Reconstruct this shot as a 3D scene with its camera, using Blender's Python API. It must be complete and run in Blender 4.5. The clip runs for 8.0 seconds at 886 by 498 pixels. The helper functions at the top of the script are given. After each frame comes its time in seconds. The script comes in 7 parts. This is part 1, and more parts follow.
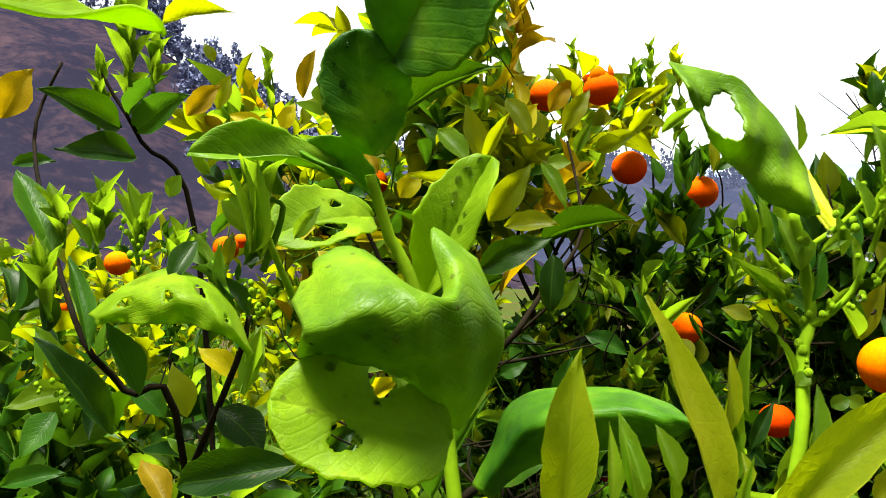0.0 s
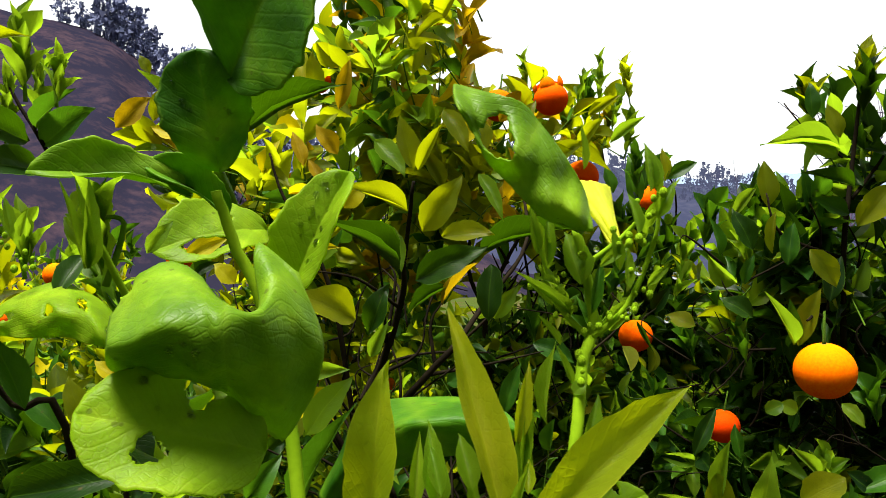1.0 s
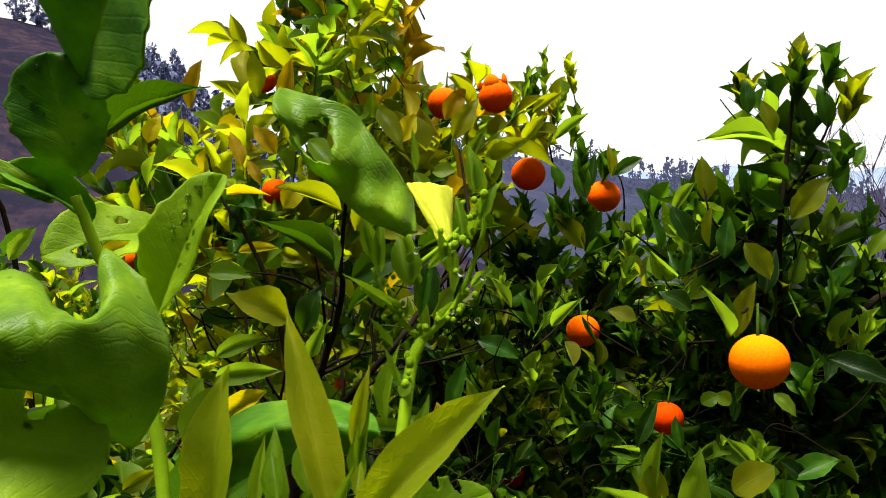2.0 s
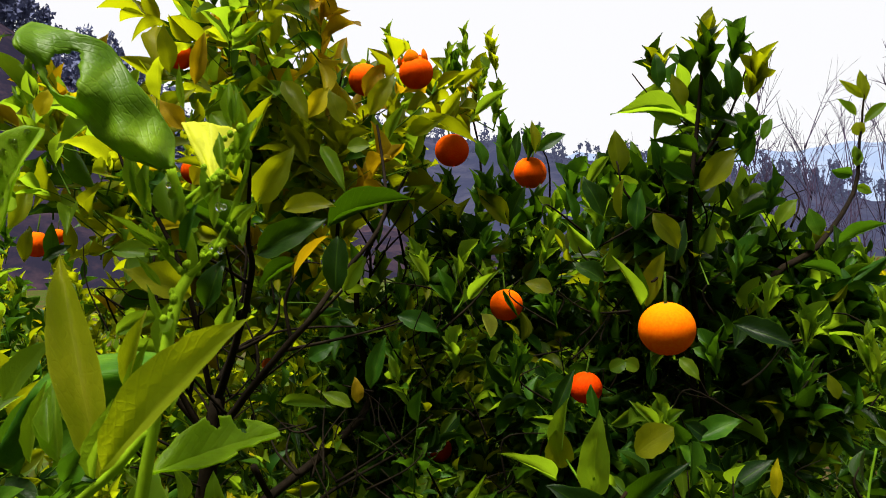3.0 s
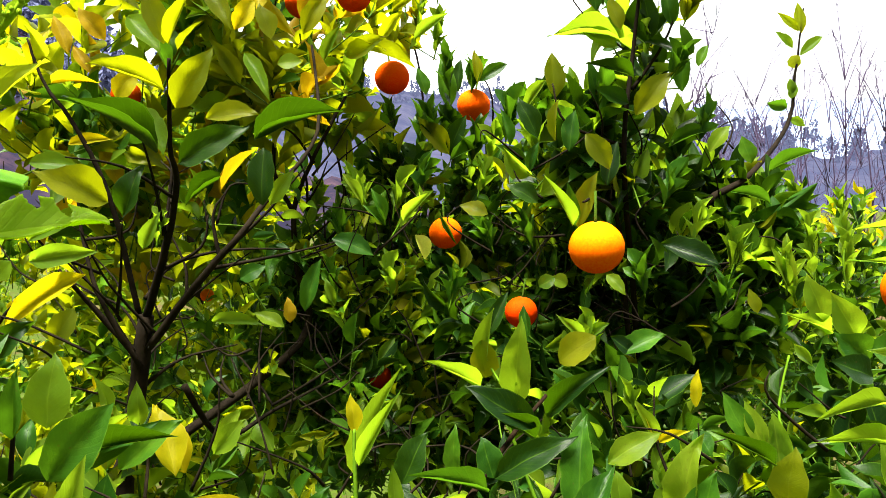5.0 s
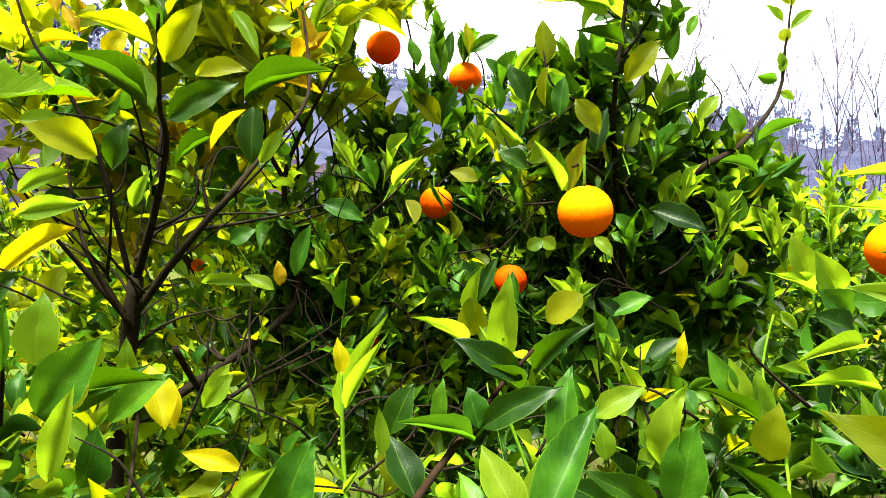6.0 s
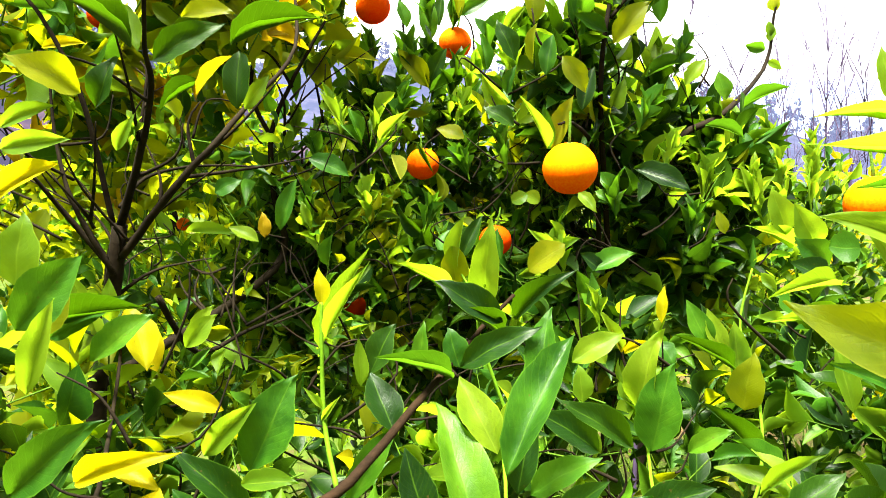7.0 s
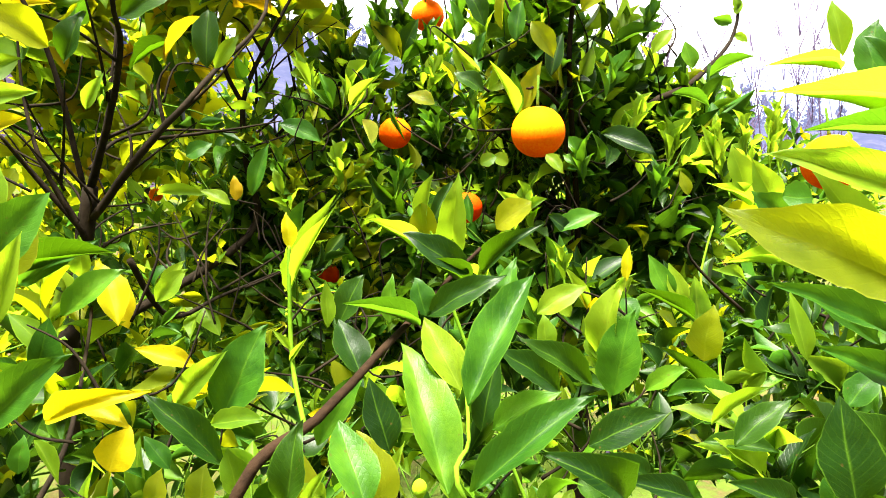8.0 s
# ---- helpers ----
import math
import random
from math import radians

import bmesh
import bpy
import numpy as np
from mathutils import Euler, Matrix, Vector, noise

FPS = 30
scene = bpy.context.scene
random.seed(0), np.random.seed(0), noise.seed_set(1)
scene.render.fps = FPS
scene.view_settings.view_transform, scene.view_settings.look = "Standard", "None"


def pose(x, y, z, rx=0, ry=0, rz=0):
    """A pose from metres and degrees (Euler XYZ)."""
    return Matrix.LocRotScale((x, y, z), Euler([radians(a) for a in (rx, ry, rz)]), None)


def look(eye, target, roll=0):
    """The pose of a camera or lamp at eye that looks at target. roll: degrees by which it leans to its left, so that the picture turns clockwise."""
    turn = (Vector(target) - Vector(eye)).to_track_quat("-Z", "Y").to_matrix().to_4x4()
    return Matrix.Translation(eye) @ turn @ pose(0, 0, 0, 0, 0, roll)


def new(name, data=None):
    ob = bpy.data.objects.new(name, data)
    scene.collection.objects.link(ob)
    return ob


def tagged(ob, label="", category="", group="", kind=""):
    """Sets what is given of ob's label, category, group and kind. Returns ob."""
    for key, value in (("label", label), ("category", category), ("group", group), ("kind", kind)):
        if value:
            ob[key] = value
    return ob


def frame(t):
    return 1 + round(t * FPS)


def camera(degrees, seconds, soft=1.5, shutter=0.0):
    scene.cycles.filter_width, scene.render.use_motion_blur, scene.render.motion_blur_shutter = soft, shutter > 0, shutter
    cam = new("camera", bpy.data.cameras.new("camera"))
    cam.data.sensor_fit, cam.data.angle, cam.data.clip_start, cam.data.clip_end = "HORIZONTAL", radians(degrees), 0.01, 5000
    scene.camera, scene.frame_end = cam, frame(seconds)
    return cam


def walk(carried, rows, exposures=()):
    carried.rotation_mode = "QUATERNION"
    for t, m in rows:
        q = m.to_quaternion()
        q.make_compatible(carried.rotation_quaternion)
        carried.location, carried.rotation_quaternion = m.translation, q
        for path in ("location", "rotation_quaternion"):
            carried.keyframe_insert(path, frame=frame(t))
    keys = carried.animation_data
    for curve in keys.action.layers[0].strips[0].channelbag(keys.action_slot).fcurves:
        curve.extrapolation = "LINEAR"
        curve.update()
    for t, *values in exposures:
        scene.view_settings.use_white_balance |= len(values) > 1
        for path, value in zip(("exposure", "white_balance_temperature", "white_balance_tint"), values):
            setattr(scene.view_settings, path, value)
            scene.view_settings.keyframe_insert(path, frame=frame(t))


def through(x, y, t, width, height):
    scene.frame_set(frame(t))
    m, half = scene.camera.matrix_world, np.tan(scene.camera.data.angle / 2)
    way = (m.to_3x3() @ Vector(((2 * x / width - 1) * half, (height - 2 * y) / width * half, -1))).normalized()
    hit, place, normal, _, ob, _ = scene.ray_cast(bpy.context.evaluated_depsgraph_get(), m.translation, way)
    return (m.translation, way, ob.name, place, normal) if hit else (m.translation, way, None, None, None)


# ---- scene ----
cam = camera(60.2, 8.0, 0.85, 0.2)
PATH = [
    (0, (0.0200, 0.0120, 1.5365), (-0.0554, 2.0099, 1.5877), 1.07),
    (0.5, (0.0424, 0.0107, 1.5403), (-0.0123, 2.0089, 1.6052), 0.96),
    (1, (0.0662, 0.0066, 1.5389), (0.0428, 2.0051, 1.6123), 0.71),
    (1.5, (0.0843, 0.0089, 1.5411), (0.0723, 2.0075, 1.6151), -0.04),
    (1.7, (0.0900, 0.0068, 1.5413), (0.1025, 2.0044, 1.6119), -0.11),
    (2.8, (0.1387, 0.0046, 1.5309), (0.3098, 1.9966, 1.5846), -1.16),
    (3, (0.1470, 0.0017, 1.5275), (0.3362, 1.9926, 1.5502), -1.26),
    (3.5, (0.1577, 0.0073, 1.5196), (0.3917, 1.9933, 1.4855), -1.18),
    (4, (0.1669, 0.0074, 1.5072), (0.4572, 1.9856, 1.4565), -0.87),
    (4.5, (0.1712, 0.0025, 1.4940), (0.4722, 1.9787, 1.4310), -0.80),
    (5, (0.1798, 0.0000, 1.4806), (0.4736, 1.9759, 1.3828), -1.03),
    (5.2, (0.1801, -0.0010, 1.4748), (0.4947, 1.9743, 1.3648), -1.04),
    (6.3, (0.1834, -0.0097, 1.4415), (0.4889, 1.9619, 1.3102), -0.39),
    (6.5, (0.1834, -0.0109, 1.4366), (0.4954, 1.9601, 1.3026), 0.09),
    (7, (0.1875, -0.0156, 1.4122), (0.5260, 1.9478, 1.2374), 0.35),
    (7.5, (0.1922, -0.0247, 1.3941), (0.5480, 1.9343, 1.2057), 0.76),
    (8, (0.1946, -0.0351, 1.3805), (0.5890, 1.9147, 1.1736), 0.38),
]
EXPOSURES = [(0.0, 1.24, 6500, 1), (0.5, 1.00, 6500, 4), (1.0, 0.88, 6500, 5), (1.5, 0.85, 6500, 7), (2.9, 0.40, 6500, 10), (3.5, 0.80, 6500, 10), (4.0, 1.24, 6500, 10), (4.5, 1.52, 6500, 10), (5.2, 1.94, 6500, 7), (6.3, 2.46, 6500, 4), (7.0, 2.70, 6500, 5), (8.0, 2.84, 6500, 12)]
walk(cam, [(t, look(eye, target, roll)) for t, eye, target, roll in PATH], EXPOSURES)

# ---- light: an overcast sky, bright low and dim overhead, with a strong wide sun ----
SUN_UP, SUN_ROUND = radians(75), radians(215)
world = bpy.data.worlds.new("overcast_sky")
scene.world = world
world.use_nodes = True
wn, wl = world.node_tree.nodes, world.node_tree.links
sky = wn.new("ShaderNodeTexSky")
sky.sky_type, sky.sun_disc = "NISHITA", False
sky.sun_elevation, sky.sun_rotation = SUN_UP, SUN_ROUND
sky.air_density, sky.dust_density, sky.ozone_density = 1.0, 4.0, 1.0
veil = wn.new("ShaderNodeMix")
veil.data_type = "RGBA"
veil.inputs["Factor"].default_value = 0.93
coords, axis = wn.new("ShaderNodeTexCoord"), wn.new("ShaderNodeSeparateXYZ")
wl.new(coords.outputs["Generated"], axis.inputs[0])
# cloud bright low down and dimmed overhead, which deepens shade in the trees
cloud = wn.new("ShaderNodeValToRGB")
stops = cloud.color_ramp.elements
stops.new(0.36), stops.new(0.62)
for stop, grey in zip(stops, (1.0, 1.0, 0.30, 0.16)):
    stop.color = (grey, grey, grey * 1.02, 1)
wl.new(axis.outputs["Z"], cloud.inputs["Fac"])
bright = wn.new("ShaderNodeVectorMath")
bright.operation, bright.inputs["Scale"].default_value = "SCALE", 20.0
wl.new(cloud.outputs["Color"], bright.inputs[0])
wl.new(bright.outputs[0], veil.inputs["B"])
wl.new(sky.outputs["Color"], veil.inputs["A"])
wl.new(veil.outputs["Result"], wn["Background"].inputs["Color"])
wn["Background"].inputs["Strength"].default_value = 0.039

sun = new("sun", bpy.data.lights.new("sun", "SUN"))
sun.data.energy, sun.data.angle, sun.data.color = 7.4, radians(22), (1.0, 0.95, 0.82)
sun.matrix_world = look((0, 0, 0), (-math.sin(SUN_ROUND) * math.cos(SUN_UP), -math.cos(SUN_ROUND) * math.cos(SUN_UP), -math.sin(SUN_UP)))


# ---- materials ----
def material(name):
    m = bpy.data.materials.new(name)
    m.use_nodes = True
    return m, m.node_tree.nodes, m.node_tree.links, m.node_tree.nodes["Principled BSDF"]


def ramp(nodes, links, fac, stops):
    r = nodes.new("ShaderNodeValToRGB")
    while len(r.color_ramp.elements) < len(stops):
        r.color_ramp.elements.new(0.5)
    for e, (p, c) in zip(r.color_ramp.elements, stops):
        e.position, e.color = p, (*c, 1)
    links.new(fac, r.inputs["Fac"])
    return r.outputs["Color"]


def maths(nodes, links, op, a, b=None):
    n = nodes.new("ShaderNodeMath")
    n.operation = op
    for socket, value in zip(n.inputs, (a, b)):
        if value is None:
            continue
        if isinstance(value, (int, float)):
            socket.default_value = value
        else:
            links.new(value, socket)
    return n.outputs[0]


def blend(nodes, links, fac, a, b, mode="MIX"):
    n = nodes.new("ShaderNodeMix")
    n.data_type, n.blend_type = "RGBA", mode
    for key, value in (("Factor", fac), ("A", a), ("B", b)):
        if isinstance(value, (int, float)):
            n.inputs[key].default_value = value
        elif isinstance(value, tuple):
            n.inputs[key].default_value = (*value, 1)
        else:
            links.new(value, n.inputs[key])
    return n.outputs["Result"]


def noise_tex(nodes, links, scale, detail=4.0, rough=0.55, vector=None):
    n = nodes.new("ShaderNodeTexNoise")
    n.inputs["Scale"].default_value, n.inputs["Detail"].default_value, n.inputs["Roughness"].default_value = scale, detail, rough
    if vector:
        links.new(vector, n.inputs["Vector"])
    return n.outputs["Fac"]


def leaf_material(name, stops, glow, rib, gloss=0.36, through=0.42, islands=False, spots=0.0, relief=0.17, veins=0.05, shine=0.24, shade=None, mottle=0.55):
    """A leaf: waxy upper skin, light that passes through the blade, a pale midrib and side veins."""
    m, n, k, p = material(name)
    if islands:
        chance = n.new("ShaderNodeNewGeometry").outputs["Random Per Island"]
    else:
        chance = n.new("ShaderNodeObjectInfo").outputs["Random"] if shade is None else shade
    uv = n.new("ShaderNodeUVMap").outputs["UV"]
    sep = n.new("ShaderNodeSeparateXYZ")
    k.new(uv, sep.inputs[0])
    off = maths(n, k, "ABSOLUTE", maths(n, k, "SUBTRACT", sep.outputs["X"], 0.5))
    ribline = maths(n, k, "SMOOTH_MIN", maths(n, k, "MULTIPLY", off, 30.0), 1.0)
    along = maths(n, k, "SUBTRACT", maths(n, k, "MULTIPLY", sep.outputs["Y"], 11.0), maths(n, k, "MULTIPLY", off, 6.5))
    saw = maths(n, k, "ABSOLUTE", maths(n, k, "SUBTRACT", maths(n, k, "FRACT", along), 0.5))
    vein = maths(n, k, "MINIMUM", maths(n, k, "MULTIPLY", saw, 7.0), 1.0)
    place = n.new("ShaderNodeNewGeometry").outputs["Position"]
    blotch = noise_tex(n, k, 42.0, 3.0, 0.6, place)
    fine = noise_tex(n, k, 420.0, 3.0, 0.6, place)
    net = n.new("ShaderNodeTexVoronoi")
    net.feature, net.inputs["Scale"].default_value = "DISTANCE_TO_EDGE", 380.0
    k.new(place, net.inputs["Vector"])
    mesh_ = maths(n, k, "MINIMUM", maths(n, k, "MULTIPLY", net.outputs["Distance"], 7.0), 1.0)
    pick = maths(n, k, "ADD", maths(n, k, "MULTIPLY", chance, 0.8), maths(n, k, "MULTIPLY", maths(n, k, "SUBTRACT", blotch, 0.35 if mottle < 0.8 else 0.46), mottle))
    skin = ramp(n, k, pick, stops)
    tone = maths(n, k, "ADD", 0.40, maths(n, k, "ADD", maths(n, k, "MULTIPLY", fine, 0.50), maths(n, k, "ADD", maths(n, k, "MULTIPLY", blotch, 0.65), maths(n, k, "MULTIPLY", mesh_, 0.06))))
    toned = n.new("ShaderNodeVectorMath")
    toned.operation = "SCALE"
    k.new(skin, toned.inputs[0]), k.new(tone, toned.inputs["Scale"])
    veined = blend(n, k, maths(n, k, "MULTIPLY", maths(n, k, "SUBTRACT", 1.0, vein), veins), toned.outputs[0], rib)
    ribbed = blend(n, k, maths(n, k, "MULTIPLY", maths(n, k, "SUBTRACT", 1.0, ribline), 0.30), veined, rib)
    # a pale highlight is painted along the blade's edge
    edge = maths(n, k, "MULTIPLY", maths(n, k, "GREATER_THAN", off, 0.474), maths(n, k, "MULTIPLY", blotch, 0.55))
    ribbed = blend(n, k, edge, ribbed, rib)
    if spots:
        speck = n.new("ShaderNodeTexVoronoi")
        speck.inputs["Scale"].default_value = 150.0
        k.new(place, speck.inputs["Vector"])
        dot = maths(n, k, "LESS_THAN", speck.outputs["Distance"], 0.13)
        dot = maths(n, k, "MULTIPLY", dot, maths(n, k, "GREATER_THAN", blotch, 0.62 - 0.2 * spots))
        ribbed = blend(n, k, maths(n, k, "MULTIPLY", dot, 0.55), ribbed, (0.06, 0.035, 0.01))
    k.new(ribbed, p.inputs["Base Color"])
    p.inputs["Specular IOR Level"].default_value = 0.12 if islands else shine
    k.new(maths(n, k, "ADD", gloss - 0.06, maths(n, k, "MULTIPLY", blotch, 0.25)), p.inputs["Roughness"])
    height = maths(n, k, "ADD", maths(n, k, "ADD", maths(n, k, "MULTIPLY", vein, 0.3), maths(n, k, "MULTIPLY", ribline, 0.6)), maths(n, k, "ADD", maths(n, k, "MULTIPLY", fine, 0.3), maths(n, k, "ADD", maths(n, k, "MULTIPLY", mesh_, 0.15), maths(n, k, "MULTIPLY", blotch, 1.6))))
    bump = n.new("ShaderNodeBump")
    bump.inputs["Strength"].default_value, bump.inputs["Distance"].default_value = relief, 0.002
    k.new(height, bump.inputs["Height"])
    k.new(bump.outputs["Normal"], p.inputs["Normal"])
    thin = n.new("ShaderNodeBsdfTranslucent")
    lit = blend(n, k, 0.55 if through < 0.55 else 0.75, ribbed, glow)
    k.new(lit, thin.inputs["Color"])
    k.new(bump.outputs["Normal"], thin.inputs["Normal"])
    mix = n.new("ShaderNodeMixShader")
    mix.inputs[0].default_value = through
    k.new(p.outputs[0], mix.inputs[1]), k.new(thin.outputs[0], mix.inputs[2])
    k.new(mix.outputs[0], n["Material Output"].inputs["Surface"])
    return m


def bark_material(name, dark, light, scale=60.0, rough=0.003):
    m, n, k, p = material(name)
    co = n.new("ShaderNodeTexCoord").outputs["Object"]
    a, b = noise_tex(n, k, scale, 6.0, 0.65, co), noise_tex(n, k, scale * 0.12, 3.0, 0.5, co)
    k.new(ramp(n, k, maths(n, k, "ADD", maths(n, k, "MULTIPLY", a, 0.6), maths(n, k, "MULTIPLY", b, 0.4)), [(0.35, dark), (0.65, light)]), p.inputs["Base Color"])
    p.inputs["Roughness"].default_value, p.inputs["Specular IOR Level"].default_value = 0.85, 0.05
    bump = n.new("ShaderNodeBump")
    bump.inputs["Strength"].default_value, bump.inputs["Distance"].default_value = 0.6, rough
    k.new(a, bump.inputs["Height"]), k.new(bump.outputs["Normal"], p.inputs["Normal"])
    return m


GLOW_GREEN, GLOW_LIME, GLOW_YELLOW = (0.20, 0.48, 0.010), (0.39, 0.62, 0.014), (0.80, 0.62, 0.003)
RIB = (0.10, 0.22, 0.012)
KINDS = {}
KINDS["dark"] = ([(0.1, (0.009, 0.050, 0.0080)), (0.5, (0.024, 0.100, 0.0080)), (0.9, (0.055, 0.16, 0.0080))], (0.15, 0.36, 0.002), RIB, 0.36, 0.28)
KINDS["green"] = ([(0.1, (0.018, 0.085, 0.0060)), (0.5, (0.054, 0.180, 0.0080)), (0.9, (0.122, 0.27, 0.0100))], GLOW_GREEN, RIB, 0.38, 0.34)
KINDS["olive"] = ([(0.1, (0.055, 0.085, 0.0040)), (0.5, (0.11, 0.14, 0.0060)), (0.9, (0.19, 0.20, 0.0060))], (0.50, 0.55, 0.002), (0.22, 0.24, 0.02), 0.36, 0.62)
KINDS["lime"] = ([(0.1, (0.10, 0.23, 0.0120)), (0.5, (0.18, 0.34, 0.0160)), (0.9, (0.30, 0.44, 0.0200))], GLOW_LIME, (0.34, 0.46, 0.03), 0.40, 0.60)
KINDS["yellow"] = ([(0.1, (0.38, 0.36, 0.003)), (0.5, (0.52, 0.45, 0.004)), (0.9, (0.64, 0.51, 0.006))], GLOW_YELLOW, (0.62, 0.55, 0.04), 0.42, 0.58)
KINDS["citron"] = ([(0.1, (0.22, 0.30, 0.0090)), (0.5, (0.34, 0.38, 0.0120)), (0.9, (0.50, 0.45, 0.0150))], (0.54, 0.63, 0.004), (0.48, 0.50, 0.03), 0.42, 0.66)
KINDS["amber"] = ([(0.1, (0.28, 0.19, 0.003)), (0.5, (0.46, 0.30, 0.004)), (0.9, (0.58, 0.40, 0.005))], (0.80, 0.50, 0.004), (0.52, 0.38, 0.03), 0.44, 0.50)
KINDS["brown"] = ([(0.1, (0.10, 0.05, 0.01)), (0.5, (0.20, 0.10, 0.02)), (0.9, (0.30, 0.17, 0.03))], (0.5, 0.25, 0.02), (0.30, 0.18, 0.04), 0.6, 0.3)
# colour scale of each kind; the dark kind is lowered to deepen crown shade
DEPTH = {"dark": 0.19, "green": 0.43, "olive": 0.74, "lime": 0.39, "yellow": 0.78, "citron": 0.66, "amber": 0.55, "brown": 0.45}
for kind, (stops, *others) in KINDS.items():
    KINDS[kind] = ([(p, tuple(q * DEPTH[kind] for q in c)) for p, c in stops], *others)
LEAF = {kind: leaf_material("leaf_" + kind, *v, spots=0.4, shine=0.15, mottle=1.0) for kind, v in KINDS.items()}
# joined dark and green leaves pass less light, to deepen shade inside crowns
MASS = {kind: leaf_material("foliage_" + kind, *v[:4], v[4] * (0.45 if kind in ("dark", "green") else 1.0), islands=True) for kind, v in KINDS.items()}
HOLEY = leaf_material("leaf_chewed_green", [(0.15, (0.0666, 0.1598, 0.003552)), (0.5, (0.1332, 0.2575, 0.007104)), (0.85, (0.2309, 0.3641, 0.01066))], (0.444, 0.6926, 0.01066), (0.2842, 0.4262, 0.02664), 0.42, 0.46, spots=0.6, relief=0.20, veins=0.04, shine=0.25, shade=0.55, mottle=1.6)
NEAR_LIME = leaf_material("leaf_near_pale_green", [(0.15, (0.1376, 0.2398, 0.005328)), (0.5, (0.2131, 0.3374, 0.00888)), (0.85, (0.3197, 0.4351, 0.01421))], (0.5506, 0.7814, 0.01066), (0.373, 0.4884, 0.02664), 0.44, 0.60, spots=0.5, relief=0.20, veins=0.04, shine=0.22, shade=0.55, mottle=1.5)
NEAR_DARK = leaf_material("leaf_near_deep_green", [(0.15, (0.0144, 0.072, 0.003)), (0.5, (0.0666, 0.1954, 0.005328)), (0.85, (0.192, 0.33, 0.0096))], (0.2842, 0.5506, 0.007104), (0.2131, 0.3552, 0.01776), 0.44, 0.42, spots=0.4, relief=0.15, veins=0.06, shine=0.2, shade=0.5, mottle=1.7)
BARK = bark_material("bark_dark", (0.004, 0.003, 0.002), (0.017, 0.012, 0.007))
BARK_GREY = bark_material("bark_grey_brown", (0.006, 0.0035, 0.002), (0.022, 0.012, 0.006), 90.0)
TWIG = bark_material("twig_green", (0.030, 0.070, 0.006), (0.075, 0.14, 0.010), 150.0)
SHOOT = bark_material("shoot_fresh_green", (0.060, 0.14, 0.005), (0.11, 0.21, 0.008), 200.0, 0.0005)
# lighter copy of the shoot colour, to brighten the near shoots
NEAR_SHOOT = bark_material("shoot_near_bright_green", (0.15, 0.28, 0.006), (0.25, 0.40, 0.010), 120.0, 0.0004)
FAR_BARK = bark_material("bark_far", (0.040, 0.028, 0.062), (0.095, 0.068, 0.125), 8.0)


def peel_material(name, low, high):
    m, n, k, p = material(name)
    co = n.new("ShaderNodeTexCoord").outputs["Object"]
    chance = n.new("ShaderNodeObjectInfo").outputs["Random"]
    big = noise_tex(n, k, 22.0, 3.0, 0.5, co)
    pores = n.new("ShaderNodeTexVoronoi")
    pores.inputs["Scale"].default_value = 620.0
    k.new(co, pores.inputs["Vector"])
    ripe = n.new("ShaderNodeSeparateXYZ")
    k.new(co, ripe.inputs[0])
    # peel painted yellower on top and redder below, as overhead light would leave it
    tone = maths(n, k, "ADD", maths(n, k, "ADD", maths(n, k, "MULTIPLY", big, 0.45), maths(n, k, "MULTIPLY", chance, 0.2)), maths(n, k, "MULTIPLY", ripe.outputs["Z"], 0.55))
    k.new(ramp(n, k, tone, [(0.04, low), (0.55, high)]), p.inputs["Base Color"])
    p.inputs["Roughness"].default_value, p.inputs["Specular IOR Level"].default_value = 0.7, 0.02
    p.inputs["Subsurface Weight"].default_value = 0.04
    p.inputs["Subsurface Radius"].default_value, p.inputs["Subsurface Scale"].default_value = (1.0, 0.35, 0.05), 0.006
    bump = n.new("ShaderNodeBump")
    bump.inputs["Strength"].default_value, bump.inputs["Distance"].default_value = 0.25, 0.0008
    k.new(pores.outputs["Distance"], bump.inputs["Height"]), k.new(bump.outputs["Normal"], p.inputs["Normal"])
    return m


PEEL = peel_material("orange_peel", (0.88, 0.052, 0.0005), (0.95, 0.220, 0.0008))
# peel darkened and reddened for the two fruits that hang in shade
PEEL_SHADED = peel_material("orange_peel_shaded", (0.68, 0.016, 0.0004), (0.72, 0.058, 0.0006))
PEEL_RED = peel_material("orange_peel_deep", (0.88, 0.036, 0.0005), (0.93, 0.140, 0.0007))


def plain(name, colour, rough=0.6, scale=80.0, change=0.3):
    m, n, k, p = material(name)
    f = noise_tex(n, k, scale, 4.0, 0.6, n.new("ShaderNodeTexCoord").outputs["Object"])
    k.new(ramp(n, k, f, [(0.3, tuple(c * (1 - change) for c in colour)), (0.7, tuple(min(1, c * (1 + change)) for c in colour))]), p.inputs["Base Color"])
    p.inputs["Roughness"].default_value = rough
    return m


PETAL = leaf_material("petal_pale_yellow", [(0.2, (0.72, 0.76, 0.08)), (0.8, (0.85, 0.86, 0.20))], (0.98, 0.98, 0.12), (0.85, 0.88, 0.25), 0.5, 0.65, veins=0.02, shine=0.1)
CALYX = plain("calyx_green", (0.06, 0.13, 0.015), 0.6)
WATER, _, _, p_ = material("water_drop")
p_.inputs["Roughness"].default_value, p_.inputs["IOR"].default_value, p_.inputs["Transmission Weight"].default_value = 0.02, 1.33, 1.0


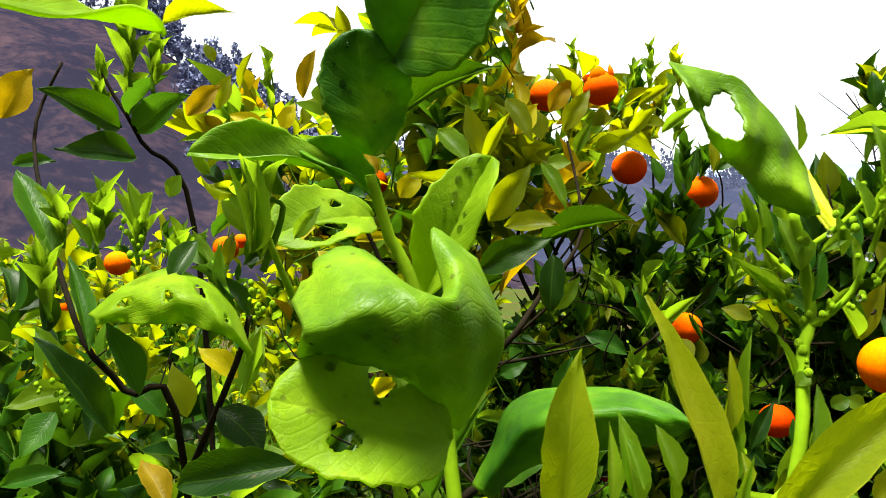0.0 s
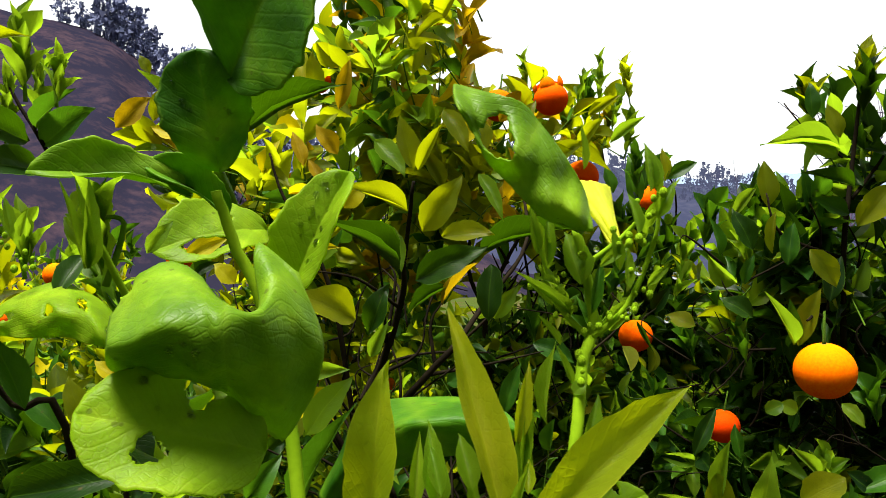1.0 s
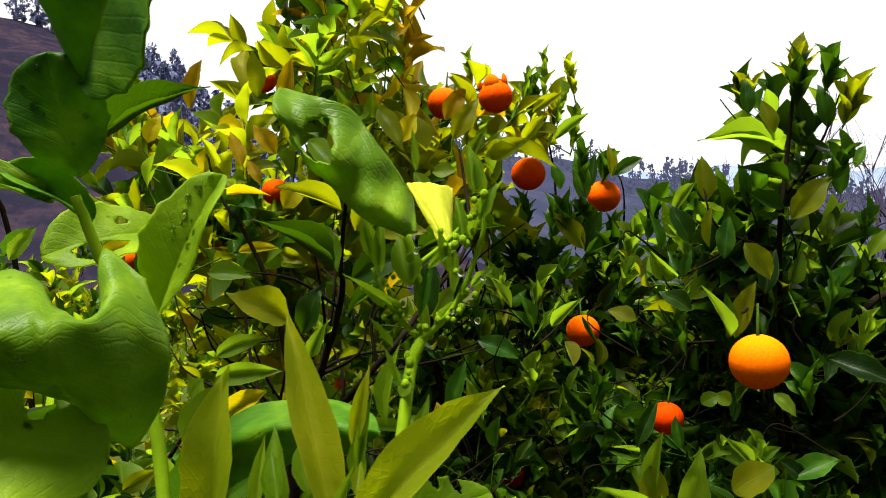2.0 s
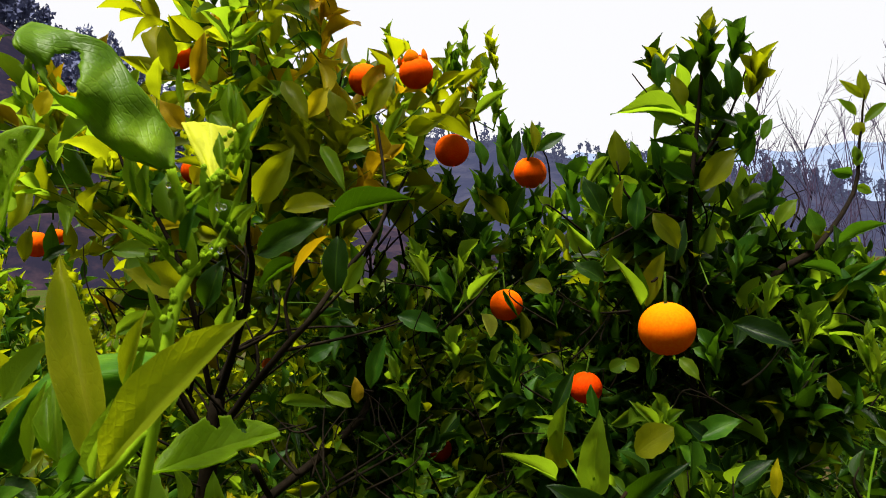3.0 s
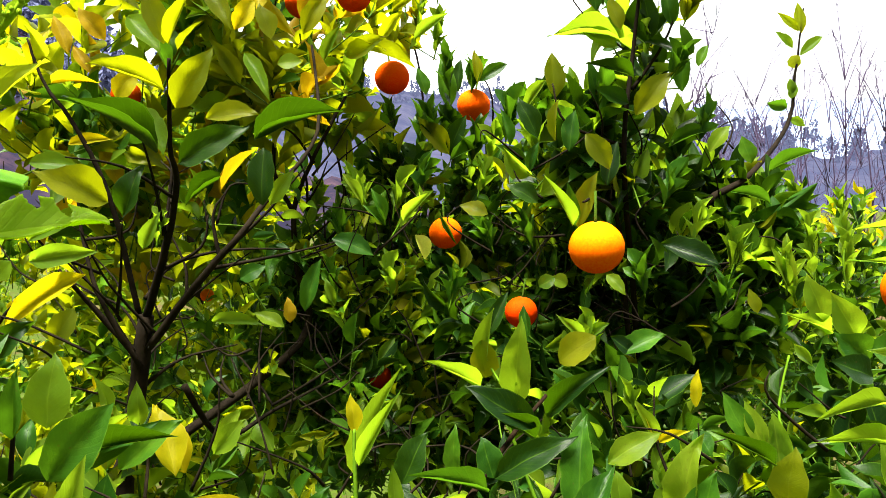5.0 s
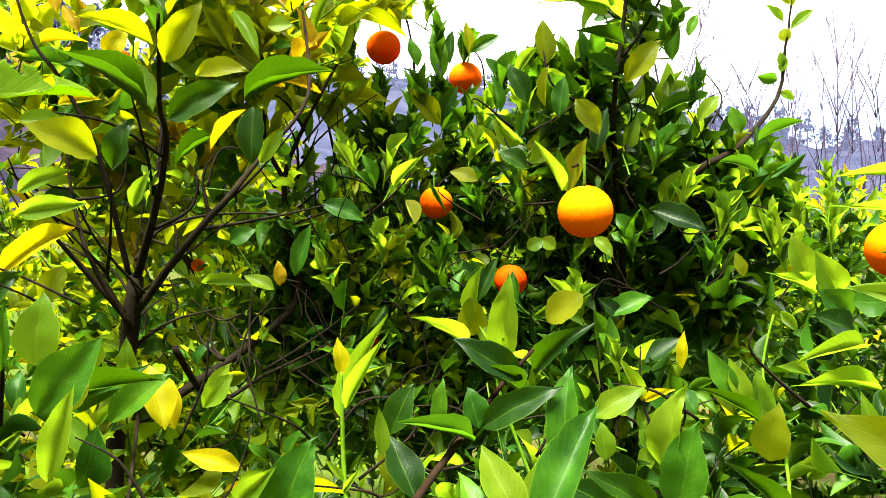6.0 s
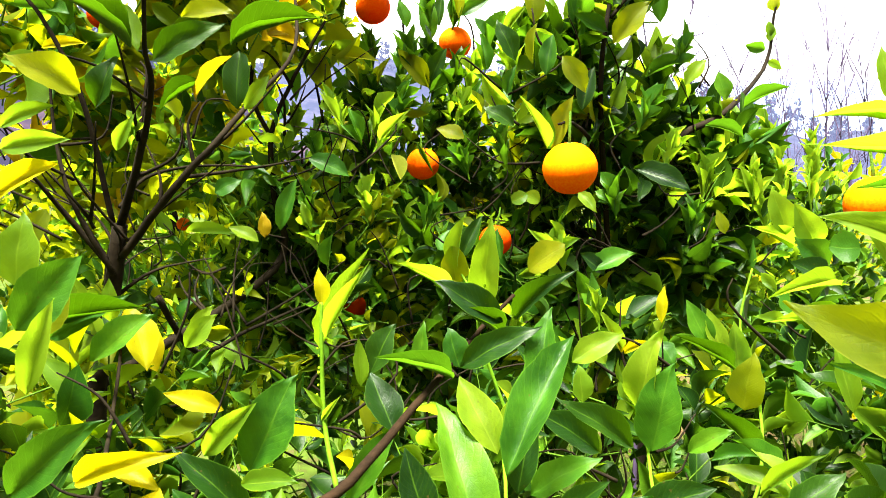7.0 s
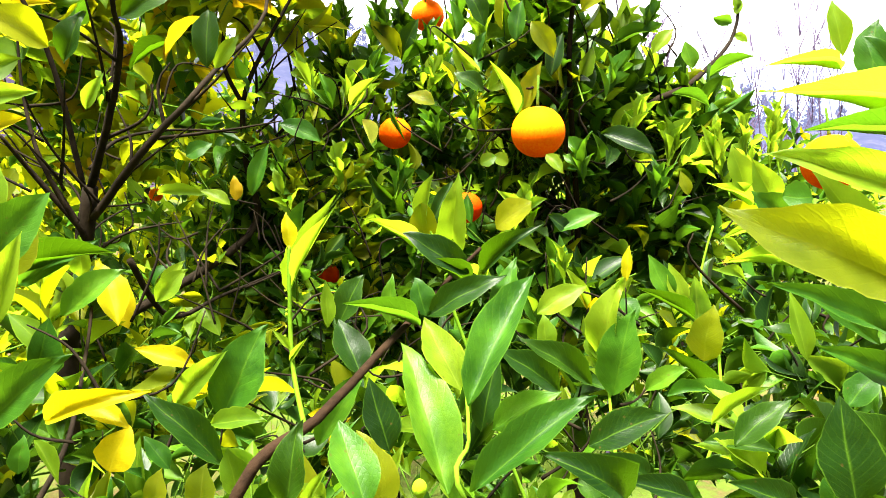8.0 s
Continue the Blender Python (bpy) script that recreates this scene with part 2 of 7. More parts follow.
def ground_material():
    m, n, k, p = material("orchard_ground")
    place = n.new("ShaderNodeNewGeometry").outputs["Position"]
    a, b, c = noise_tex(n, k, 0.35, 4.0, 0.6, place), noise_tex(n, k, 9.0, 6.0, 0.65, place), noise_tex(n, k, 120.0, 4.0, 0.6, place)
    soil = ramp(n, k, c, [(0.3, (0.03, 0.018, 0.010)), (0.7, (0.10, 0.06, 0.03))])
    turf = ramp(n, k, b, [(0.3, (0.018, 0.034, 0.004)), (0.7, (0.055, 0.082, 0.010))])
    cover = ramp(n, k, maths(n, k, "ADD", maths(n, k, "MULTIPLY", a, 0.6), maths(n, k, "MULTIPLY", b, 0.4)), [(0.40, (0, 0, 0)), (0.52, (1, 1, 1))])
    k.new(blend(n, k, cover, soil, turf), p.inputs["Base Color"])
    p.inputs["Roughness"].default_value, p.inputs["Specular IOR Level"].default_value = 0.95, 0.05
    bump = n.new("ShaderNodeBump")
    bump.inputs["Strength"].default_value, bump.inputs["Distance"].default_value = 0.7, 0.03
    k.new(b, bump.inputs["Height"]), k.new(bump.outputs["Normal"], p.inputs["Normal"])
    return m


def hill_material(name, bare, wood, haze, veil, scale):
    """A far slope: bare terraces and scrub, with blue haze painted in as a glow of strength veil."""
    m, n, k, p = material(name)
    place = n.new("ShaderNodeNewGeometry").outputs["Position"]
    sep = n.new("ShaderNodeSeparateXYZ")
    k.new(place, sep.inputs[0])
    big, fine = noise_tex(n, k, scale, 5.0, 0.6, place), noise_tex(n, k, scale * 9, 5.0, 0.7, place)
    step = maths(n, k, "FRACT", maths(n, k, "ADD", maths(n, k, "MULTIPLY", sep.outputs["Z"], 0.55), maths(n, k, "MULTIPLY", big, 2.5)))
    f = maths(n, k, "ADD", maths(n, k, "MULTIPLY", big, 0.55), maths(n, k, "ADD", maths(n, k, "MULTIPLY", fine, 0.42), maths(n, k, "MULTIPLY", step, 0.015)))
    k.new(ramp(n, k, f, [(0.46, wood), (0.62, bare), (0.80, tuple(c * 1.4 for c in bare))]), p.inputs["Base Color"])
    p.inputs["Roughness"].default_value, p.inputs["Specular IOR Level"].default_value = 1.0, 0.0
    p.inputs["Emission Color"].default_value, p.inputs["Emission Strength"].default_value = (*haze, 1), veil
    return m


GROUND = ground_material()
# blue haze is mixed into these base colours and, farther off, their glow
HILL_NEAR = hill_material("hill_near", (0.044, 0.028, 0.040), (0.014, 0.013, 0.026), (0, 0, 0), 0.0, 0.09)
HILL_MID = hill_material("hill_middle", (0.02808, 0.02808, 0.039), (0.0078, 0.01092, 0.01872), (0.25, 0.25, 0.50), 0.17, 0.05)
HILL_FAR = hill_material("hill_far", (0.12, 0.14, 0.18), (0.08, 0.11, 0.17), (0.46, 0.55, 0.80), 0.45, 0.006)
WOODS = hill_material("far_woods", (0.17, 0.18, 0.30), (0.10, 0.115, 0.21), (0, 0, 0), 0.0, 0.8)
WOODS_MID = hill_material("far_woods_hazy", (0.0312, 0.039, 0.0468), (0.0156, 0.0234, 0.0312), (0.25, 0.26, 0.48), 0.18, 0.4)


# ---- building helpers ----
def up_from(direction, hint):
    y = Vector(direction).normalized()
    z = Vector(hint) - y * Vector(hint).dot(y)
    if z.length < 1e-4:
        z = y.orthogonal()
    z.normalize()
    return y.cross(z), y, z


def mesh_from(name, verts, faces, mats, uvs=None, smooth=True):
    me = bpy.data.meshes.new(name)
    me.from_pydata(verts, [], faces)
    for m in mats:
        me.materials.append(m)
    if uvs is not None:
        layer = me.uv_layers.new(name="UVMap")
        index = np.empty(len(me.loops), dtype=np.int32)
        me.loops.foreach_get("vertex_index", index)
        layer.data.foreach_set("uv", np.asarray(uvs, dtype=np.float32)[index].ravel())
    if smooth:
        me.polygons.foreach_set("use_smooth", [True] * len(me.polygons))
    me.update()
    return me


def child(name, me, parent, label="", kind=""):
    ob = new(name, me)
    ob.parent = parent
    if parent is not None:
        ob.matrix_parent_inverse = Matrix.Translation(-parent.location) if parent.parent is None else Matrix()
    return tagged(ob, label, kind=kind)


def thing(name, place, label, category, group="", kind=""):
    ob = new(name)
    ob.location = place
    ob.empty_display_size = 0.05
    return tagged(ob, label, category, group, kind)


def blade(segments, across, fold=0.25, curl=0.2, wave=0.0, broad=0.45, point=1.0, teeth=0.0, twist=0.0, uneven=0.0, seed=0):
    """One leaf blade of length 1 along y and width 1 along x, folded at the midrib, curled towards its tip.
    uneven: how far its two halves, its margin and its surface stray from the even shape."""
    verts, uvs, faces = [], [], []
    for i in range(segments + 1):
        v = i / segments
        w = (math.sin(math.pi * v ** (math.log(0.5) / math.log(broad))) ** point if 0 < v < 1 else 0.0) * 0.5
        w = max(w, 0.012 if i == 0 else 0.004)
        if teeth and 0 < i < segments:
            w *= 1 + teeth * (1 if i % 2 else -1)
        for j in range(across + 1):
            u = 2 * j / across - 1
            x = u * w
            if uneven and 0 < i < segments:
                half = 1 if u > 0 else -1
                x *= 1 + uneven * (0.55 * noise.noise((v * 3.0, half * 4.0, seed)) + 0.30 * noise.noise((v * 15.0, half * 9.0, seed + 3)) + 0.10 * half * math.sin(seed * 2.1))
                x += uneven * 0.16 * math.sin(v * 3.4 + seed) * v
            z = fold * abs(x) + wave * math.sin(v * 9 + u * 2.2) * abs(u) * 0.08 - curl * (v - 0.35) ** 2
            if uneven:
                z += uneven * (0.11 * noise.noise((v * 3.2, u * 1.4, seed + 7)) + 0.05 * abs(u) * noise.noise((v * 9.0, u, seed + 9)))
            a = twist * v
            verts.append((x * math.cos(a) - z * math.sin(a), v - 0.10 * curl * v * v, x * math.sin(a) + z * math.cos(a)))
            uvs.append((0.5 + u * 0.5, v))
    row = across + 1
    for i in range(segments):
        for j in range(across):
            a = i * row + j
            faces.append((a, a + 1, a + row + 1, a + row))
    return verts, faces, uvs


# Blades of several habits; each serves many leaves.
HABITS = {
    "flat": dict(fold=0.27, curl=0.18, broad=0.43, point=1.0),
    "keel": dict(fold=0.60, curl=0.22, broad=0.42, point=1.0),
    "droop": dict(fold=0.45, curl=0.65, broad=0.42, point=0.95),
    "wavy": dict(fold=0.40, curl=0.30, wave=1.0, broad=0.46, point=0.95),
    "round": dict(fold=0.32, curl=0.20, broad=0.52, point=0.60),
    "lance": dict(fold=0.46, curl=0.16, broad=0.36, point=1.15),
    "twist": dict(fold=0.45, curl=0.35, broad=0.45, point=0.9, twist=0.7),
}
BLADES = {}
for habit, shape in HABITS.items():
    for kind in KINDS:
        for sort in range(3):
            v_, f_, u_ = blade(13, 4, **shape, uneven=0.42, seed=sort * 5.3 + len(habit))
            BLADES[habit, kind, sort] = mesh_from("leaf_blade", v_, f_, [LEAF[kind]], u_)
SMALL = {habit: tuple(np.array(a) for a in blade(7, 2, **shape)) for habit, shape in HABITS.items()}


def leaf_matrix(base, tip, width, face):
    base, tip = Vector(base), Vector(tip)
    x, y, z = up_from(tip - base, face)
    length = (tip - base).length
    return Matrix.Translation(base) @ Matrix((x, y, z)).transposed().to_4x4() @ Matrix.Diagonal((width, length, length, 1))


def leaf(plant, base, tip, width, face, kind="green", habit="flat"):
    """A single leaf of a plant from its stalk to its tip; face: the way its upper side looks."""
    ob = child("leaf", BLADES[habit, kind, int(abs(sum(base)) * 9973) % 3], plant)
    ob.matrix_basis = leaf_matrix(base, tip, width, face)
    return ob


def tube_data(points, radii, sides=6):
    """Vertices and faces of a tapered round limb along points."""
    pts = [Vector(p) for p in points]
    verts, faces = [], []
    side = Vector((1, 0, 0))
    for i, p in enumerate(pts):
        d = (pts[min(i + 1, len(pts) - 1)] - pts[max(i - 1, 0)]).normalized()
        side = (side - d * side.dot(d))
        side = side.normalized() if side.length > 1e-3 else d.orthogonal().normalized()
        other = d.cross(side)
        for s in range(sides):
            a = 2 * math.pi * s / sides
            verts.append(tuple(p + (side * math.cos(a) + other * math.sin(a)) * radii[i]))
    for i in range(len(pts) - 1):
        for s in range(sides):
            a, b = i * sides + s, i * sides + (s + 1) % sides
            faces.append((a, b, b + sides, a + sides))
    faces.append(tuple(range(sides))[::-1])
    faces.append(tuple((len(pts) - 1) * sides + s for s in range(sides)))
    return verts, faces


def bent(points, steps=4, wobble=0.0, rng=random):
    """A smooth line through the given points, with small natural kinks."""
    pts = [Vector(p) for p in points]
    out = []
    for i in range(len(pts) - 1):
        p0, p1, p2, p3 = pts[max(i - 1, 0)], pts[i], pts[i + 1], pts[min(i + 2, len(pts) - 1)]
        for s in range(steps):
            t = s / steps
            q = 0.5 * ((2 * p1) + (p2 - p0) * t + (2 * p0 - 5 * p1 + 4 * p2 - p3) * t * t + (3 * p1 - p0 - 3 * p2 + p3) * t ** 3)
            out.append(q + Vector([rng.uniform(-wobble, wobble) for _ in range(3)]))
    return out + [pts[-1]]


def limb(plant, name, points, thick, thin, mat, sides=8, wobble=0.002, label=""):
    line = bent(points, 5, min(wobble, thick * 0.10))
    radii = [thick + (thin - thick) * i / (len(line) - 1) for i in range(len(line))]
    v, f = tube_data(line, radii, sides)
    return child(name, mesh_from(name, v, f, [mat]), plant, label)


class Mass:
    """Many small leaves or twigs of one plant, joined by material."""

    def __init__(self):
        self.v, self.f, self.u, self.m, self.count = [], [], [], [], 0

    def add(self, verts, faces, uvs, slot):
        self.v.append(verts), self.u.append(uvs)
        self.f.append(np.asarray(faces) + self.count)
        self.m.append(np.full(len(faces), slot))
        self.count += len(verts)

    def build(self, name, mats):
        me = mesh_from(name, np.concatenate(self.v).tolist(), [tuple(r) for block in self.f for r in block.tolist()], mats, np.concatenate(self.u))
        me.polygons.foreach_set("material_index", np.concatenate(self.m).astype(np.int32))
        me.update()
        return me


ORDER = list(KINDS)
OPEN = []  # (fruit, way to the camera or sun, reach, radius): room cleared of leaves

# leafless hollows set along the camera's view, where dark gaps are wanted: centre and radii
HOLLOWS = [((0.4819, 1.1786, 1.3980), (0.090, 0.27, 0.090)),
           ((0.3428, 1.0681, 1.1950), (0.06, 0.24, 0.07)),
           ((0.7307, 1.0049, 1.3274), (0.06, 0.18, 0.1)),
           ((0.1524, 1.1830, 1.2791), (0.06, 0.18, 0.035)),
           ((0.6298, 1.0435, 1.3255), (0.09, 0.18, 0.055)),
           ((0.7545, 0.9072, 1.2674), (0.04, 0.14, 0.06)),
           ((-0.0275, 1.1195, 1.3063), (0.05, 0.16, 0.06)),
           ((0.0841, 1.0600, 1.2038), (0.07, 0.16, 0.04))]


def is_open(p, hollows=True):
    for c, (rx, ry, rz) in HOLLOWS if hollows else ():
        if ((p.x - c[0]) / rx) ** 2 + ((p.y - c[1]) / ry) ** 2 + ((p.z - c[2]) / rz) ** 2 < 1:
            return False
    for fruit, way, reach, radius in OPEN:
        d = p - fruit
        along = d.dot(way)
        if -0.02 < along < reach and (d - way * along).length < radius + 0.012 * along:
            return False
    return True


def crown(plant, seed, shells, twigs, mix, size=(0.045, 0.085), single=220, bark=TWIG, low=None, lift=0.6, sparse=0.0, fresh=0.3):
    """Fills rounded shells with leafy twigs. shells: (centre, radii, share). mix: leaf kinds and their shares.
    single: so many of the leaves nearest to the walk stand as parts of their own; the rest is joined."""
    rng = random.Random(seed)
    kinds, weights = zip(*mix)
    habits, habit_w = ("flat", "keel", "droop", "wavy", "round", "lance", "twist"), (5, 4, 1.5, 2.5, 0.4, 3, 2)
    found, stems = [], Mass()
    walkway = Vector((0.17, 0.0, 1.45))
    shares = [s[2] for s in shells]
    for _ in range(twigs):
        c, r, _s = rng.choices(shells, shares)[0]
        d = Vector([rng.gauss(0, 1) for _ in range(3)]).normalized()
        reach = rng.uniform(0.35, 1.0) ** 0.5
        end = Vector((c[0] + d.x * r[0] * reach, c[1] + d.y * r[1] * reach, c[2] + d.z * r[2] * reach))
        way = (d * 0.8 + Vector((0, 0, lift)) + Vector([rng.gauss(0, 0.35) for _ in range(3)])).normalized()
        length = rng.uniform(0.09, 0.20)
        start = end - way * length
        if low is not None and (low(end) or low(start)):
            continue
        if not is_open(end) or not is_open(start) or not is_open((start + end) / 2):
            continue
        line = bent([start, (start + end) / 2 + Vector([rng.gauss(0, 0.008) for _ in range(3)]), end], 3, 0.0, rng)
        before = len(found)
        turn = rng.uniform(0, 6.28)
        kind = rng.choices(kinds, weights)[0]
        n = rng.randint(5, 9)
        for i in range(n):
            if rng.random() < sparse and i < n - 2:
                continue
            s = 0.25 + 0.75 * (i + 0.6) / n
            p = start.lerp(end, s)
            turn += 2.4
            side = way.orthogonal().normalized()
            out = Matrix.Rotation(turn, 3, way) @ side
            spread = 1.05 - 0.60 * s if i < n - 1 else 0.05
            aim = (out * spread + way * rng.uniform(0.25, 1.15) + Vector((0, 0, rng.uniform(-0.25, 0.2)))).normalized()
            long = rng.uniform(*size) * (1.0 - 0.35 * s * rng.random())
            tip = p + aim * long
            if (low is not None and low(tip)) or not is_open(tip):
                continue
            face = (way + Vector((0, 0, 0.35)) + Vector([rng.gauss(0, 0.40) for _ in range(3)])).normalized()
            own = kind if rng.random() < 0.75 else rng.choices(kinds, weights)[0]
            if i >= n - 2 and own in ("dark", "green") and rng.random() < fresh:
                own = "lime"
            found.append((((p + tip) / 2 - walkway).length, p, tip, long * rng.uniform(0.31, 0.46), face, own, rng.choices(habits, habit_w)[0]))
        if len(found) < before + 3:
            del found[before:]
            continue
        v, f = tube_data(line, [0.0015 - 0.0010 * i / (len(line) - 1) for i in range(len(line))], 4)
        stems.add(np.array(v), [q for q in f if len(q) == 4][:-2], np.zeros((len(v), 2)), 0)
    found.sort(key=lambda a: a[0])
    for _d, p, tip, w, face, kind, habit in found[:single]:
        leaf(plant, p, tip, w, face, kind, habit)
    rest = Mass()
    for _d, p, tip, w, face, kind, habit in found[single:]:
        v, f, u = SMALL[habit]
        m = np.array(leaf_matrix(p, tip, w, face))
        rest.add(v @ m[:3, :3].T + m[:3, 3], f, u, ORDER.index(kind))
    if rest.v:
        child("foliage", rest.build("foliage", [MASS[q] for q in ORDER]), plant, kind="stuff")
    if stems.v:
        child("twig_rest", stems.build("twig_rest", [bark]), plant, kind="stuff")
    return found


def orange(place, size, label, mat=PEEL, tilt=(0, 0), stem=0.03):
    """A round ripe fruit with its green star and short stalk, hanging from a twig."""
    bm = bmesh.new()
    bmesh.ops.create_uvsphere(bm, u_segments=36, v_segments=22, radius=0.5)
    for v in bm.verts:
        x, y, z = v.co
        dent = 0.012 * math.exp(-((x * x + y * y) / 0.010)) * (1 if z > 0 else 0.6)
        v.co.z = z * 0.95 - math.copysign(dent, z)
        v.co *= 1 + 0.012 * math.sin(3 * math.atan2(y, x) + 9 * place[0]) * (1 - abs(z) * 1.6)
    for f in bm.faces:
        f.smooth = True
    me = bpy.data.meshes.new("orange")
    bm.to_mesh(me)
    bm.free()
    me.materials.append(mat)
    ob = tagged(new("orange", me), label, "orange", "oranges on the trees")
    ob.matrix_world = pose(*place, tilt[0], tilt[1], place[0] * 700) @ Matrix.Diagonal((size, size, size, 1))
    star = Mass()
    top = 0.462
    v, f = tube_data([(0, 0, top - 0.03), (0, 0, top + 0.05), (0.03, 0.01, top + stem / size)], [0.035, 0.03, 0.022], 6)
    me = mesh_from("stalk", v, f, [TWIG])
    s = child("stalk", me, ob)
    s.matrix_parent_inverse = Matrix()
    ring = [(0, 0, top + 0.005)]
    for i in range(10):
        a, r = i * math.pi / 5, 0.10 if i % 2 == 0 else 0.055
        ring.append((r * math.cos(a), r * math.sin(a), top + (0.0 if i % 2 else -0.002)))
    c = child("calyx", mesh_from("calyx", ring, [(0, 1 + i, 1 + (i + 1) % 10) for i in range(10)], [CALYX], smooth=False), ob)
    c.matrix_parent_inverse = Matrix()
    return ob


# ---- the land: one sheet to the horizon, slopes behind ----
def land():
    verts, faces = [], []
    rings = [0.0, 0.6, 1.2, 1.8, 2.5, 3.4, 4.6, 6.2, 8.5, 12, 18, 28, 45, 80, 150, 300, 700, 1600, 3800]
    spokes = 64
    for r in rings[1:]:
        for s in range(spokes):
            a = 2 * math.pi * s / spokes
            x, y = 0.3 + r * math.sin(a), 0.8 + r * math.cos(a)
            z = (0.05 * noise.noise((x * 0.9, y * 0.9, 0)) + 0.02 * noise.noise((x * 4, y * 4, 3))) if r < 40 else 0.0
            verts.append((x, y, z))
    verts.append((0.3, 0.8, 0))
    mid = len(verts) - 1
    for i in range(len(rings) - 2):
        for s in range(spokes):
            a, b = i * spokes + s, i * spokes + (s + 1) % spokes
            faces.append((a, a + spokes, b + spokes, b))
    faces += [(mid, s, (s + 1) % spokes) for s in range(spokes)]
    ob = new("ground", mesh_from("ground", verts, faces, [GROUND]))
    return tagged(ob, "weedy green orchard ground with patches of brown soil", "ground", kind="structure")


def crest(stops, az):
    for (a0, e0), (a1, e1) in zip(stops, stops[1:]):
        if a0 <= az <= a1:
            t = (az - a0) / (a1 - a0)
            t = t * t * (3 - 2 * t)
            return e0 + (e1 - e0) * t
    return stops[0][1] if az < stops[0][0] else stops[-1][1]


def slope(name, label, near, far, stops, mat, rough, seed):
    """A hillside that climbs from near to far; stops: bearing (degrees to the right of north) and the crest's height in degrees."""
    verts, faces = [], []
    cols, rows = 150, 16
    a0, a1 = stops[0][0], stops[-1][0]
    for i in range(rows + 1):
        t = i / rows
        r = near + (far - near) * t
        for j in range(cols + 1):
            az = a0 + (a1 - a0) * j / cols
            e = crest(stops, az) + rough * noise.noise((az * 0.22, seed, 0)) + 0.4 * rough * noise.noise((az * 1.1, seed, 5))
            z = -1 + (1.5 + far * math.tan(radians(max(e, 0.0))) + 1) * (t ** 0.85) + (0.012 * far * noise.noise((az * 0.35, t * 7, seed)) if 0 < i < rows else 0)
            verts.append((r * math.sin(radians(az)), r * math.cos(radians(az)), z))
    row = cols + 1
    for i in range(rows):
        for j in range(cols):
            a = i * row + j
            faces.append((a, a + 1, a + row + 1, a + row))
    for j in range(cols + 1):
        x, y, z = verts[rows * row + j]
        verts.append((x * 1.3, y * 1.3, -1))
    for j in range(cols):
        a, b = rows * row + j, (rows + 1) * row + j
        faces.append((a, a + 1, b + 1, b))
    return tagged(new(name, mesh_from(name, verts, faces, [mat])), label, "hill", kind="structure")


def far_woods(name, label, distance, stops, span, count, tall, mat, seed, lift=0.0, depth=0.0, groves=()):
    """Ragged pines and round trees along a far crest, as one mass of small clumps. groves: bearings round which they crowd, with their height."""
    rng = random.Random(seed)
    m = Mass()
    tri = np.array([(-0.5, 0, -0.3), (0.5, 0, -0.3), (0, 0, 0.6)])
    for _ in range(count):
        middle, grown = rng.choice(groves) if groves else (0, 1.0)
        az = max(span[0], min(span[1], rng.gauss(middle, 0.9))) if groves else rng.uniform(*span)
        d = distance * rng.uniform(1 - depth, 1.0)
        e = crest(stops, az) * (d / distance if depth else 1)
        foot = 1.5 + distance * math.tan(radians(max(e, 0))) * (((d - distance * 0.45) / (distance * 0.55)) ** 0.85 if depth else 1) - lift
        x, y = d * math.sin(radians(az)), d * math.cos(radians(az))
        h = tall * grown * rng.uniform(0.45, 1.0)
        v, f = tube_data([(x, y, foot - 1), (x + rng.gauss(0, 0.02) * h, y, foot + h * 0.9)], [0.022 * h, 0.008 * h], 5)
        m.add(np.array(v), [q for q in f if len(q) == 4], np.zeros((len(v), 2)), 0)
        pine = rng.random() < 0.6
        knots = [(rng.uniform(0.12, 0.95), rng.uniform(0, 6.28), rng.uniform(0.3, 1.0)) for _k in range(11)]
        for _c in range(150):
            s, a, out = rng.choice(knots)
            wide = (0.26 * (1.15 - s) + 0.05 if pine else 0.30 * math.sin(math.pi * min(1, s / 1.05)) + 0.03) * h
            s, a, r = s + rng.gauss(0, 0.045), a + rng.gauss(0, 0.5), wide * out * rng.uniform(0.35, 1.0)
            size = h * rng.uniform(0.03, 0.11)
            spin = np.array(Euler((rng.uniform(-1, 1), rng.uniform(-1, 1), rng.uniform(0, 6.28))).to_matrix())
            m.add(tri @ spin.T * size + np.array((x + r * math.cos(a), y + r * math.sin(a), foot + h * s)), [(0, 1, 2)], np.zeros((3, 2)), 0)
    return tagged(new(name, m.build(name, [mat])), label, "trees", kind="stuff")


land()


def grass():
    """Short weeds and grass over the orchard floor."""
    rng = random.Random(31)
    m = Mass()
    for _ in range(9000):
        x, y = rng.uniform(-4.5, 5.0), rng.uniform(-2.5, 7.5)
        if noise.noise((x * 0.6, y * 0.6, 2.0)) < -0.15:
            continue
        tall, a, lean = rng.uniform(0.04, 0.16), rng.uniform(0, 6.28), rng.gauss(0, 0.35)
        dx, dy = math.cos(a) * 0.004, math.sin(a) * 0.004
        foot = 0.05 * noise.noise((x * 0.9, y * 0.9, 0)) - 0.02
        m.add(np.array([(x - dx, y - dy, foot), (x + dx, y + dy, foot), (x + dx * 0.7 - dy * lean * 20, y + dy * 0.7 + dx * lean * 20, foot + tall * 0.6), (x - dy * lean * 55, y + dx * lean * 55, foot + tall)]), [(0, 1, 2), (0, 2, 3)], np.zeros((4, 2)), rng.choice((0, 0, 1)))
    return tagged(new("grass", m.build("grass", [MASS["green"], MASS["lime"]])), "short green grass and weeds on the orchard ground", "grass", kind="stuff")


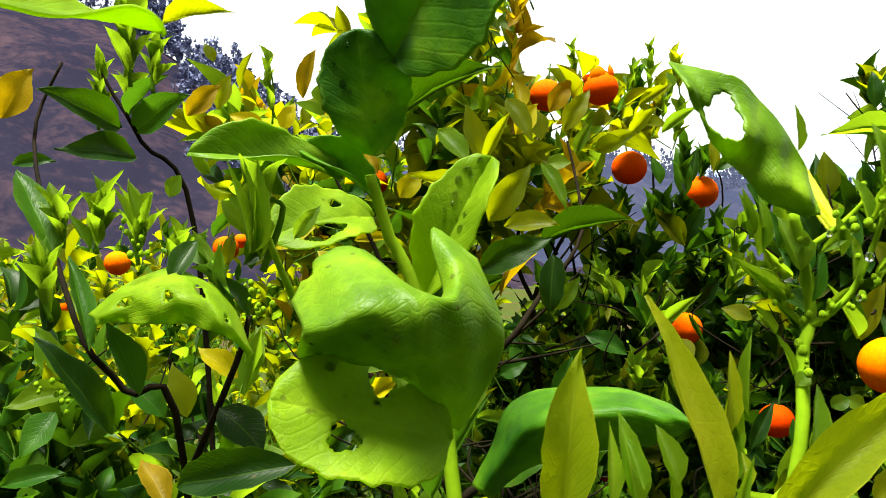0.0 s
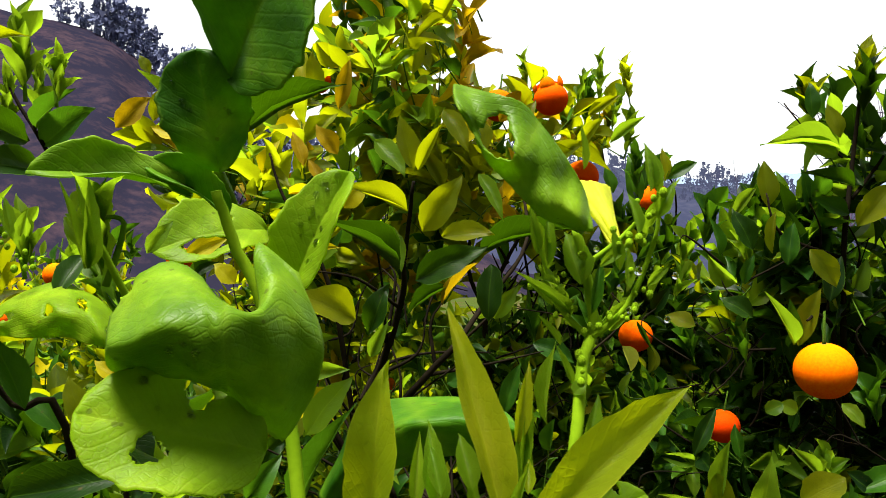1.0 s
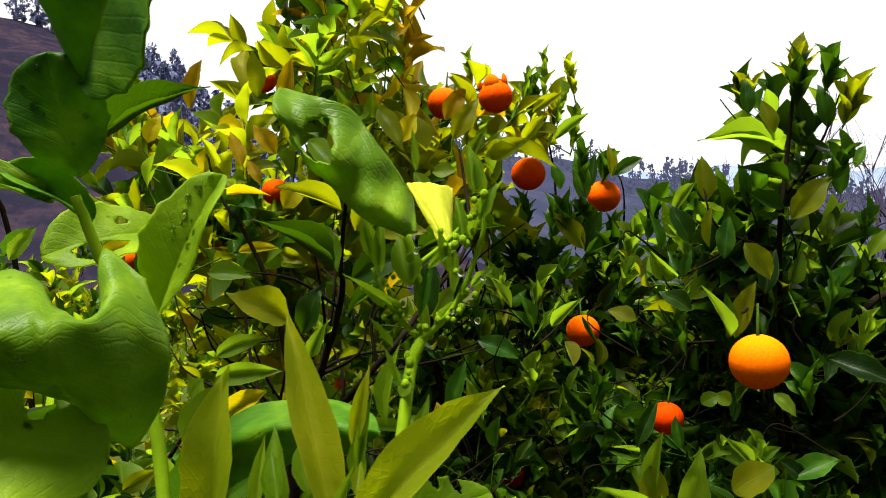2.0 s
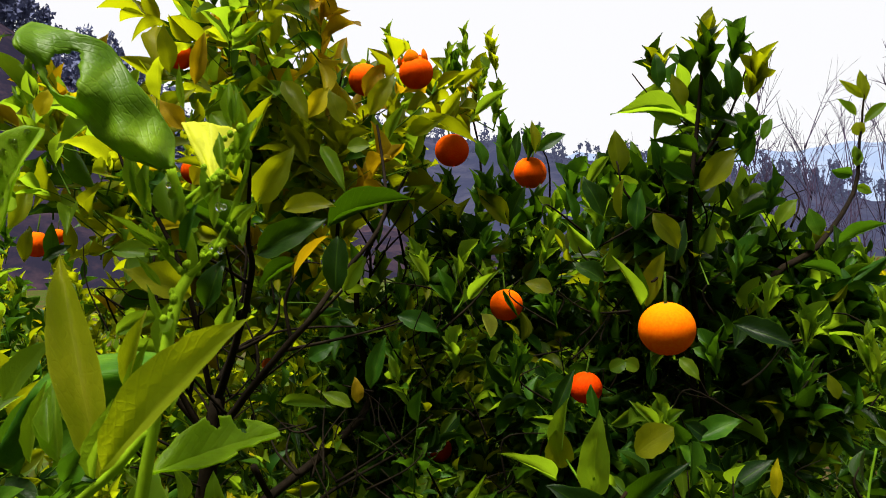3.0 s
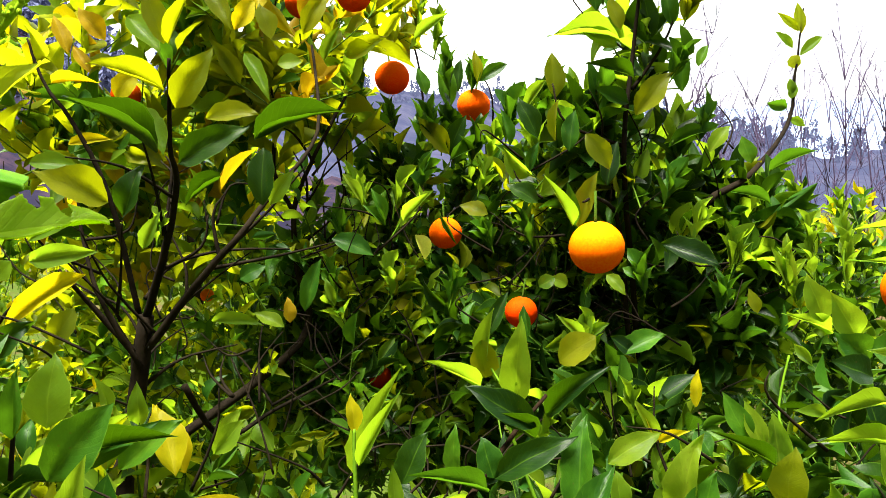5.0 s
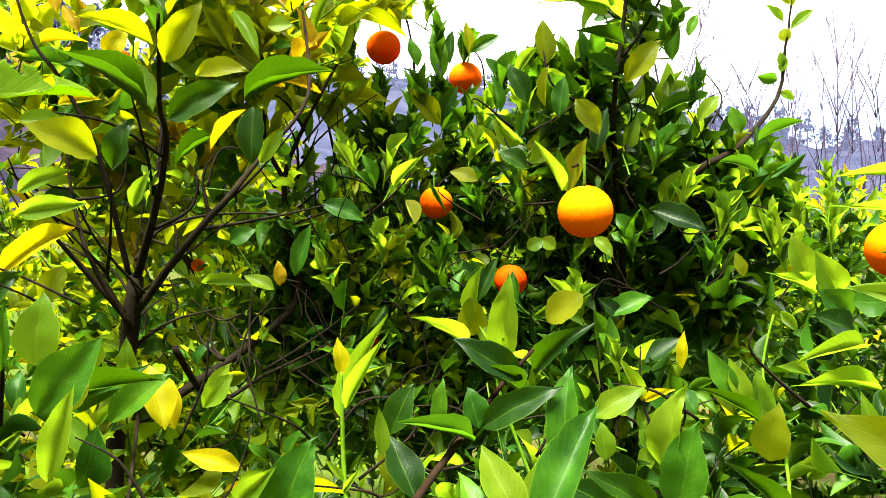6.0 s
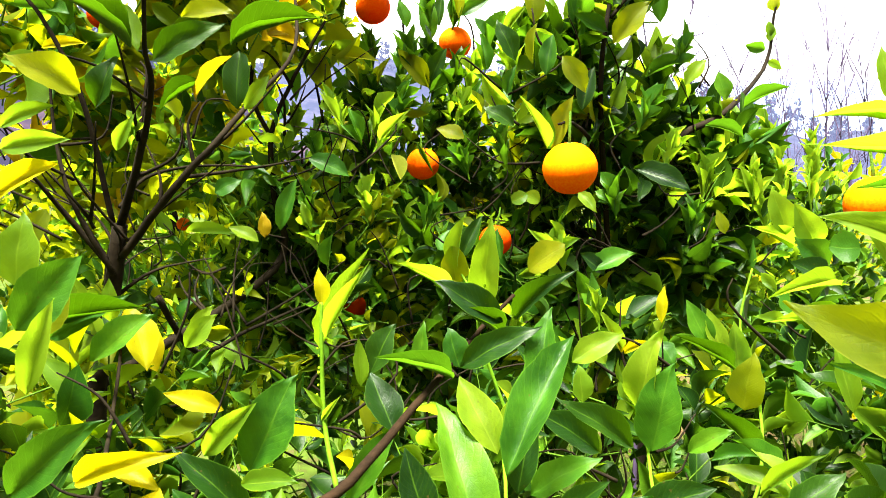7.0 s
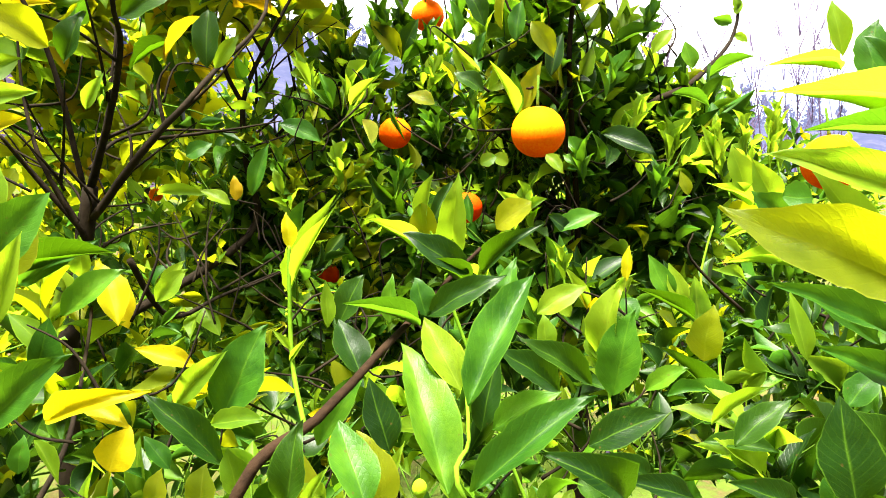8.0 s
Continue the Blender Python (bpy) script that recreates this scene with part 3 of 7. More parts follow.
grass()
# crest of an unseen slope added behind the camera
BLOCKER_CREST = [(78, 6), (95, 16), (120, 30), (180, 36), (235, 32), (262, 22), (285, 17)]
NEAR_CREST = [(-75, 15), (-45, 18), (-28, 16.5), (-20, 14.0), (-12, 9.0), (-6, 5.5), (0, 2.5), (6, 0.5), (12, 0.0)]
MID_CREST = [(-24, 6.5), (-10, 7.5), (2, 9.0), (10, 8.6), (16, 7.0), (22, 6.0), (28, 5.2), (36, 3.2), (48, 2.4), (62, 3.5), (85, 5)]
FAR_CREST = [(0, 5.0), (14, 7.0), (24, 7.4), (34, 6.8), (44, 7.2), (60, 6.0), (90, 5.0)]
slope("hill_near", "brown terraced hillside in blue haze", 55, 120, NEAR_CREST, HILL_NEAR, 0.5, 3.0)
# unseen slope added to shut out low sky light from behind the camera
slope("hill_behind", "unseen slope added behind the camera to block low sky light", 14, 90, BLOCKER_CREST, HILL_NEAR, 0.8, 17.0)
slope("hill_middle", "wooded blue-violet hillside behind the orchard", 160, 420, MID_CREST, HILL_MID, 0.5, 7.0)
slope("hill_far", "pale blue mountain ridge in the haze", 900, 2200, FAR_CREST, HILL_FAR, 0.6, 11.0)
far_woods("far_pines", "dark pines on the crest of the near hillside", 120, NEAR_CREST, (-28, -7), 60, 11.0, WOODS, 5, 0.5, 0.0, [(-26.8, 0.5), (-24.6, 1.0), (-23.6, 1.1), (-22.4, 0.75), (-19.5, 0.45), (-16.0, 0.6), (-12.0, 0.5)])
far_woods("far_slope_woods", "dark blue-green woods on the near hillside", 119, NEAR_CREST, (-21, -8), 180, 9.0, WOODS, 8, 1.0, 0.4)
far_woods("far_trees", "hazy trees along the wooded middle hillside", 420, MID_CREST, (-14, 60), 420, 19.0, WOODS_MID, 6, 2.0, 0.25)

# ---- fruit: where each hangs; leaves are cleared on its camera side ----
CAMERA_SIDE = Vector((0.17, 0.0, 1.47))


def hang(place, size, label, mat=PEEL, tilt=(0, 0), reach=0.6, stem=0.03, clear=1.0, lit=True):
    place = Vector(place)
    # leaves are cleared from the fruit towards the camera, to keep it in view
    OPEN.append((place, (CAMERA_SIDE - place).normalized(), reach, size * 0.62 * clear))
    # and towards the sun, so that sunlight reaches it
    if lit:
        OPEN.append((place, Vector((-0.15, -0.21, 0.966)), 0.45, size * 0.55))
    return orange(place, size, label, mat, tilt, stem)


hang((0.5206, 0.9444, 1.4310), 0.0715, "large ripe orange with its lit top painted yellow-orange", PEEL, (6, -5), 0.9, 0.04, 1.15)
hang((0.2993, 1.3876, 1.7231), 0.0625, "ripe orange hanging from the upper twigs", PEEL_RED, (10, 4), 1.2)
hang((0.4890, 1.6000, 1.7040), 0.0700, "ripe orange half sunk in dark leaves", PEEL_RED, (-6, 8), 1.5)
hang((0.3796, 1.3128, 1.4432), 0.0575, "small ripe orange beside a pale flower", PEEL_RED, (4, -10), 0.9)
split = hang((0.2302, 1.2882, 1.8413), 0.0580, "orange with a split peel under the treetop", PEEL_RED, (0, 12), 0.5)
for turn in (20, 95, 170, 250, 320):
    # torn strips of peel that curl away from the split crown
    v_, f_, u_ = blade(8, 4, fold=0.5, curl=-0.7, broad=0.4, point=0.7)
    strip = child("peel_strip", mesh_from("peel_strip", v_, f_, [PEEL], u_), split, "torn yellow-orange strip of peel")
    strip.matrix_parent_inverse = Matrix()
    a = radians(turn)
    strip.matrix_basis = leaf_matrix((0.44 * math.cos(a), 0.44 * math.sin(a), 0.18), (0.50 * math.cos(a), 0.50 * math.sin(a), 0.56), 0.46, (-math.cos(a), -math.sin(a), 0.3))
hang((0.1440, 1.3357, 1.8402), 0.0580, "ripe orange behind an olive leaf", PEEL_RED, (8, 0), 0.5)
hang((0.2603, 1.3654, 1.1862), 0.0490, "deep orange fruit low in the shade", PEEL_SHADED, (0, 0), 0.4, clear=0.55, lit=False)
hang((0.4778, 1.1734, 1.3193), 0.0520, "red-orange fruit in the dark of the tree", PEEL_SHADED, (0, 6), 0.5, lit=False)
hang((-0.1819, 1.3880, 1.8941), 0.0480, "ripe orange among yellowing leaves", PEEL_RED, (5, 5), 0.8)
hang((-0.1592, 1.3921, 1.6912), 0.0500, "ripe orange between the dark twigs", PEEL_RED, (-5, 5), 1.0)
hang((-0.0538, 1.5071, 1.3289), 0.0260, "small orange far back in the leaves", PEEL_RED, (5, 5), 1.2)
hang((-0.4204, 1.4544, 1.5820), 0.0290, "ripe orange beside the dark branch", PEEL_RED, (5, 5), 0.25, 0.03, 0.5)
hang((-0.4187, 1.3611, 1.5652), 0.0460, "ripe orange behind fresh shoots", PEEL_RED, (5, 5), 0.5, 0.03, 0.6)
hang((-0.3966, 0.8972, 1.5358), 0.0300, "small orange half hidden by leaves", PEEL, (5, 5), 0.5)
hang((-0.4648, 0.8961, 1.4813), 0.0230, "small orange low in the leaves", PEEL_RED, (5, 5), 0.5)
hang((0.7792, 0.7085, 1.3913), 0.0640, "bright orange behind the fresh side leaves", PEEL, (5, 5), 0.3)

# ---- the trees ----
def tree(place, label):
    return thing("orange_tree", place, label, "tree", "orange trees of the orchard")


YELLOWING = [("olive", 5.5), ("green", 2.8), ("yellow", 0.4), ("citron", 1.5), ("lime", 2.6), ("amber", 0.9)]
# dark leaves are weighted in to deepen the shade of these crowns
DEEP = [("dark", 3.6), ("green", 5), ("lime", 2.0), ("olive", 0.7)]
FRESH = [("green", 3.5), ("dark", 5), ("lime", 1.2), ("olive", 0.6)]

left_tree = tree((-0.078, 1.058, 0.000), "orange tree with yellowing leaves and a dark forked trunk")
limb(left_tree, "trunk", [(-0.078, 1.058, -0.030), (-0.097, 1.049, 0.500), (-0.0964, 1.0278, 1.0804), (-0.0777, 1.0174, 1.1878), (-0.0507, 1.0029, 1.3564)], 0.020, 0.0095, BARK, 10)
limb(left_tree, "branch", [(-0.0507, 1.0025, 1.3529), (-0.0134, 0.9528, 1.4454), (0.0087, 0.9100, 1.5190), (0.0131, 0.8598, 1.5577), (0.0251, 0.8086, 1.6391)], 0.0055, 0.0018, BARK)
limb(left_tree, "branch", [(-0.0477, 0.9981, 1.3174), (0.0197, 0.9561, 1.3974), (0.0745, 0.9516, 1.4593), (0.1089, 0.9865, 1.5067), (0.1678, 1.0464, 1.5907), (0.1611, 1.1653, 1.7312)], 0.0055, 0.0018, BARK)
limb(left_tree, "branch", [(-0.0601, 1.0130, 1.3490), (-0.0819, 0.9823, 1.4985), (-0.1163, 0.9756, 1.5882), (-0.1522, 0.9828, 1.6415), (-0.1712, 0.9874, 1.6959)], 0.004, 0.0014, BARK)
limb(left_tree, "branch", [(-0.0586, 0.9977, 1.2925), (-0.0985, 0.9786, 1.3843), (-0.1196, 0.9915, 1.4662), (-0.1266, 1.0009, 1.5414)], 0.0038, 0.0014, BARK)
limb(left_tree, "branch", [(-0.0991, 1.0521, 1.1356), (0.1260, 1.2851, 1.2652), (0.1277, 1.2803, 1.3879), (0.1237, 1.2744, 1.4890), (0.1617, 1.2588, 1.5786), (0.2122, 1.2582, 1.6697)], 0.0075, 0.0022, BARK)
limb(left_tree, "branch", [(0.1303, 1.2788, 1.3786), (0.1863, 1.2920, 1.4452), (0.2439, 1.3127, 1.5047)], 0.004, 0.0015, BARK)
limb(left_tree, "branch", [(0.1253, 1.2731, 1.4798), (0.0942, 1.2695, 1.5509), (0.0999, 1.2779, 1.6417), (0.0876, 1.2717, 1.7244), (0.1070, 1.2900, 1.8476)], 0.004, 0.0015, BARK)
limb(left_tree, "branch", [(-0.0504, 1.0051, 1.3777), (-0.0280, 1.0494, 1.4150), (0.0351, 1.0833, 1.4324), (0.1239, 1.1097, 1.4312)], 0.003, 0.0012, BARK)
limb(left_tree, "branch", [(-0.1485, 0.9923, 1.4182), (-0.1205, 1.0185, 1.3702), (-0.0725, 1.0288, 1.3046)], 0.002, 0.005, BARK)
limb(left_tree, "branch", [(-0.0119, 1.0296, 1.2592), (0.0248, 1.1018, 1.1684), (0.0977, 1.1775, 1.1871), (0.2016, 1.2476, 1.2206)], 0.005, 0.0015, BARK)
crown(left_tree, 11, [((0.069, 1.334, 1.912), (0.31, 0.24, 0.20), 1.0), ((0.317, 1.343, 1.847), (0.07, 0.08, 0.11), 0.10), ((0.106, 1.325, 1.700), (0.18, 0.16, 0.12), 0.3), ((-0.226, 1.270, 1.718), (0.24, 0.2, 0.2), 0.5), ((-0.2296, 1.4194, 1.6075), (0.16, 0.12, 0.12), 0.25), ((-0.0139, 1.4660, 1.6442), (0.18, 0.12, 0.14), 0.2), ((-0.1419, 1.4898, 1.4597), (0.2, 0.1, 0.12), 0.15)],
      330, YELLOWING, single=220, sparse=0.1, low=lambda p: p.x > 0.10 and p.z > 2.00 - 0.62 * (p.x - 0.10) and p.z > 1.80, size=(0.050, 0.098))
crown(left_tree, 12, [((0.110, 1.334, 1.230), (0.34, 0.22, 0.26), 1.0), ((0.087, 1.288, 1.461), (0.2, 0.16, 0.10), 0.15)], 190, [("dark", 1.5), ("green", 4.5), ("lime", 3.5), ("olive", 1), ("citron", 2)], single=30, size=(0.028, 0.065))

rng_twig = random.Random(5)
for foot, head in (((-0.0507, 1.0029, 1.3564), (0.0087, 0.9100, 1.5190)), ((-0.0477, 0.9981, 1.3174), (0.0745, 0.9516, 1.4593)), ((0.1277, 1.2803, 1.3879), (0.1617, 1.2588, 1.5786)), ((-0.0586, 0.9977, 1.2925), (-0.1196, 0.9915, 1.4662)), ((-0.0777, 1.0174, 1.1878), (-0.0507, 1.0029, 1.3564)), ((-0.0119, 1.0296, 1.2592), (0.0977, 1.1775, 1.1871))):
    for _ in range(6):
        s = Vector(foot).lerp(Vector(head), rng_twig.uniform(0.1, 0.95))
        way = Vector((rng_twig.gauss(0, 0.7), rng_twig.gauss(0.1, 0.5), rng_twig.uniform(0.3, 1.2))).normalized()
        long = rng_twig.uniform(0.07, 0.19)
        limb(left_tree, "branch", [s, s + way * long * 0.5 + Vector((rng_twig.gauss(0, 0.015), 0, rng_twig.gauss(0, 0.01))), s + way * long], rng_twig.uniform(0.0016, 0.0032), 0.0008, BARK, 5)

middle_tree = tree((0.395, 1.665, 0.000), "dark green orange tree between two others")
limb(middle_tree, "trunk", [(0.395, 1.665, -0.030), (0.413, 1.647, 0.500), (0.404, 1.620, 0.950)], 0.026, 0.016, BARK, 10)
limb(middle_tree, "branch", [(0.404, 1.620, 0.950), (0.341, 1.530, 1.272), (0.350, 1.476, 1.497), (0.368, 1.494, 1.695), (0.341, 1.458, 1.821), (0.314, 1.395, 1.803)], 0.0046, 0.0008, BARK)
limb(middle_tree, "branch", [(0.404, 1.620, 0.950), (0.485, 1.620, 1.317), (0.521, 1.602, 1.542), (0.521, 1.566, 1.713), (0.485, 1.560, 1.767)], 0.0046, 0.0008, BARK)
limb(middle_tree, "branch", [(0.341, 1.530, 1.272), (0.242, 1.440, 1.407), (0.197, 1.395, 1.587)], 0.005, 0.002, BARK)
crown(middle_tree, 21, [((0.377, 1.512, 1.227), (0.38, 0.28, 0.30), 1.0), ((0.467, 1.494, 1.515), (0.06, 0.06, 0.12), 0.06), ((0.305, 1.440, 1.533), (0.09, 0.06, 0.12), 0.06)],
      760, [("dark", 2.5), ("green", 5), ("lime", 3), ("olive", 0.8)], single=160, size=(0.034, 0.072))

right_tree = tree((0.731, 1.306, 0.000), "tall dark green orange tree bearing a large orange")
limb(right_tree, "trunk", [(0.731, 1.306, -0.030), (0.722, 1.288, 0.500), (0.713, 1.251, 1.000)], 0.028, 0.016, BARK, 10)
limb(right_tree, "branch", [(0.713, 1.251, 1.000), (0.676, 1.196, 1.314), (0.6127, 1.0819, 1.5474), (0.6279, 1.0844, 1.6977), (0.6425, 1.0859, 1.8146), (0.6486, 1.0869, 1.8504)], 0.006, 0.0015, BARK)
limb(right_tree, "branch", [(0.713, 1.251, 1.000), (0.658, 1.178, 1.268), (0.621, 1.122, 1.452), (0.5600, 1.0357, 1.4935), (0.5127, 0.9723, 1.4901)], 0.006, 0.0015, BARK)
limb(right_tree, "branch", [(0.713, 1.251, 1.000), (0.805, 1.251, 1.314), (0.7687, 1.1598, 1.4685), (0.8792, 1.1967, 1.5327), (1.0215, 1.3126, 1.6280), (1.0460, 1.3239, 1.7261), (1.0629, 1.3252, 1.8474)], 0.009, 0.0012, BARK)
limb(right_tree, "branch", [(0.6272, 1.0832, 1.6559), (0.6777, 1.0864, 1.7239), (0.7083, 1.0841, 1.7993)], 0.003, 0.0012, BARK)
limb(right_tree, "branch", [(0.6132, 1.0826, 1.5725), (0.5201, 1.0628, 1.6036), (0.5011, 1.0675, 1.6606)], 0.003, 0.0012, BARK)
limb(right_tree, "branch", [(0.6124, 1.0785, 1.7129), (0.5610, 1.0789, 1.7531), (0.5331, 1.0843, 1.7905)], 0.0016, 0.0008, BARK)
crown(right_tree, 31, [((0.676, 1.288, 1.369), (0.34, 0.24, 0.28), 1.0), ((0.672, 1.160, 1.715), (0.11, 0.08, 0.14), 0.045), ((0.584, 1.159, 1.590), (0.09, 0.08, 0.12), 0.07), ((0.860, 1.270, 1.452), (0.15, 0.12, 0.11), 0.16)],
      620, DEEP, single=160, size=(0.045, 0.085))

far_tree = tree((1.161, 1.680, 0.000), "low orange tree with fresh leaves at the orchard edge")
limb(far_tree, "trunk", [(1.161, 1.680, -0.030), (1.153, 1.663, 0.500), (1.119, 1.638, 1.000)], 0.024, 0.010, BARK, 8)
crown(far_tree, 41, [((1.161, 1.638, 1.176), (0.447, 0.294, 0.360), 1.0)], 380, [("green", 4), ("lime", 1.6), ("dark", 3.5)], single=120, size=(0.03, 0.065))

front_left = tree((-0.200, 0.619, 0.000), "young orange tree in front with fresh pale shoots")
limb(front_left, "trunk", [(-0.200, 0.619, -0.030), (-0.183, 0.602, 0.500), (-0.165, 0.585, 0.950)], 0.020, 0.012, BARK, 8)
limb(front_left, "branch", [(-0.165, 0.585, 0.950), (-0.148, 0.533, 1.281), (-0.1627, 0.5090, 1.5598), (-0.1908, 0.4875, 1.6138), (-0.2166, 0.4854, 1.6563)], 0.0026, 0.0010, BARK)
limb(front_left, "branch", [(-0.165, 0.585, 0.950), (-0.1247, 0.4034, 1.4251), (-0.1502, 0.3848, 1.4738), (-0.1759, 0.3829, 1.5096), (-0.2698, 0.5036, 1.6155), (-0.2625, 0.5217, 1.6730)], 0.0022, 0.0010, BARK)
limb(front_left, "branch", [(-0.165, 0.585, 0.950), (-0.0002, 0.5780, 1.1199), (-0.0090, 0.7753, 1.1857), (-0.0207, 0.8733, 1.2649)], 0.003, 0.0015, BARK)
limb(front_left, "branch", [(-0.1247, 0.4034, 1.4251), (-0.0947, 0.3865, 1.4888), (-0.0895, 0.3861, 1.5112)], 0.0020, 0.0012, BARK)
crown(front_left, 51, [((-0.286, 0.671, 1.289), (0.22, 0.16, 0.22), 1.0), ((-0.509, 0.774, 1.367), (0.25, 0.2, 0.25), 0.8), ((-0.062, 0.817, 1.149), (0.22, 0.12, 0.14), 0.3), ((0.110, 0.671, 1.000), (0.22, 0.14, 0.12), 0.4), ((0.1345, 0.9362, 1.0607), (0.18, 0.12, 0.10), 0.25)],
      280, [("green", 4), ("lime", 1.3), ("olive", 1.2), ("yellow", 0.25), ("dark", 4)], single=200, size=(0.035, 0.075))

front_right = tree((0.540, 0.741, 0.000), "low orange tree in front with fresh upright sprays")
limb(front_right, "trunk", [(0.540, 0.741, -0.030), (0.531, 0.731, 0.450), (0.483, 0.665, 0.900)], 0.020, 0.012, BARK, 8)
limb(front_right, "branch", [(0.104, 0.475, 0.980), (0.1578, 0.4811, 1.1616), (0.2126, 0.5232, 1.1957), (0.2840, 0.6119, 1.2365), (0.3370, 0.6784, 1.2671), (0.3833, 0.7083, 1.3016)], 0.0052, 0.0018, BARK_GREY)
limb(front_right, "branch", [(0.483, 0.665, 0.900), (0.293, 0.570, 0.920), (0.104, 0.475, 0.980)], 0.008, 0.0052, BARK_GREY)
limb(front_right, "shoot", [(0.2043, 0.5241, 1.1882), (0.1956, 0.5504, 1.2333), (0.1943, 0.5571, 1.2936), (0.1943, 0.5601, 1.3216)], 0.0022, 0.0012, SHOOT)
limb(front_right, "shoot", [(0.483, 0.665, 0.900), (0.3051, 0.4218, 1.1647), (0.3167, 0.4719, 1.1909), (0.3218, 0.5035, 1.2181)], 0.0022, 0.0012, SHOOT)
limb(front_right, "shoot", [(0.483, 0.665, 0.900), (0.4671, 0.5603, 1.0987), (0.4809, 0.6025, 1.1654), (0.4789, 0.6160, 1.2044)], 0.0022, 0.0012, SHOOT)
limb(front_right, "shoot", [(0.483, 0.665, 0.900), (0.6035, 0.6410, 1.0880), (0.6445, 0.6974, 1.2014), (0.6453, 0.7377, 1.2568), (0.6681, 0.7554, 1.3187)], 0.0022, 0.0012, SHOOT)
limb(front_right, "shoot", [(0.483, 0.665, 0.900), (0.3648, 0.7438, 1.2302), (0.3628, 0.7456, 1.2758), (0.3476, 0.7924, 1.3121)], 0.0022, 0.0012, SHOOT)
crown(front_right, 61, [((0.559, 0.855, 1.081), (0.34, 0.14, 0.12), 1.0), ((0.350, 0.627, 1.000), (0.20, 0.12, 0.08), 0.35), ((0.826, 0.902, 1.175), (0.14, 0.12, 0.14), 0.3), ((0.531, 0.950, 1.194), (0.22, 0.08, 0.07), 0.25), ((0.7928, 0.6986, 1.1698), (0.10, 0.08, 0.09), 0.2), ((0.5825, 0.4651, 1.1669), (0.08, 0.06, 0.05), 0.1)], 180, FRESH, single=150, size=(0.034, 0.075))

side_spray = tree((0.698, 0.403, 0.000), "orange tree beside the path with large fresh leaves")
limb(side_spray, "trunk", [(0.698, 0.403, -0.030), (0.688, 0.413, 0.500), (0.679, 0.422, 0.900)], 0.016, 0.010, BARK, 8)
limb(side_spray, "branch", [(0.679, 0.422, 0.900), (0.6596, 0.4072, 1.1414), (0.6701, 0.4417, 1.2997), (0.6748, 0.4694, 1.3831), (0.6498, 0.5013, 1.4497)], 0.008, 0.002, TWIG)
limb(side_spray, "branch", [(0.6655, 0.4285, 1.2601), (0.5610, 0.3345, 1.2982), (0.4527, 0.2314, 1.3296)], 0.004, 0.002, TWIG)

near_tree = tree((-0.010, 0.254, 0.000), "young orange shoots with insect-chewed wet leaves")
limb(near_tree, "trunk", [(-0.010, 0.254, -0.030), (-0.010, 0.254, 0.600), (0.006, 0.246, 1.208)], 0.012, 0.006, BARK_GREY, 8)
limb(near_tree, "shoot", [(0.006, 0.246, 1.208), (0.022, 0.254, 1.372), (0.0147, 0.2680, 1.4700), (0.0012, 0.2701, 1.5279), (-0.0077, 0.2693, 1.5468), (-0.0142, 0.2644, 1.5672)], 0.003, 0.0018, NEAR_SHOOT, 10)
limb(near_tree, "shoot", [(0.006, 0.246, 1.208), (0.047, 0.215, 1.331), (0.078, 0.202, 1.421), (0.0945, 0.1909, 1.4896), (0.0986, 0.1965, 1.5172), (0.1021, 0.2003, 1.5267), (0.1005, 0.1999, 1.5381), (0.0975, 0.1993, 1.5515)], 0.0019, 0.0012, NEAR_SHOOT, 10)
limb(near_tree, "shoot", [(0.1012, 0.1988, 1.5240), (0.0938, 0.2025, 1.5315), (0.0888, 0.2037, 1.5423)], 0.0009, 0.0005, NEAR_SHOOT)
limb(near_tree, "shoot", [(0.1012, 0.1988, 1.5240), (0.1096, 0.1961, 1.5326), (0.1164, 0.1956, 1.5494), (0.1170, 0.1951, 1.5606)], 0.0009, 0.0005, NEAR_SHOOT)
limb(near_tree, "shoot", [(0.0998, 0.1997, 1.5423), (0.1072, 0.1980, 1.5480), (0.1139, 0.1970, 1.5551)], 0.0009, 0.0005, NEAR_SHOOT)
limb(near_tree, "shoot", [(-0.0327, 0.2734, 1.5077), (-0.0370, 0.2564, 1.5257), (-0.0440, 0.2432, 1.5485)], 0.0016, 0.001, NEAR_SHOOT)
limb(near_tree, "shoot", [(0.0421, 0.2226, 1.4584), (0.0657, 0.2063, 1.4649), (0.0814, 0.1938, 1.4752), (0.0938, 0.1910, 1.4883)], 0.0012, 0.0012, NEAR_SHOOT)


def inner_twigs(plant, seed, centre, radii, count):
    """Thin dark twigs that show between the leaves of a crown."""
    rng = random.Random(seed)
    for _ in range(count):
        s = Vector([q + r * rng.uniform(-1, 1) for q, r in zip(centre, radii)])
        way = Vector((rng.gauss(0, 0.8), rng.gauss(0, 0.3), rng.uniform(0.2, 1.2))).normalized()
        long = rng.uniform(0.04, 0.13)
        side = Vector((rng.gauss(0, 0.02), 0, rng.gauss(0, 0.015)))
        if not all(is_open(s + way * long * q, False) for q in (0, 0.25, 0.5, 0.75, 1)):
            continue
        limb(plant, "branch", [s, s + way * long * 0.5 + side, s + way * long], rng.uniform(0.0012, 0.0024), 0.0007, BARK, 5)


inner_twigs(left_tree, 81, (0.06, 1.14, 1.26), (0.28, 0.10, 0.22), 50)
inner_twigs(middle_tree, 82, (0.36, 1.26, 1.28), (0.26, 0.10, 0.20), 56)
inner_twigs(right_tree, 83, (0.66, 1.13, 1.36), (0.24, 0.08, 0.22), 50)
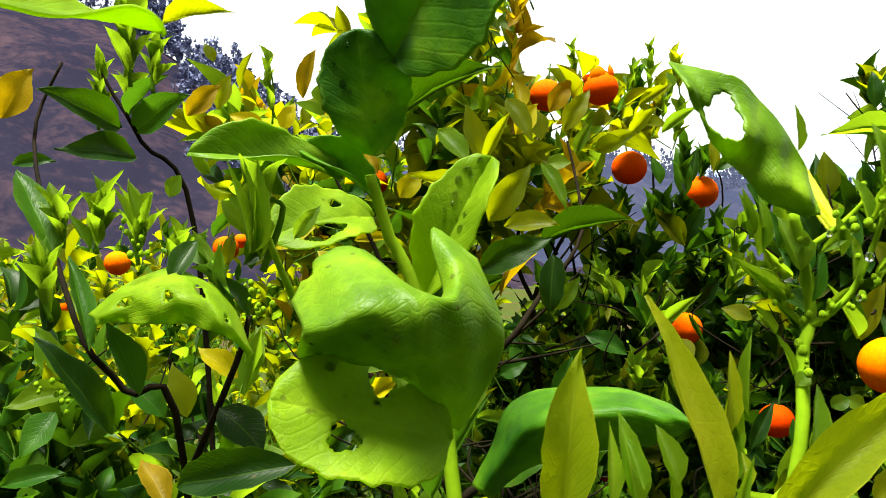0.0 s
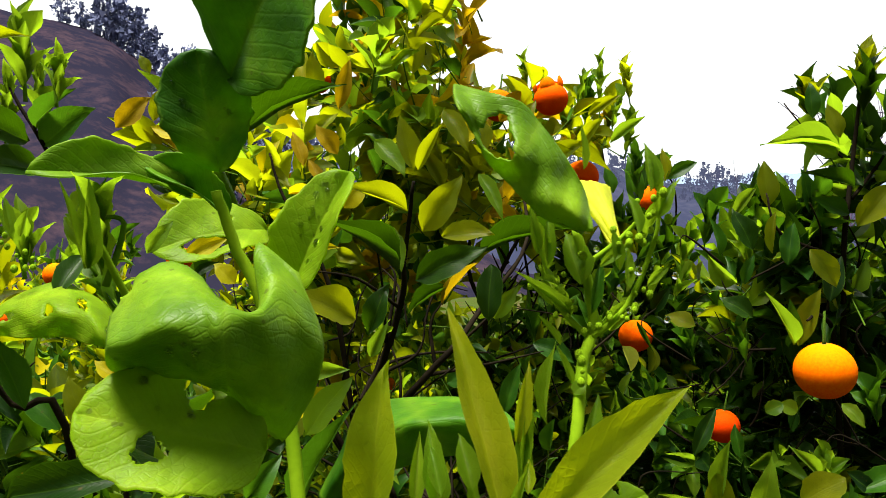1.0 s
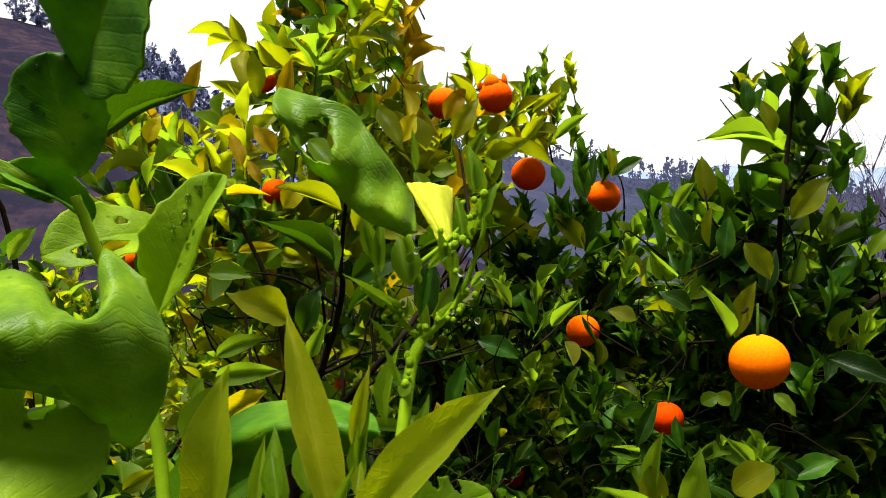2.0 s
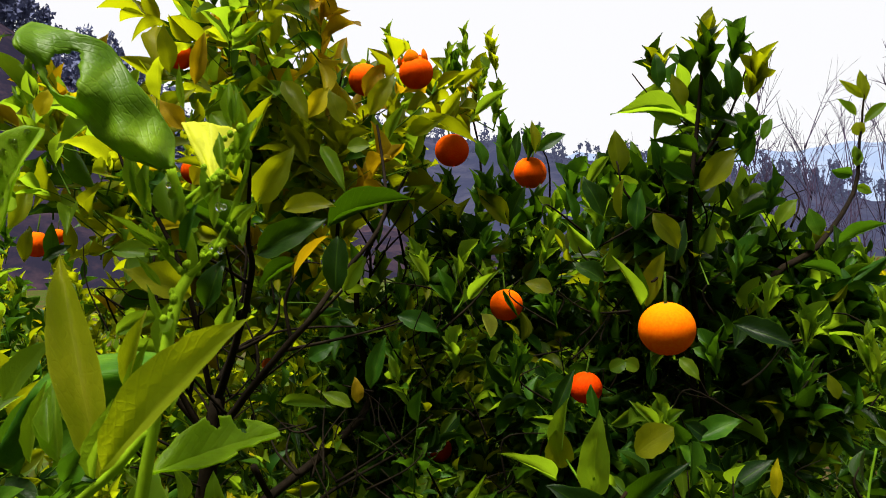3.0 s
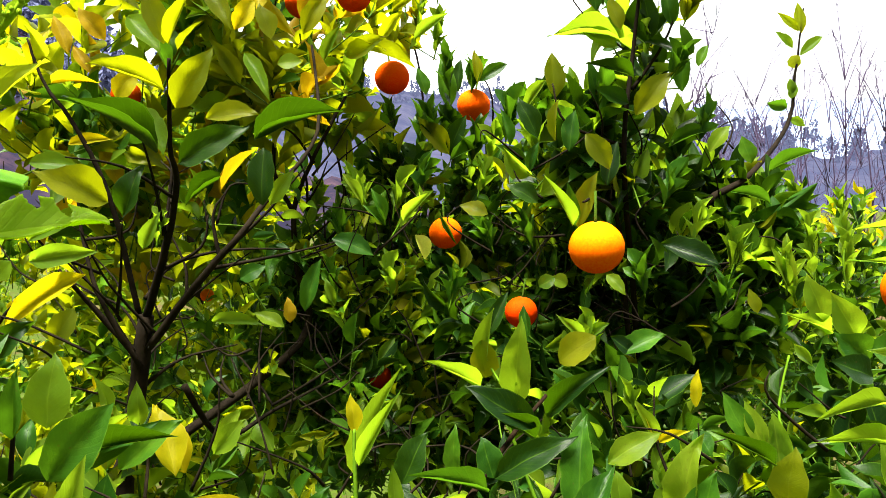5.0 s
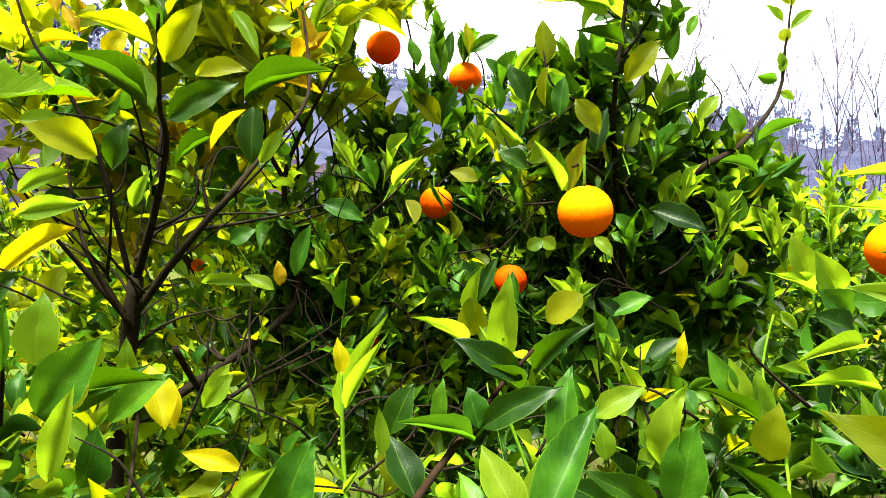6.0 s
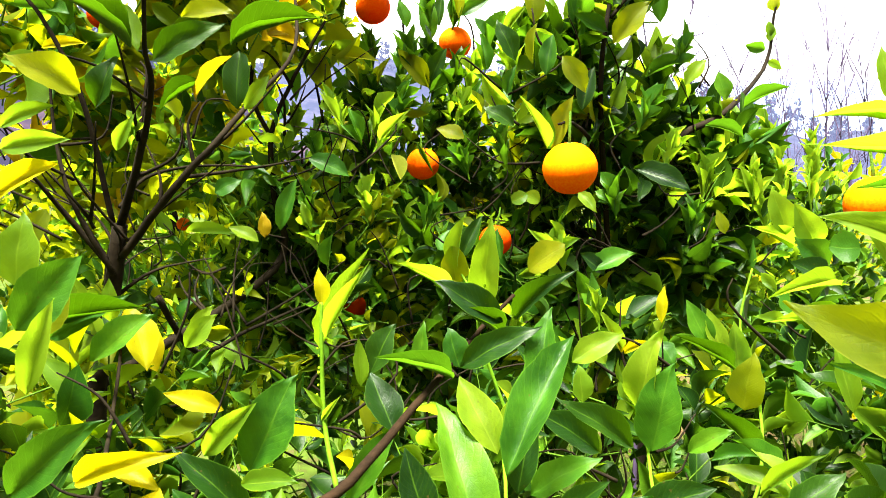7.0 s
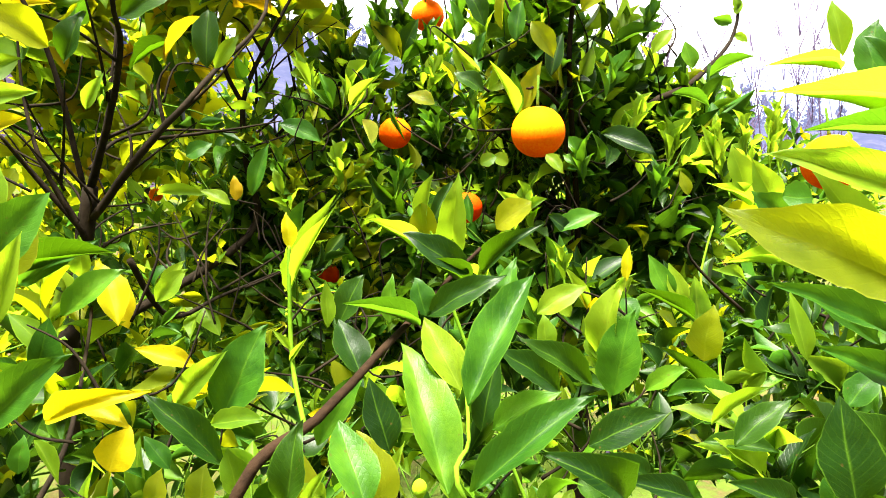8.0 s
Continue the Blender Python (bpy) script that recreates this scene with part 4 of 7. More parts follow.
inner_twigs(front_right, 84, (0.48, 0.78, 1.12), (0.32, 0.12, 0.11), 60)
inner_twigs(front_left, 85, (-0.12, 0.72, 1.20), (0.26, 0.12, 0.18), 50)

# ---- single leaves: stalk, tip, width, the way the upper side looks ----
leaf(left_tree, (-0.3178, 1.1735, 1.5296), (-0.3139, 1.1622, 1.5930), 0.022, (0.25, -0.93, 0.25), "green", "flat")
leaf(left_tree, (-0.3479, 1.1499, 1.5336), (-0.3448, 1.1603, 1.5902), 0.020, (0.25, -0.93, 0.25), "olive", "wavy")
leaf(left_tree, (-0.3001, 1.2018, 1.5426), (-0.3000, 1.1888, 1.5992), 0.020, (0.25, -0.93, 0.25), "olive", "flat")
leaf(left_tree, (-0.3233, 1.1496, 1.5363), (-0.2895, 1.1733, 1.5603), 0.016, (0.25, -0.93, 0.25), "dark", "flat")
leaf(left_tree, (0.036, 0.770, 1.584), (0.075, 0.748, 1.640), 0.031, (-0.21, -0.95, -0.22), "olive", "flat")
leaf(left_tree, (0.027, 0.822, 1.535), (0.102, 0.795, 1.573), 0.035, (-0.40, -0.91, 0.13), "dark", "flat")
leaf(left_tree, (0.097, 0.897, 1.567), (0.197, 0.867, 1.601), 0.024, (-0.39, -0.80, 0.45), "dark", "keel")
leaf(left_tree, (0.108, 0.860, 1.491), (0.110, 0.862, 1.556), 0.029, (-0.10, -0.99, 0.03), "dark", "round")
leaf(left_tree, (0.115, 0.876, 1.492), (0.142, 0.873, 1.532), 0.019, (-0.13, -0.99, 0.02), "lime", "flat")
leaf(left_tree, (0.054, 0.924, 1.506), (0.094, 0.913, 1.561), 0.017, (-0.53, -0.82, 0.21), "amber", "twist")
leaf(left_tree, (0.054, 0.837, 1.584), (0.111, 0.811, 1.586), 0.026, (-0.38, -0.81, 0.45), "olive", "flat")
leaf(left_tree, (0.095, 0.850, 1.655), (0.123, 0.827, 1.601), 0.017, (0.06, -0.90, 0.42), "lime", "flat")
leaf(left_tree, (0.020, 0.808, 1.608), (-0.048, 0.784, 1.633), 0.020, (0.42, -0.85, 0.32), "olive", "keel")
leaf(left_tree, (0.012, 0.808, 1.547), (-0.063, 0.768, 1.601), 0.020, (0.64, -0.66, 0.39), "dark", "keel")
leaf(left_tree, (-0.029, 0.777, 1.496), (-0.080, 0.733, 1.526), 0.038, (0.71, -0.67, 0.22), "olive", "flat")
leaf(left_tree, (-0.017, 0.775, 1.480), (0.003, 0.773, 1.533), 0.024, (-0.13, -0.99, 0.02), "dark", "wavy")
leaf(left_tree, (0.031, 0.773, 1.646), (0.055, 0.753, 1.691), 0.013, (-0.25, -0.93, -0.28), "olive", "keel")
leaf(left_tree, (0.026, 0.782, 1.648), (0.013, 0.769, 1.702), 0.025, (0.35, -0.93, -0.16), "olive", "flat")
leaf(left_tree, (-0.019, 0.834, 1.688), (0.016, 0.810, 1.646), 0.026, (0.05, -0.85, 0.53), "lime", "flat")
leaf(left_tree, (-0.083, 0.989, 1.696), (-0.110, 0.979, 1.734), 0.025, (0.32, -0.95, -0.01), "amber", "flat")
leaf(left_tree, (0.055, 0.850, 1.726), (0.085, 0.835, 1.676), 0.023, (0.08, -0.94, 0.32), "olive", "flat")
leaf(left_tree, (0.072, 0.966, 1.706), (0.100, 0.962, 1.745), 0.025, (-0.01, -1.00, -0.07), "yellow", "flat")
leaf(left_tree, (-0.128, 0.995, 1.681), (-0.144, 0.999, 1.729), 0.021, (0.43, -0.88, 0.21), "amber", "flat")
leaf(left_tree, (-0.145, 0.982, 1.643), (-0.086, 0.958, 1.642), 0.010, (-0.35, -0.87, 0.34), "yellow", "keel")
leaf(left_tree, (-0.016, 0.848, 1.597), (0.014, 0.825, 1.545), 0.028, (0.26, -0.82, 0.51), "lime", "flat")
leaf(left_tree, (-0.027, 0.896, 1.445), (-0.007, 0.895, 1.488), 0.017, (-0.09, -1.00, 0.00), "lime", "lance")
leaf(left_tree, (-0.103, 0.991, 1.657), (-0.122, 0.995, 1.692), 0.016, (0.24, -0.94, 0.25), "amber", "flat")
leaf(left_tree, (-0.073, 0.985, 1.626), (-0.045, 0.982, 1.663), 0.029, (-0.10, -1.00, -0.01), "yellow", "flat")
leaf(left_tree, (-0.132, 0.992, 1.571), (-0.076, 0.969, 1.576), 0.015, (-0.39, -0.85, 0.35), "yellow", "flat")
leaf(left_tree, (-0.151, 0.918, 1.544), (-0.095, 0.910, 1.540), 0.023, (-0.10, -0.87, 0.48), "lime", "flat")
leaf(left_tree, (0.150, 1.124, 1.739), (0.187, 1.120, 1.803), 0.030, (-0.14, -0.99, 0.03), "olive", "flat")
leaf(left_tree, (0.143, 1.257, 1.795), (0.176, 1.254, 1.853), 0.033, (-0.06, -1.00, -0.02), "amber", "flat")
leaf(left_tree, (0.178, 1.206, 1.714), (0.205, 1.204, 1.774), 0.019, (-0.27, -0.96, 0.08), "lime", "lance")
leaf(left_tree, (0.214, 1.244, 1.730), (0.273, 1.192, 1.752), 0.032, (-0.64, -0.77, -0.07), "olive", "flat")
leaf(left_tree, (0.111, 1.041, 1.712), (0.097, 1.044, 1.761), 0.027, (0.23, -0.96, 0.14), "olive", "flat")
leaf(left_tree, (0.268, 1.237, 1.757), (0.300, 1.190, 1.791), 0.022, (-0.65, -0.68, -0.34), "olive", "flat")
leaf(left_tree, (0.327, 1.271, 1.765), (0.384, 1.264, 1.811), 0.020, (-0.24, -0.96, 0.14), "lime", "lance")
leaf(left_tree, (0.291, 1.278, 1.812), (0.347, 1.271, 1.849), 0.020, (-0.20, -0.98, 0.10), "olive", "lance")
leaf(left_tree, (0.118, 1.038, 1.679), (0.151, 1.034, 1.682), 0.023, (-0.17, -0.93, 0.32), "lime", "flat")
leaf(left_tree, (-0.103, 0.733, 1.443), (-0.118, 0.735, 1.426), 0.019, (-0.13, -0.99, 0.02), "lime", "flat")
leaf(left_tree, (-0.049, 0.760, 1.429), (-0.124, 0.735, 1.382), 0.023, (0.14, -0.94, 0.30), "yellow", "droop")
leaf(left_tree, (-0.130, 0.909, 1.338), (-0.107, 0.907, 1.380), 0.028, (-0.07, -1.00, -0.01), "olive", "round")
leaf(left_tree, (-0.101, 0.769, 1.461), (-0.045, 0.744, 1.482), 0.019, (-0.48, -0.84, 0.25), "lime", "flat")
leaf(left_tree, (0.029, 0.997, 1.348), (0.096, 0.951, 1.348), 0.018, (-0.46, -0.66, 0.59), "lime", "flat")
leaf(left_tree, (0.061, 1.038, 1.396), (0.096, 1.033, 1.415), 0.025, (-0.27, -0.92, 0.27), "green", "flat")
leaf(left_tree, (0.126, 1.026, 1.337), (0.123, 1.028, 1.372), 0.018, (0.31, -0.95, 0.07), "amber", "flat")
leaf(left_tree, (0.118, 1.027, 1.332), (0.078, 1.034, 1.353), 0.022, (0.16, -0.82, 0.56), "lime", "flat")
leaf(left_tree, (0.184, 1.109, 1.446), (0.244, 1.099, 1.421), 0.033, (0.09, -0.84, 0.54), "green", "flat")
leaf(left_tree, (0.142, 1.112, 1.341), (0.166, 1.111, 1.418), 0.026, (-0.34, -0.93, 0.09), "green", "flat")
leaf(left_tree, (0.227, 1.060, 1.494), (0.200, 1.066, 1.537), 0.014, (0.13, -0.97, 0.20), "lime", "keel")
leaf(left_tree, (0.257, 1.055, 1.469), (0.239, 1.059, 1.517), 0.017, (0.15, -0.98, 0.14), "green", "keel")
leaf(left_tree, (0.281, 1.051, 1.469), (0.320, 1.020, 1.512), 0.017, (-0.61, -0.79, -0.02), "lime", "lance")
leaf(left_tree, (0.257, 1.054, 1.463), (0.226, 1.060, 1.494), 0.014, (0.13, -0.94, 0.30), "green", "keel")
leaf(left_tree, (0.063, 0.924, 1.529), (0.010, 0.931, 1.494), 0.017, (-0.39, -0.82, 0.42), "dark", "keel")
leaf(middle_tree, (0.474, 1.387, 1.533), (0.501, 1.385, 1.605), 0.019, (-0.49, -0.86, 0.16), "green", "keel")
leaf(middle_tree, (0.403, 1.399, 1.586), (0.345, 1.393, 1.658), 0.038, (0.11, -0.99, 0.01), "olive", "flat")
leaf(middle_tree, (0.403, 1.399, 1.591), (0.432, 1.380, 1.657), 0.034, (-0.44, -0.89, -0.07), "dark", "flat")
leaf(middle_tree, (0.403, 1.399, 1.576), (0.491, 1.387, 1.616), 0.026, (-0.28, -0.89, 0.35), "green", "keel")
leaf(middle_tree, (0.411, 1.442, 1.675), (0.397, 1.447, 1.777), 0.036, (0.07, -1.00, 0.06), "green", "flat")
leaf(middle_tree, (0.469, 1.453, 1.730), (0.529, 1.445, 1.764), 0.027, (-0.25, -0.95, 0.21), "green", "flat")
leaf(middle_tree, (0.469, 1.453, 1.725), (0.465, 1.456, 1.793), 0.020, (0.05, -1.00, 0.04), "olive", "flat")
leaf(middle_tree, (0.429, 1.450, 1.708), (0.436, 1.451, 1.773), 0.022, (-0.48, -0.87, 0.06), "dark", "flat")
leaf(middle_tree, (0.367, 1.437, 1.700), (0.353, 1.441, 1.754), 0.026, (0.15, -0.98, 0.12), "green", "flat")
leaf(middle_tree, (0.246, 1.366, 1.659), (0.295, 1.357, 1.614), 0.028, (0.18, -0.91, 0.36), "green", "keel")
leaf(middle_tree, (0.186, 1.373, 1.595), (0.236, 1.366, 1.632), 0.032, (-0.25, -0.95, 0.18), "green", "flat")
leaf(right_tree, (0.504, 0.990, 1.458), (0.460, 0.964, 1.526), 0.018, (0.22, -0.95, -0.22), "lime", "keel")
leaf(right_tree, (0.516, 1.006, 1.455), (0.537, 0.988, 1.532), 0.028, (-0.65, -0.76, -0.00), "olive", "flat")
leaf(right_tree, (0.509, 0.998, 1.458), (0.494, 0.976, 1.516), 0.020, (-0.08, -0.92, -0.38), "green", "flat")
leaf(right_tree, (0.513, 0.889, 1.401), (0.531, 0.870, 1.377), 0.017, (-0.23, -0.84, 0.49), "lime", "flat")
leaf(right_tree, (0.450, 0.898, 1.398), (0.431, 0.901, 1.387), 0.018, (-0.30, -0.91, 0.29), "lime", "round")
leaf(right_tree, (0.447, 0.899, 1.398), (0.466, 0.895, 1.389), 0.018, (-0.07, -0.98, 0.19), "lime", "round")
leaf(right_tree, (0.621, 0.972, 1.434), (0.684, 0.926, 1.403), 0.035, (-0.29, -0.78, 0.56), "dark", "flat")
leaf(right_tree, (0.598, 1.055, 1.723), (0.494, 1.071, 1.734), 0.028, (-0.09, -0.89, 0.45), "lime", "keel")
leaf(right_tree, (0.594, 1.055, 1.712), (0.533, 1.048, 1.736), 0.026, (0.11, -0.99, -0.03), "lime", "flat")
leaf(right_tree, (0.571, 1.078, 1.768), (0.567, 1.080, 1.822), 0.022, (-0.20, -0.98, 0.03), "green", "flat")
leaf(right_tree, (0.606, 1.072, 1.740), (0.590, 1.076, 1.790), 0.024, (-0.18, -0.98, 0.02), "olive", "flat")
leaf(right_tree, (0.661, 1.089, 1.733), (0.650, 1.093, 1.809), 0.028, (-0.19, -0.98, 0.03), "dark", "flat")
leaf(right_tree, (0.691, 1.085, 1.749), (0.679, 1.089, 1.817), 0.026, (-0.22, -0.98, 0.02), "green", "flat")
leaf(right_tree, (0.624, 1.065, 1.616), (0.672, 1.042, 1.676), 0.038, (-0.53, -0.84, 0.11), "olive", "flat")
leaf(right_tree, (0.703, 1.080, 1.652), (0.709, 1.081, 1.717), 0.025, (-0.65, -0.76, 0.08), "green", "flat")
leaf(right_tree, (0.625, 1.067, 1.670), (0.550, 1.061, 1.692), 0.025, (0.13, -0.97, 0.21), "dark", "keel")
leaf(right_tree, (0.616, 1.067, 1.633), (0.561, 1.058, 1.656), 0.027, (0.19, -0.98, 0.08), "green", "flat")
leaf(right_tree, (0.510, 1.083, 1.643), (0.507, 1.086, 1.711), 0.032, (-0.05, -1.00, 0.04), "olive", "flat")
leaf(right_tree, (0.467, 1.026, 1.580), (0.442, 1.032, 1.638), 0.029, (-0.06, -1.00, 0.07), "dark", "flat")
leaf(right_tree, (0.455, 1.027, 1.534), (0.467, 1.026, 1.576), 0.016, (-0.47, -0.87, 0.13), "green", "keel")
leaf(right_tree, (0.472, 1.115, 1.630), (0.506, 1.111, 1.677), 0.018, (-0.42, -0.88, 0.23), "lime", "keel")
leaf(right_tree, (0.490, 1.023, 1.576), (0.495, 1.024, 1.634), 0.014, (-0.60, -0.80, 0.07), "olive", "keel")
leaf(right_tree, (0.439, 1.074, 1.572), (0.428, 1.078, 1.629), 0.017, (0.08, -0.99, 0.08), "green", "keel")
leaf(right_tree, (0.509, 1.019, 1.560), (0.518, 1.020, 1.619), 0.026, (-0.53, -0.84, 0.09), "green", "flat")
leaf(right_tree, (0.518, 0.974, 1.580), (0.550, 0.968, 1.531), 0.031, (-0.05, -0.99, 0.10), "olive", "flat")
leaf(right_tree, (0.559, 1.010, 1.513), (0.575, 1.010, 1.575), 0.027, (-0.56, -0.82, 0.14), "dark", "flat")
leaf(right_tree, (0.763, 1.112, 1.565), (0.797, 1.108, 1.607), 0.026, (-0.53, -0.76, 0.36), "lime", "flat")
leaf(right_tree, (0.851, 1.141, 1.549), (0.837, 1.145, 1.594), 0.028, (-0.27, -0.96, -0.01), "green", "flat")
leaf(right_tree, (0.878, 1.137, 1.535), (0.927, 1.087, 1.568), 0.019, (-0.77, -0.53, 0.35), "green", "keel")
leaf(right_tree, (0.683, 1.081, 1.572), (0.746, 1.072, 1.597), 0.022, (-0.31, -0.81, 0.51), "green", "keel")
leaf(right_tree, (0.796, 1.105, 1.504), (0.861, 1.094, 1.485), 0.019, (-0.04, -0.92, 0.39), "green", "keel")
leaf(right_tree, (0.406, 1.076, 1.476), (0.366, 1.083, 1.491), 0.028, (0.03, -0.88, 0.47), "olive", "flat")
leaf(right_tree, (0.466, 1.024, 1.491), (0.424, 1.031, 1.519), 0.029, (0.09, -0.92, 0.38), "dark", "flat")
leaf(right_tree, (0.487, 1.156, 1.622), (0.501, 1.155, 1.674), 0.016, (-0.53, -0.84, 0.13), "lime", "lance")
leaf(right_tree, (0.748, 1.118, 1.697), (0.764, 1.117, 1.732), 0.017, (-0.61, -0.75, 0.25), "green", "flat")
leaf(front_right, (0.363, 0.746, 1.284), (0.359, 0.714, 1.377), 0.032, (-0.46, -0.84, -0.31), "lime", "flat")
leaf(front_right, (0.344, 0.802, 1.316), (0.347, 0.786, 1.378), 0.018, (-0.64, -0.75, -0.16), "lime", "keel")
leaf(front_right, (0.343, 0.801, 1.301), (0.336, 0.787, 1.344), 0.030, (0.04, -0.95, -0.32), "olive", "round")
leaf(front_right, (0.334, 0.785, 1.293), (0.273, 0.761, 1.332), 0.014, (0.51, -0.80, 0.30), "lime", "keel")
leaf(front_right, (0.391, 0.741, 1.271), (0.439, 0.701, 1.332), 0.023, (-0.73, -0.67, 0.13), "dark", "droop")
leaf(front_right, (0.422, 0.790, 1.315), (0.455, 0.769, 1.348), 0.034, (-0.69, -0.67, 0.27), "olive", "round")
leaf(front_right, (0.473, 0.855, 1.326), (0.441, 0.861, 1.359), 0.014, (0.02, -0.98, 0.19), "lime", "keel")
leaf(front_right, (0.473, 0.855, 1.326), (0.476, 0.856, 1.366), 0.018, (-0.50, -0.87, 0.05), "lime", "flat")
leaf(front_right, (0.473, 0.855, 1.326), (0.503, 0.851, 1.348), 0.014, (-0.45, -0.76, 0.47), "lime", "keel")
leaf(front_right, (0.523, 0.884, 1.303), (0.585, 0.875, 1.328), 0.030, (-0.35, -0.71, 0.61), "green", "flat")
leaf(front_right, (0.517, 0.886, 1.325), (0.547, 0.880, 1.297), 0.021, (0.18, -0.91, 0.37), "dark", "flat")
leaf(front_right, (0.604, 0.840, 1.244), (0.607, 0.841, 1.290), 0.014, (-0.61, -0.79, 0.06), "yellow", "flat")
leaf(front_right, (0.538, 0.803, 1.219), (0.512, 0.809, 1.268), 0.015, (-0.02, -0.99, 0.10), "lime", "keel")
leaf(front_right, (0.538, 0.803, 1.217), (0.525, 0.806, 1.253), 0.012, (0.02, -1.00, 0.10), "yellow", "keel")
leaf(front_right, (0.541, 0.803, 1.217), (0.569, 0.782, 1.236), 0.012, (-0.72, -0.54, 0.43), "yellow", "lance")
leaf(front_right, (0.572, 0.781, 1.234), (0.585, 0.762, 1.211), 0.024, (-0.12, -0.78, 0.61), "green", "flat")
leaf(front_right, (0.617, 0.740, 1.215), (0.603, 0.744, 1.284), 0.016, (-0.21, -0.98, 0.02), "dark", "keel")
leaf(front_right, (0.620, 0.739, 1.215), (0.583, 0.729, 1.268), 0.018, (0.12, -0.99, -0.10), "lime", "keel")
leaf(front_right, (0.636, 0.719, 1.209), (0.630, 0.722, 1.267), 0.026, (-0.27, -0.96, 0.02), "lime", "flat")
leaf(front_right, (0.368, 0.692, 1.264), (0.314, 0.665, 1.302), 0.017, (0.57, -0.78, 0.27), "dark", "keel")
leaf(front_right, (0.688, 0.725, 1.358), (0.667, 0.721, 1.410), 0.028, (-0.24, -0.96, -0.17), "lime", "flat")
leaf(front_right, (0.705, 0.696, 1.345), (0.670, 0.685, 1.393), 0.032, (-0.11, -0.95, -0.29), "lime", "flat")
leaf(front_right, (0.705, 0.739, 1.343), (0.647, 0.731, 1.370), 0.014, (0.26, -0.92, 0.29), "lime", "keel")
leaf(front_right, (0.687, 0.654, 1.332), (0.644, 0.644, 1.362), 0.030, (0.18, -0.98, -0.07), "green", "flat")
leaf(front_right, (0.671, 0.629, 1.322), (0.624, 0.619, 1.342), 0.030, (0.31, -0.92, 0.26), "dark", "flat")
leaf(front_right, (0.675, 0.698, 1.266), (0.631, 0.687, 1.280), 0.015, (0.35, -0.78, 0.52), "lime", "flat")
leaf(front_right, (0.687, 0.786, 1.390), (0.669, 0.790, 1.436), 0.014, (-0.25, -0.97, -0.01), "lime", "keel")
leaf(front_right, (0.687, 0.786, 1.390), (0.686, 0.788, 1.443), 0.012, (-0.31, -0.95, 0.03), "lime", "keel")
leaf(front_right, (0.687, 0.786, 1.390), (0.709, 0.784, 1.424), 0.012, (-0.68, -0.62, 0.40), "lime", "keel")
leaf(front_right, (0.696, 0.784, 1.374), (0.715, 0.782, 1.399), 0.012, (-0.65, -0.62, 0.44), "dark", "keel")
leaf(front_right, (0.694, 0.859, 1.350), (0.684, 0.862, 1.381), 0.016, (-0.23, -0.97, 0.01), "olive", "flat")
leaf(front_right, (0.301, 0.462, 1.158), (0.279, 0.536, 1.255), 0.037, (0.11, -0.78, 0.62), "green", "flat")
leaf(front_right, (0.271, 0.281, 1.239), (0.327, 0.274, 1.284), 0.019, (-0.52, -0.65, 0.55), "green", "flat")
leaf(front_right, (0.309, 0.447, 1.225), (0.366, 0.485, 1.313), 0.030, (-0.47, -0.66, 0.59), "green", "flat")
leaf(front_right, (0.380, 0.610, 1.220), (0.397, 0.634, 1.304), 0.029, (-0.56, -0.76, 0.33), "green", "flat")
leaf(front_right, (0.318, 0.504, 1.218), (0.295, 0.534, 1.270), 0.029, (-0.10, -0.88, 0.46), "lime", "flat")
leaf(front_right, (0.341, 0.534, 1.174), (0.356, 0.538, 1.236), 0.025, (-0.52, -0.84, 0.17), "dark", "flat")
leaf(front_right, (0.330, 0.521, 1.213), (0.340, 0.543, 1.256), 0.013, (-0.51, -0.71, 0.48), "lime", "lance")
leaf(front_right, (0.482, 0.603, 1.175), (0.496, 0.591, 1.258), 0.041, (-0.64, -0.76, -0.01), "green", "flat")
leaf(front_right, (0.477, 0.625, 1.204), (0.492, 0.613, 1.284), 0.029, (-0.70, -0.71, 0.02), "lime", "wavy")
leaf(front_right, (0.422, 0.503, 1.217), (0.361, 0.500, 1.260), 0.022, (0.32, -0.86, 0.39), "dark", "flat")
leaf(front_right, (0.404, 0.525, 1.207), (0.350, 0.521, 1.247), 0.026, (0.32, -0.89, 0.32), "dark", "flat")
leaf(front_right, (0.340, 0.497, 1.189), (0.383, 0.472, 1.225), 0.024, (-0.70, -0.51, 0.50), "green", "flat")
leaf(front_right, (0.388, 0.429, 1.198), (0.431, 0.403, 1.227), 0.025, (-0.66, -0.57, 0.48), "dark", "flat")
leaf(front_right, (0.341, 0.266, 1.236), (0.302, 0.255, 1.266), 0.019, (0.46, -0.83, 0.30), "dark", "droop")
leaf(front_right, (0.477, 0.491, 1.209), (0.512, 0.484, 1.214), 0.013, (-0.21, -0.56, 0.80), "green", "keel")
leaf(front_right, (0.489, 0.448, 1.200), (0.529, 0.434, 1.233), 0.011, (-0.64, -0.57, 0.51), "lime", "keel")
leaf(front_right, (0.483, 0.409, 1.199), (0.521, 0.405, 1.232), 0.021, (-0.59, -0.56, 0.59), "dark", "flat")
leaf(front_right, (0.479, 0.439, 1.192), (0.527, 0.419, 1.189), 0.015, (-0.19, -0.56, 0.80), "dark", "flat")
leaf(front_right, (0.563, 0.569, 1.181), (0.510, 0.566, 1.230), 0.016, (0.21, -0.96, 0.16), "dark", "keel")
leaf(front_right, (0.635, 0.716, 1.191), (0.634, 0.723, 1.260), 0.025, (-0.25, -0.96, 0.10), "lime", "flat")
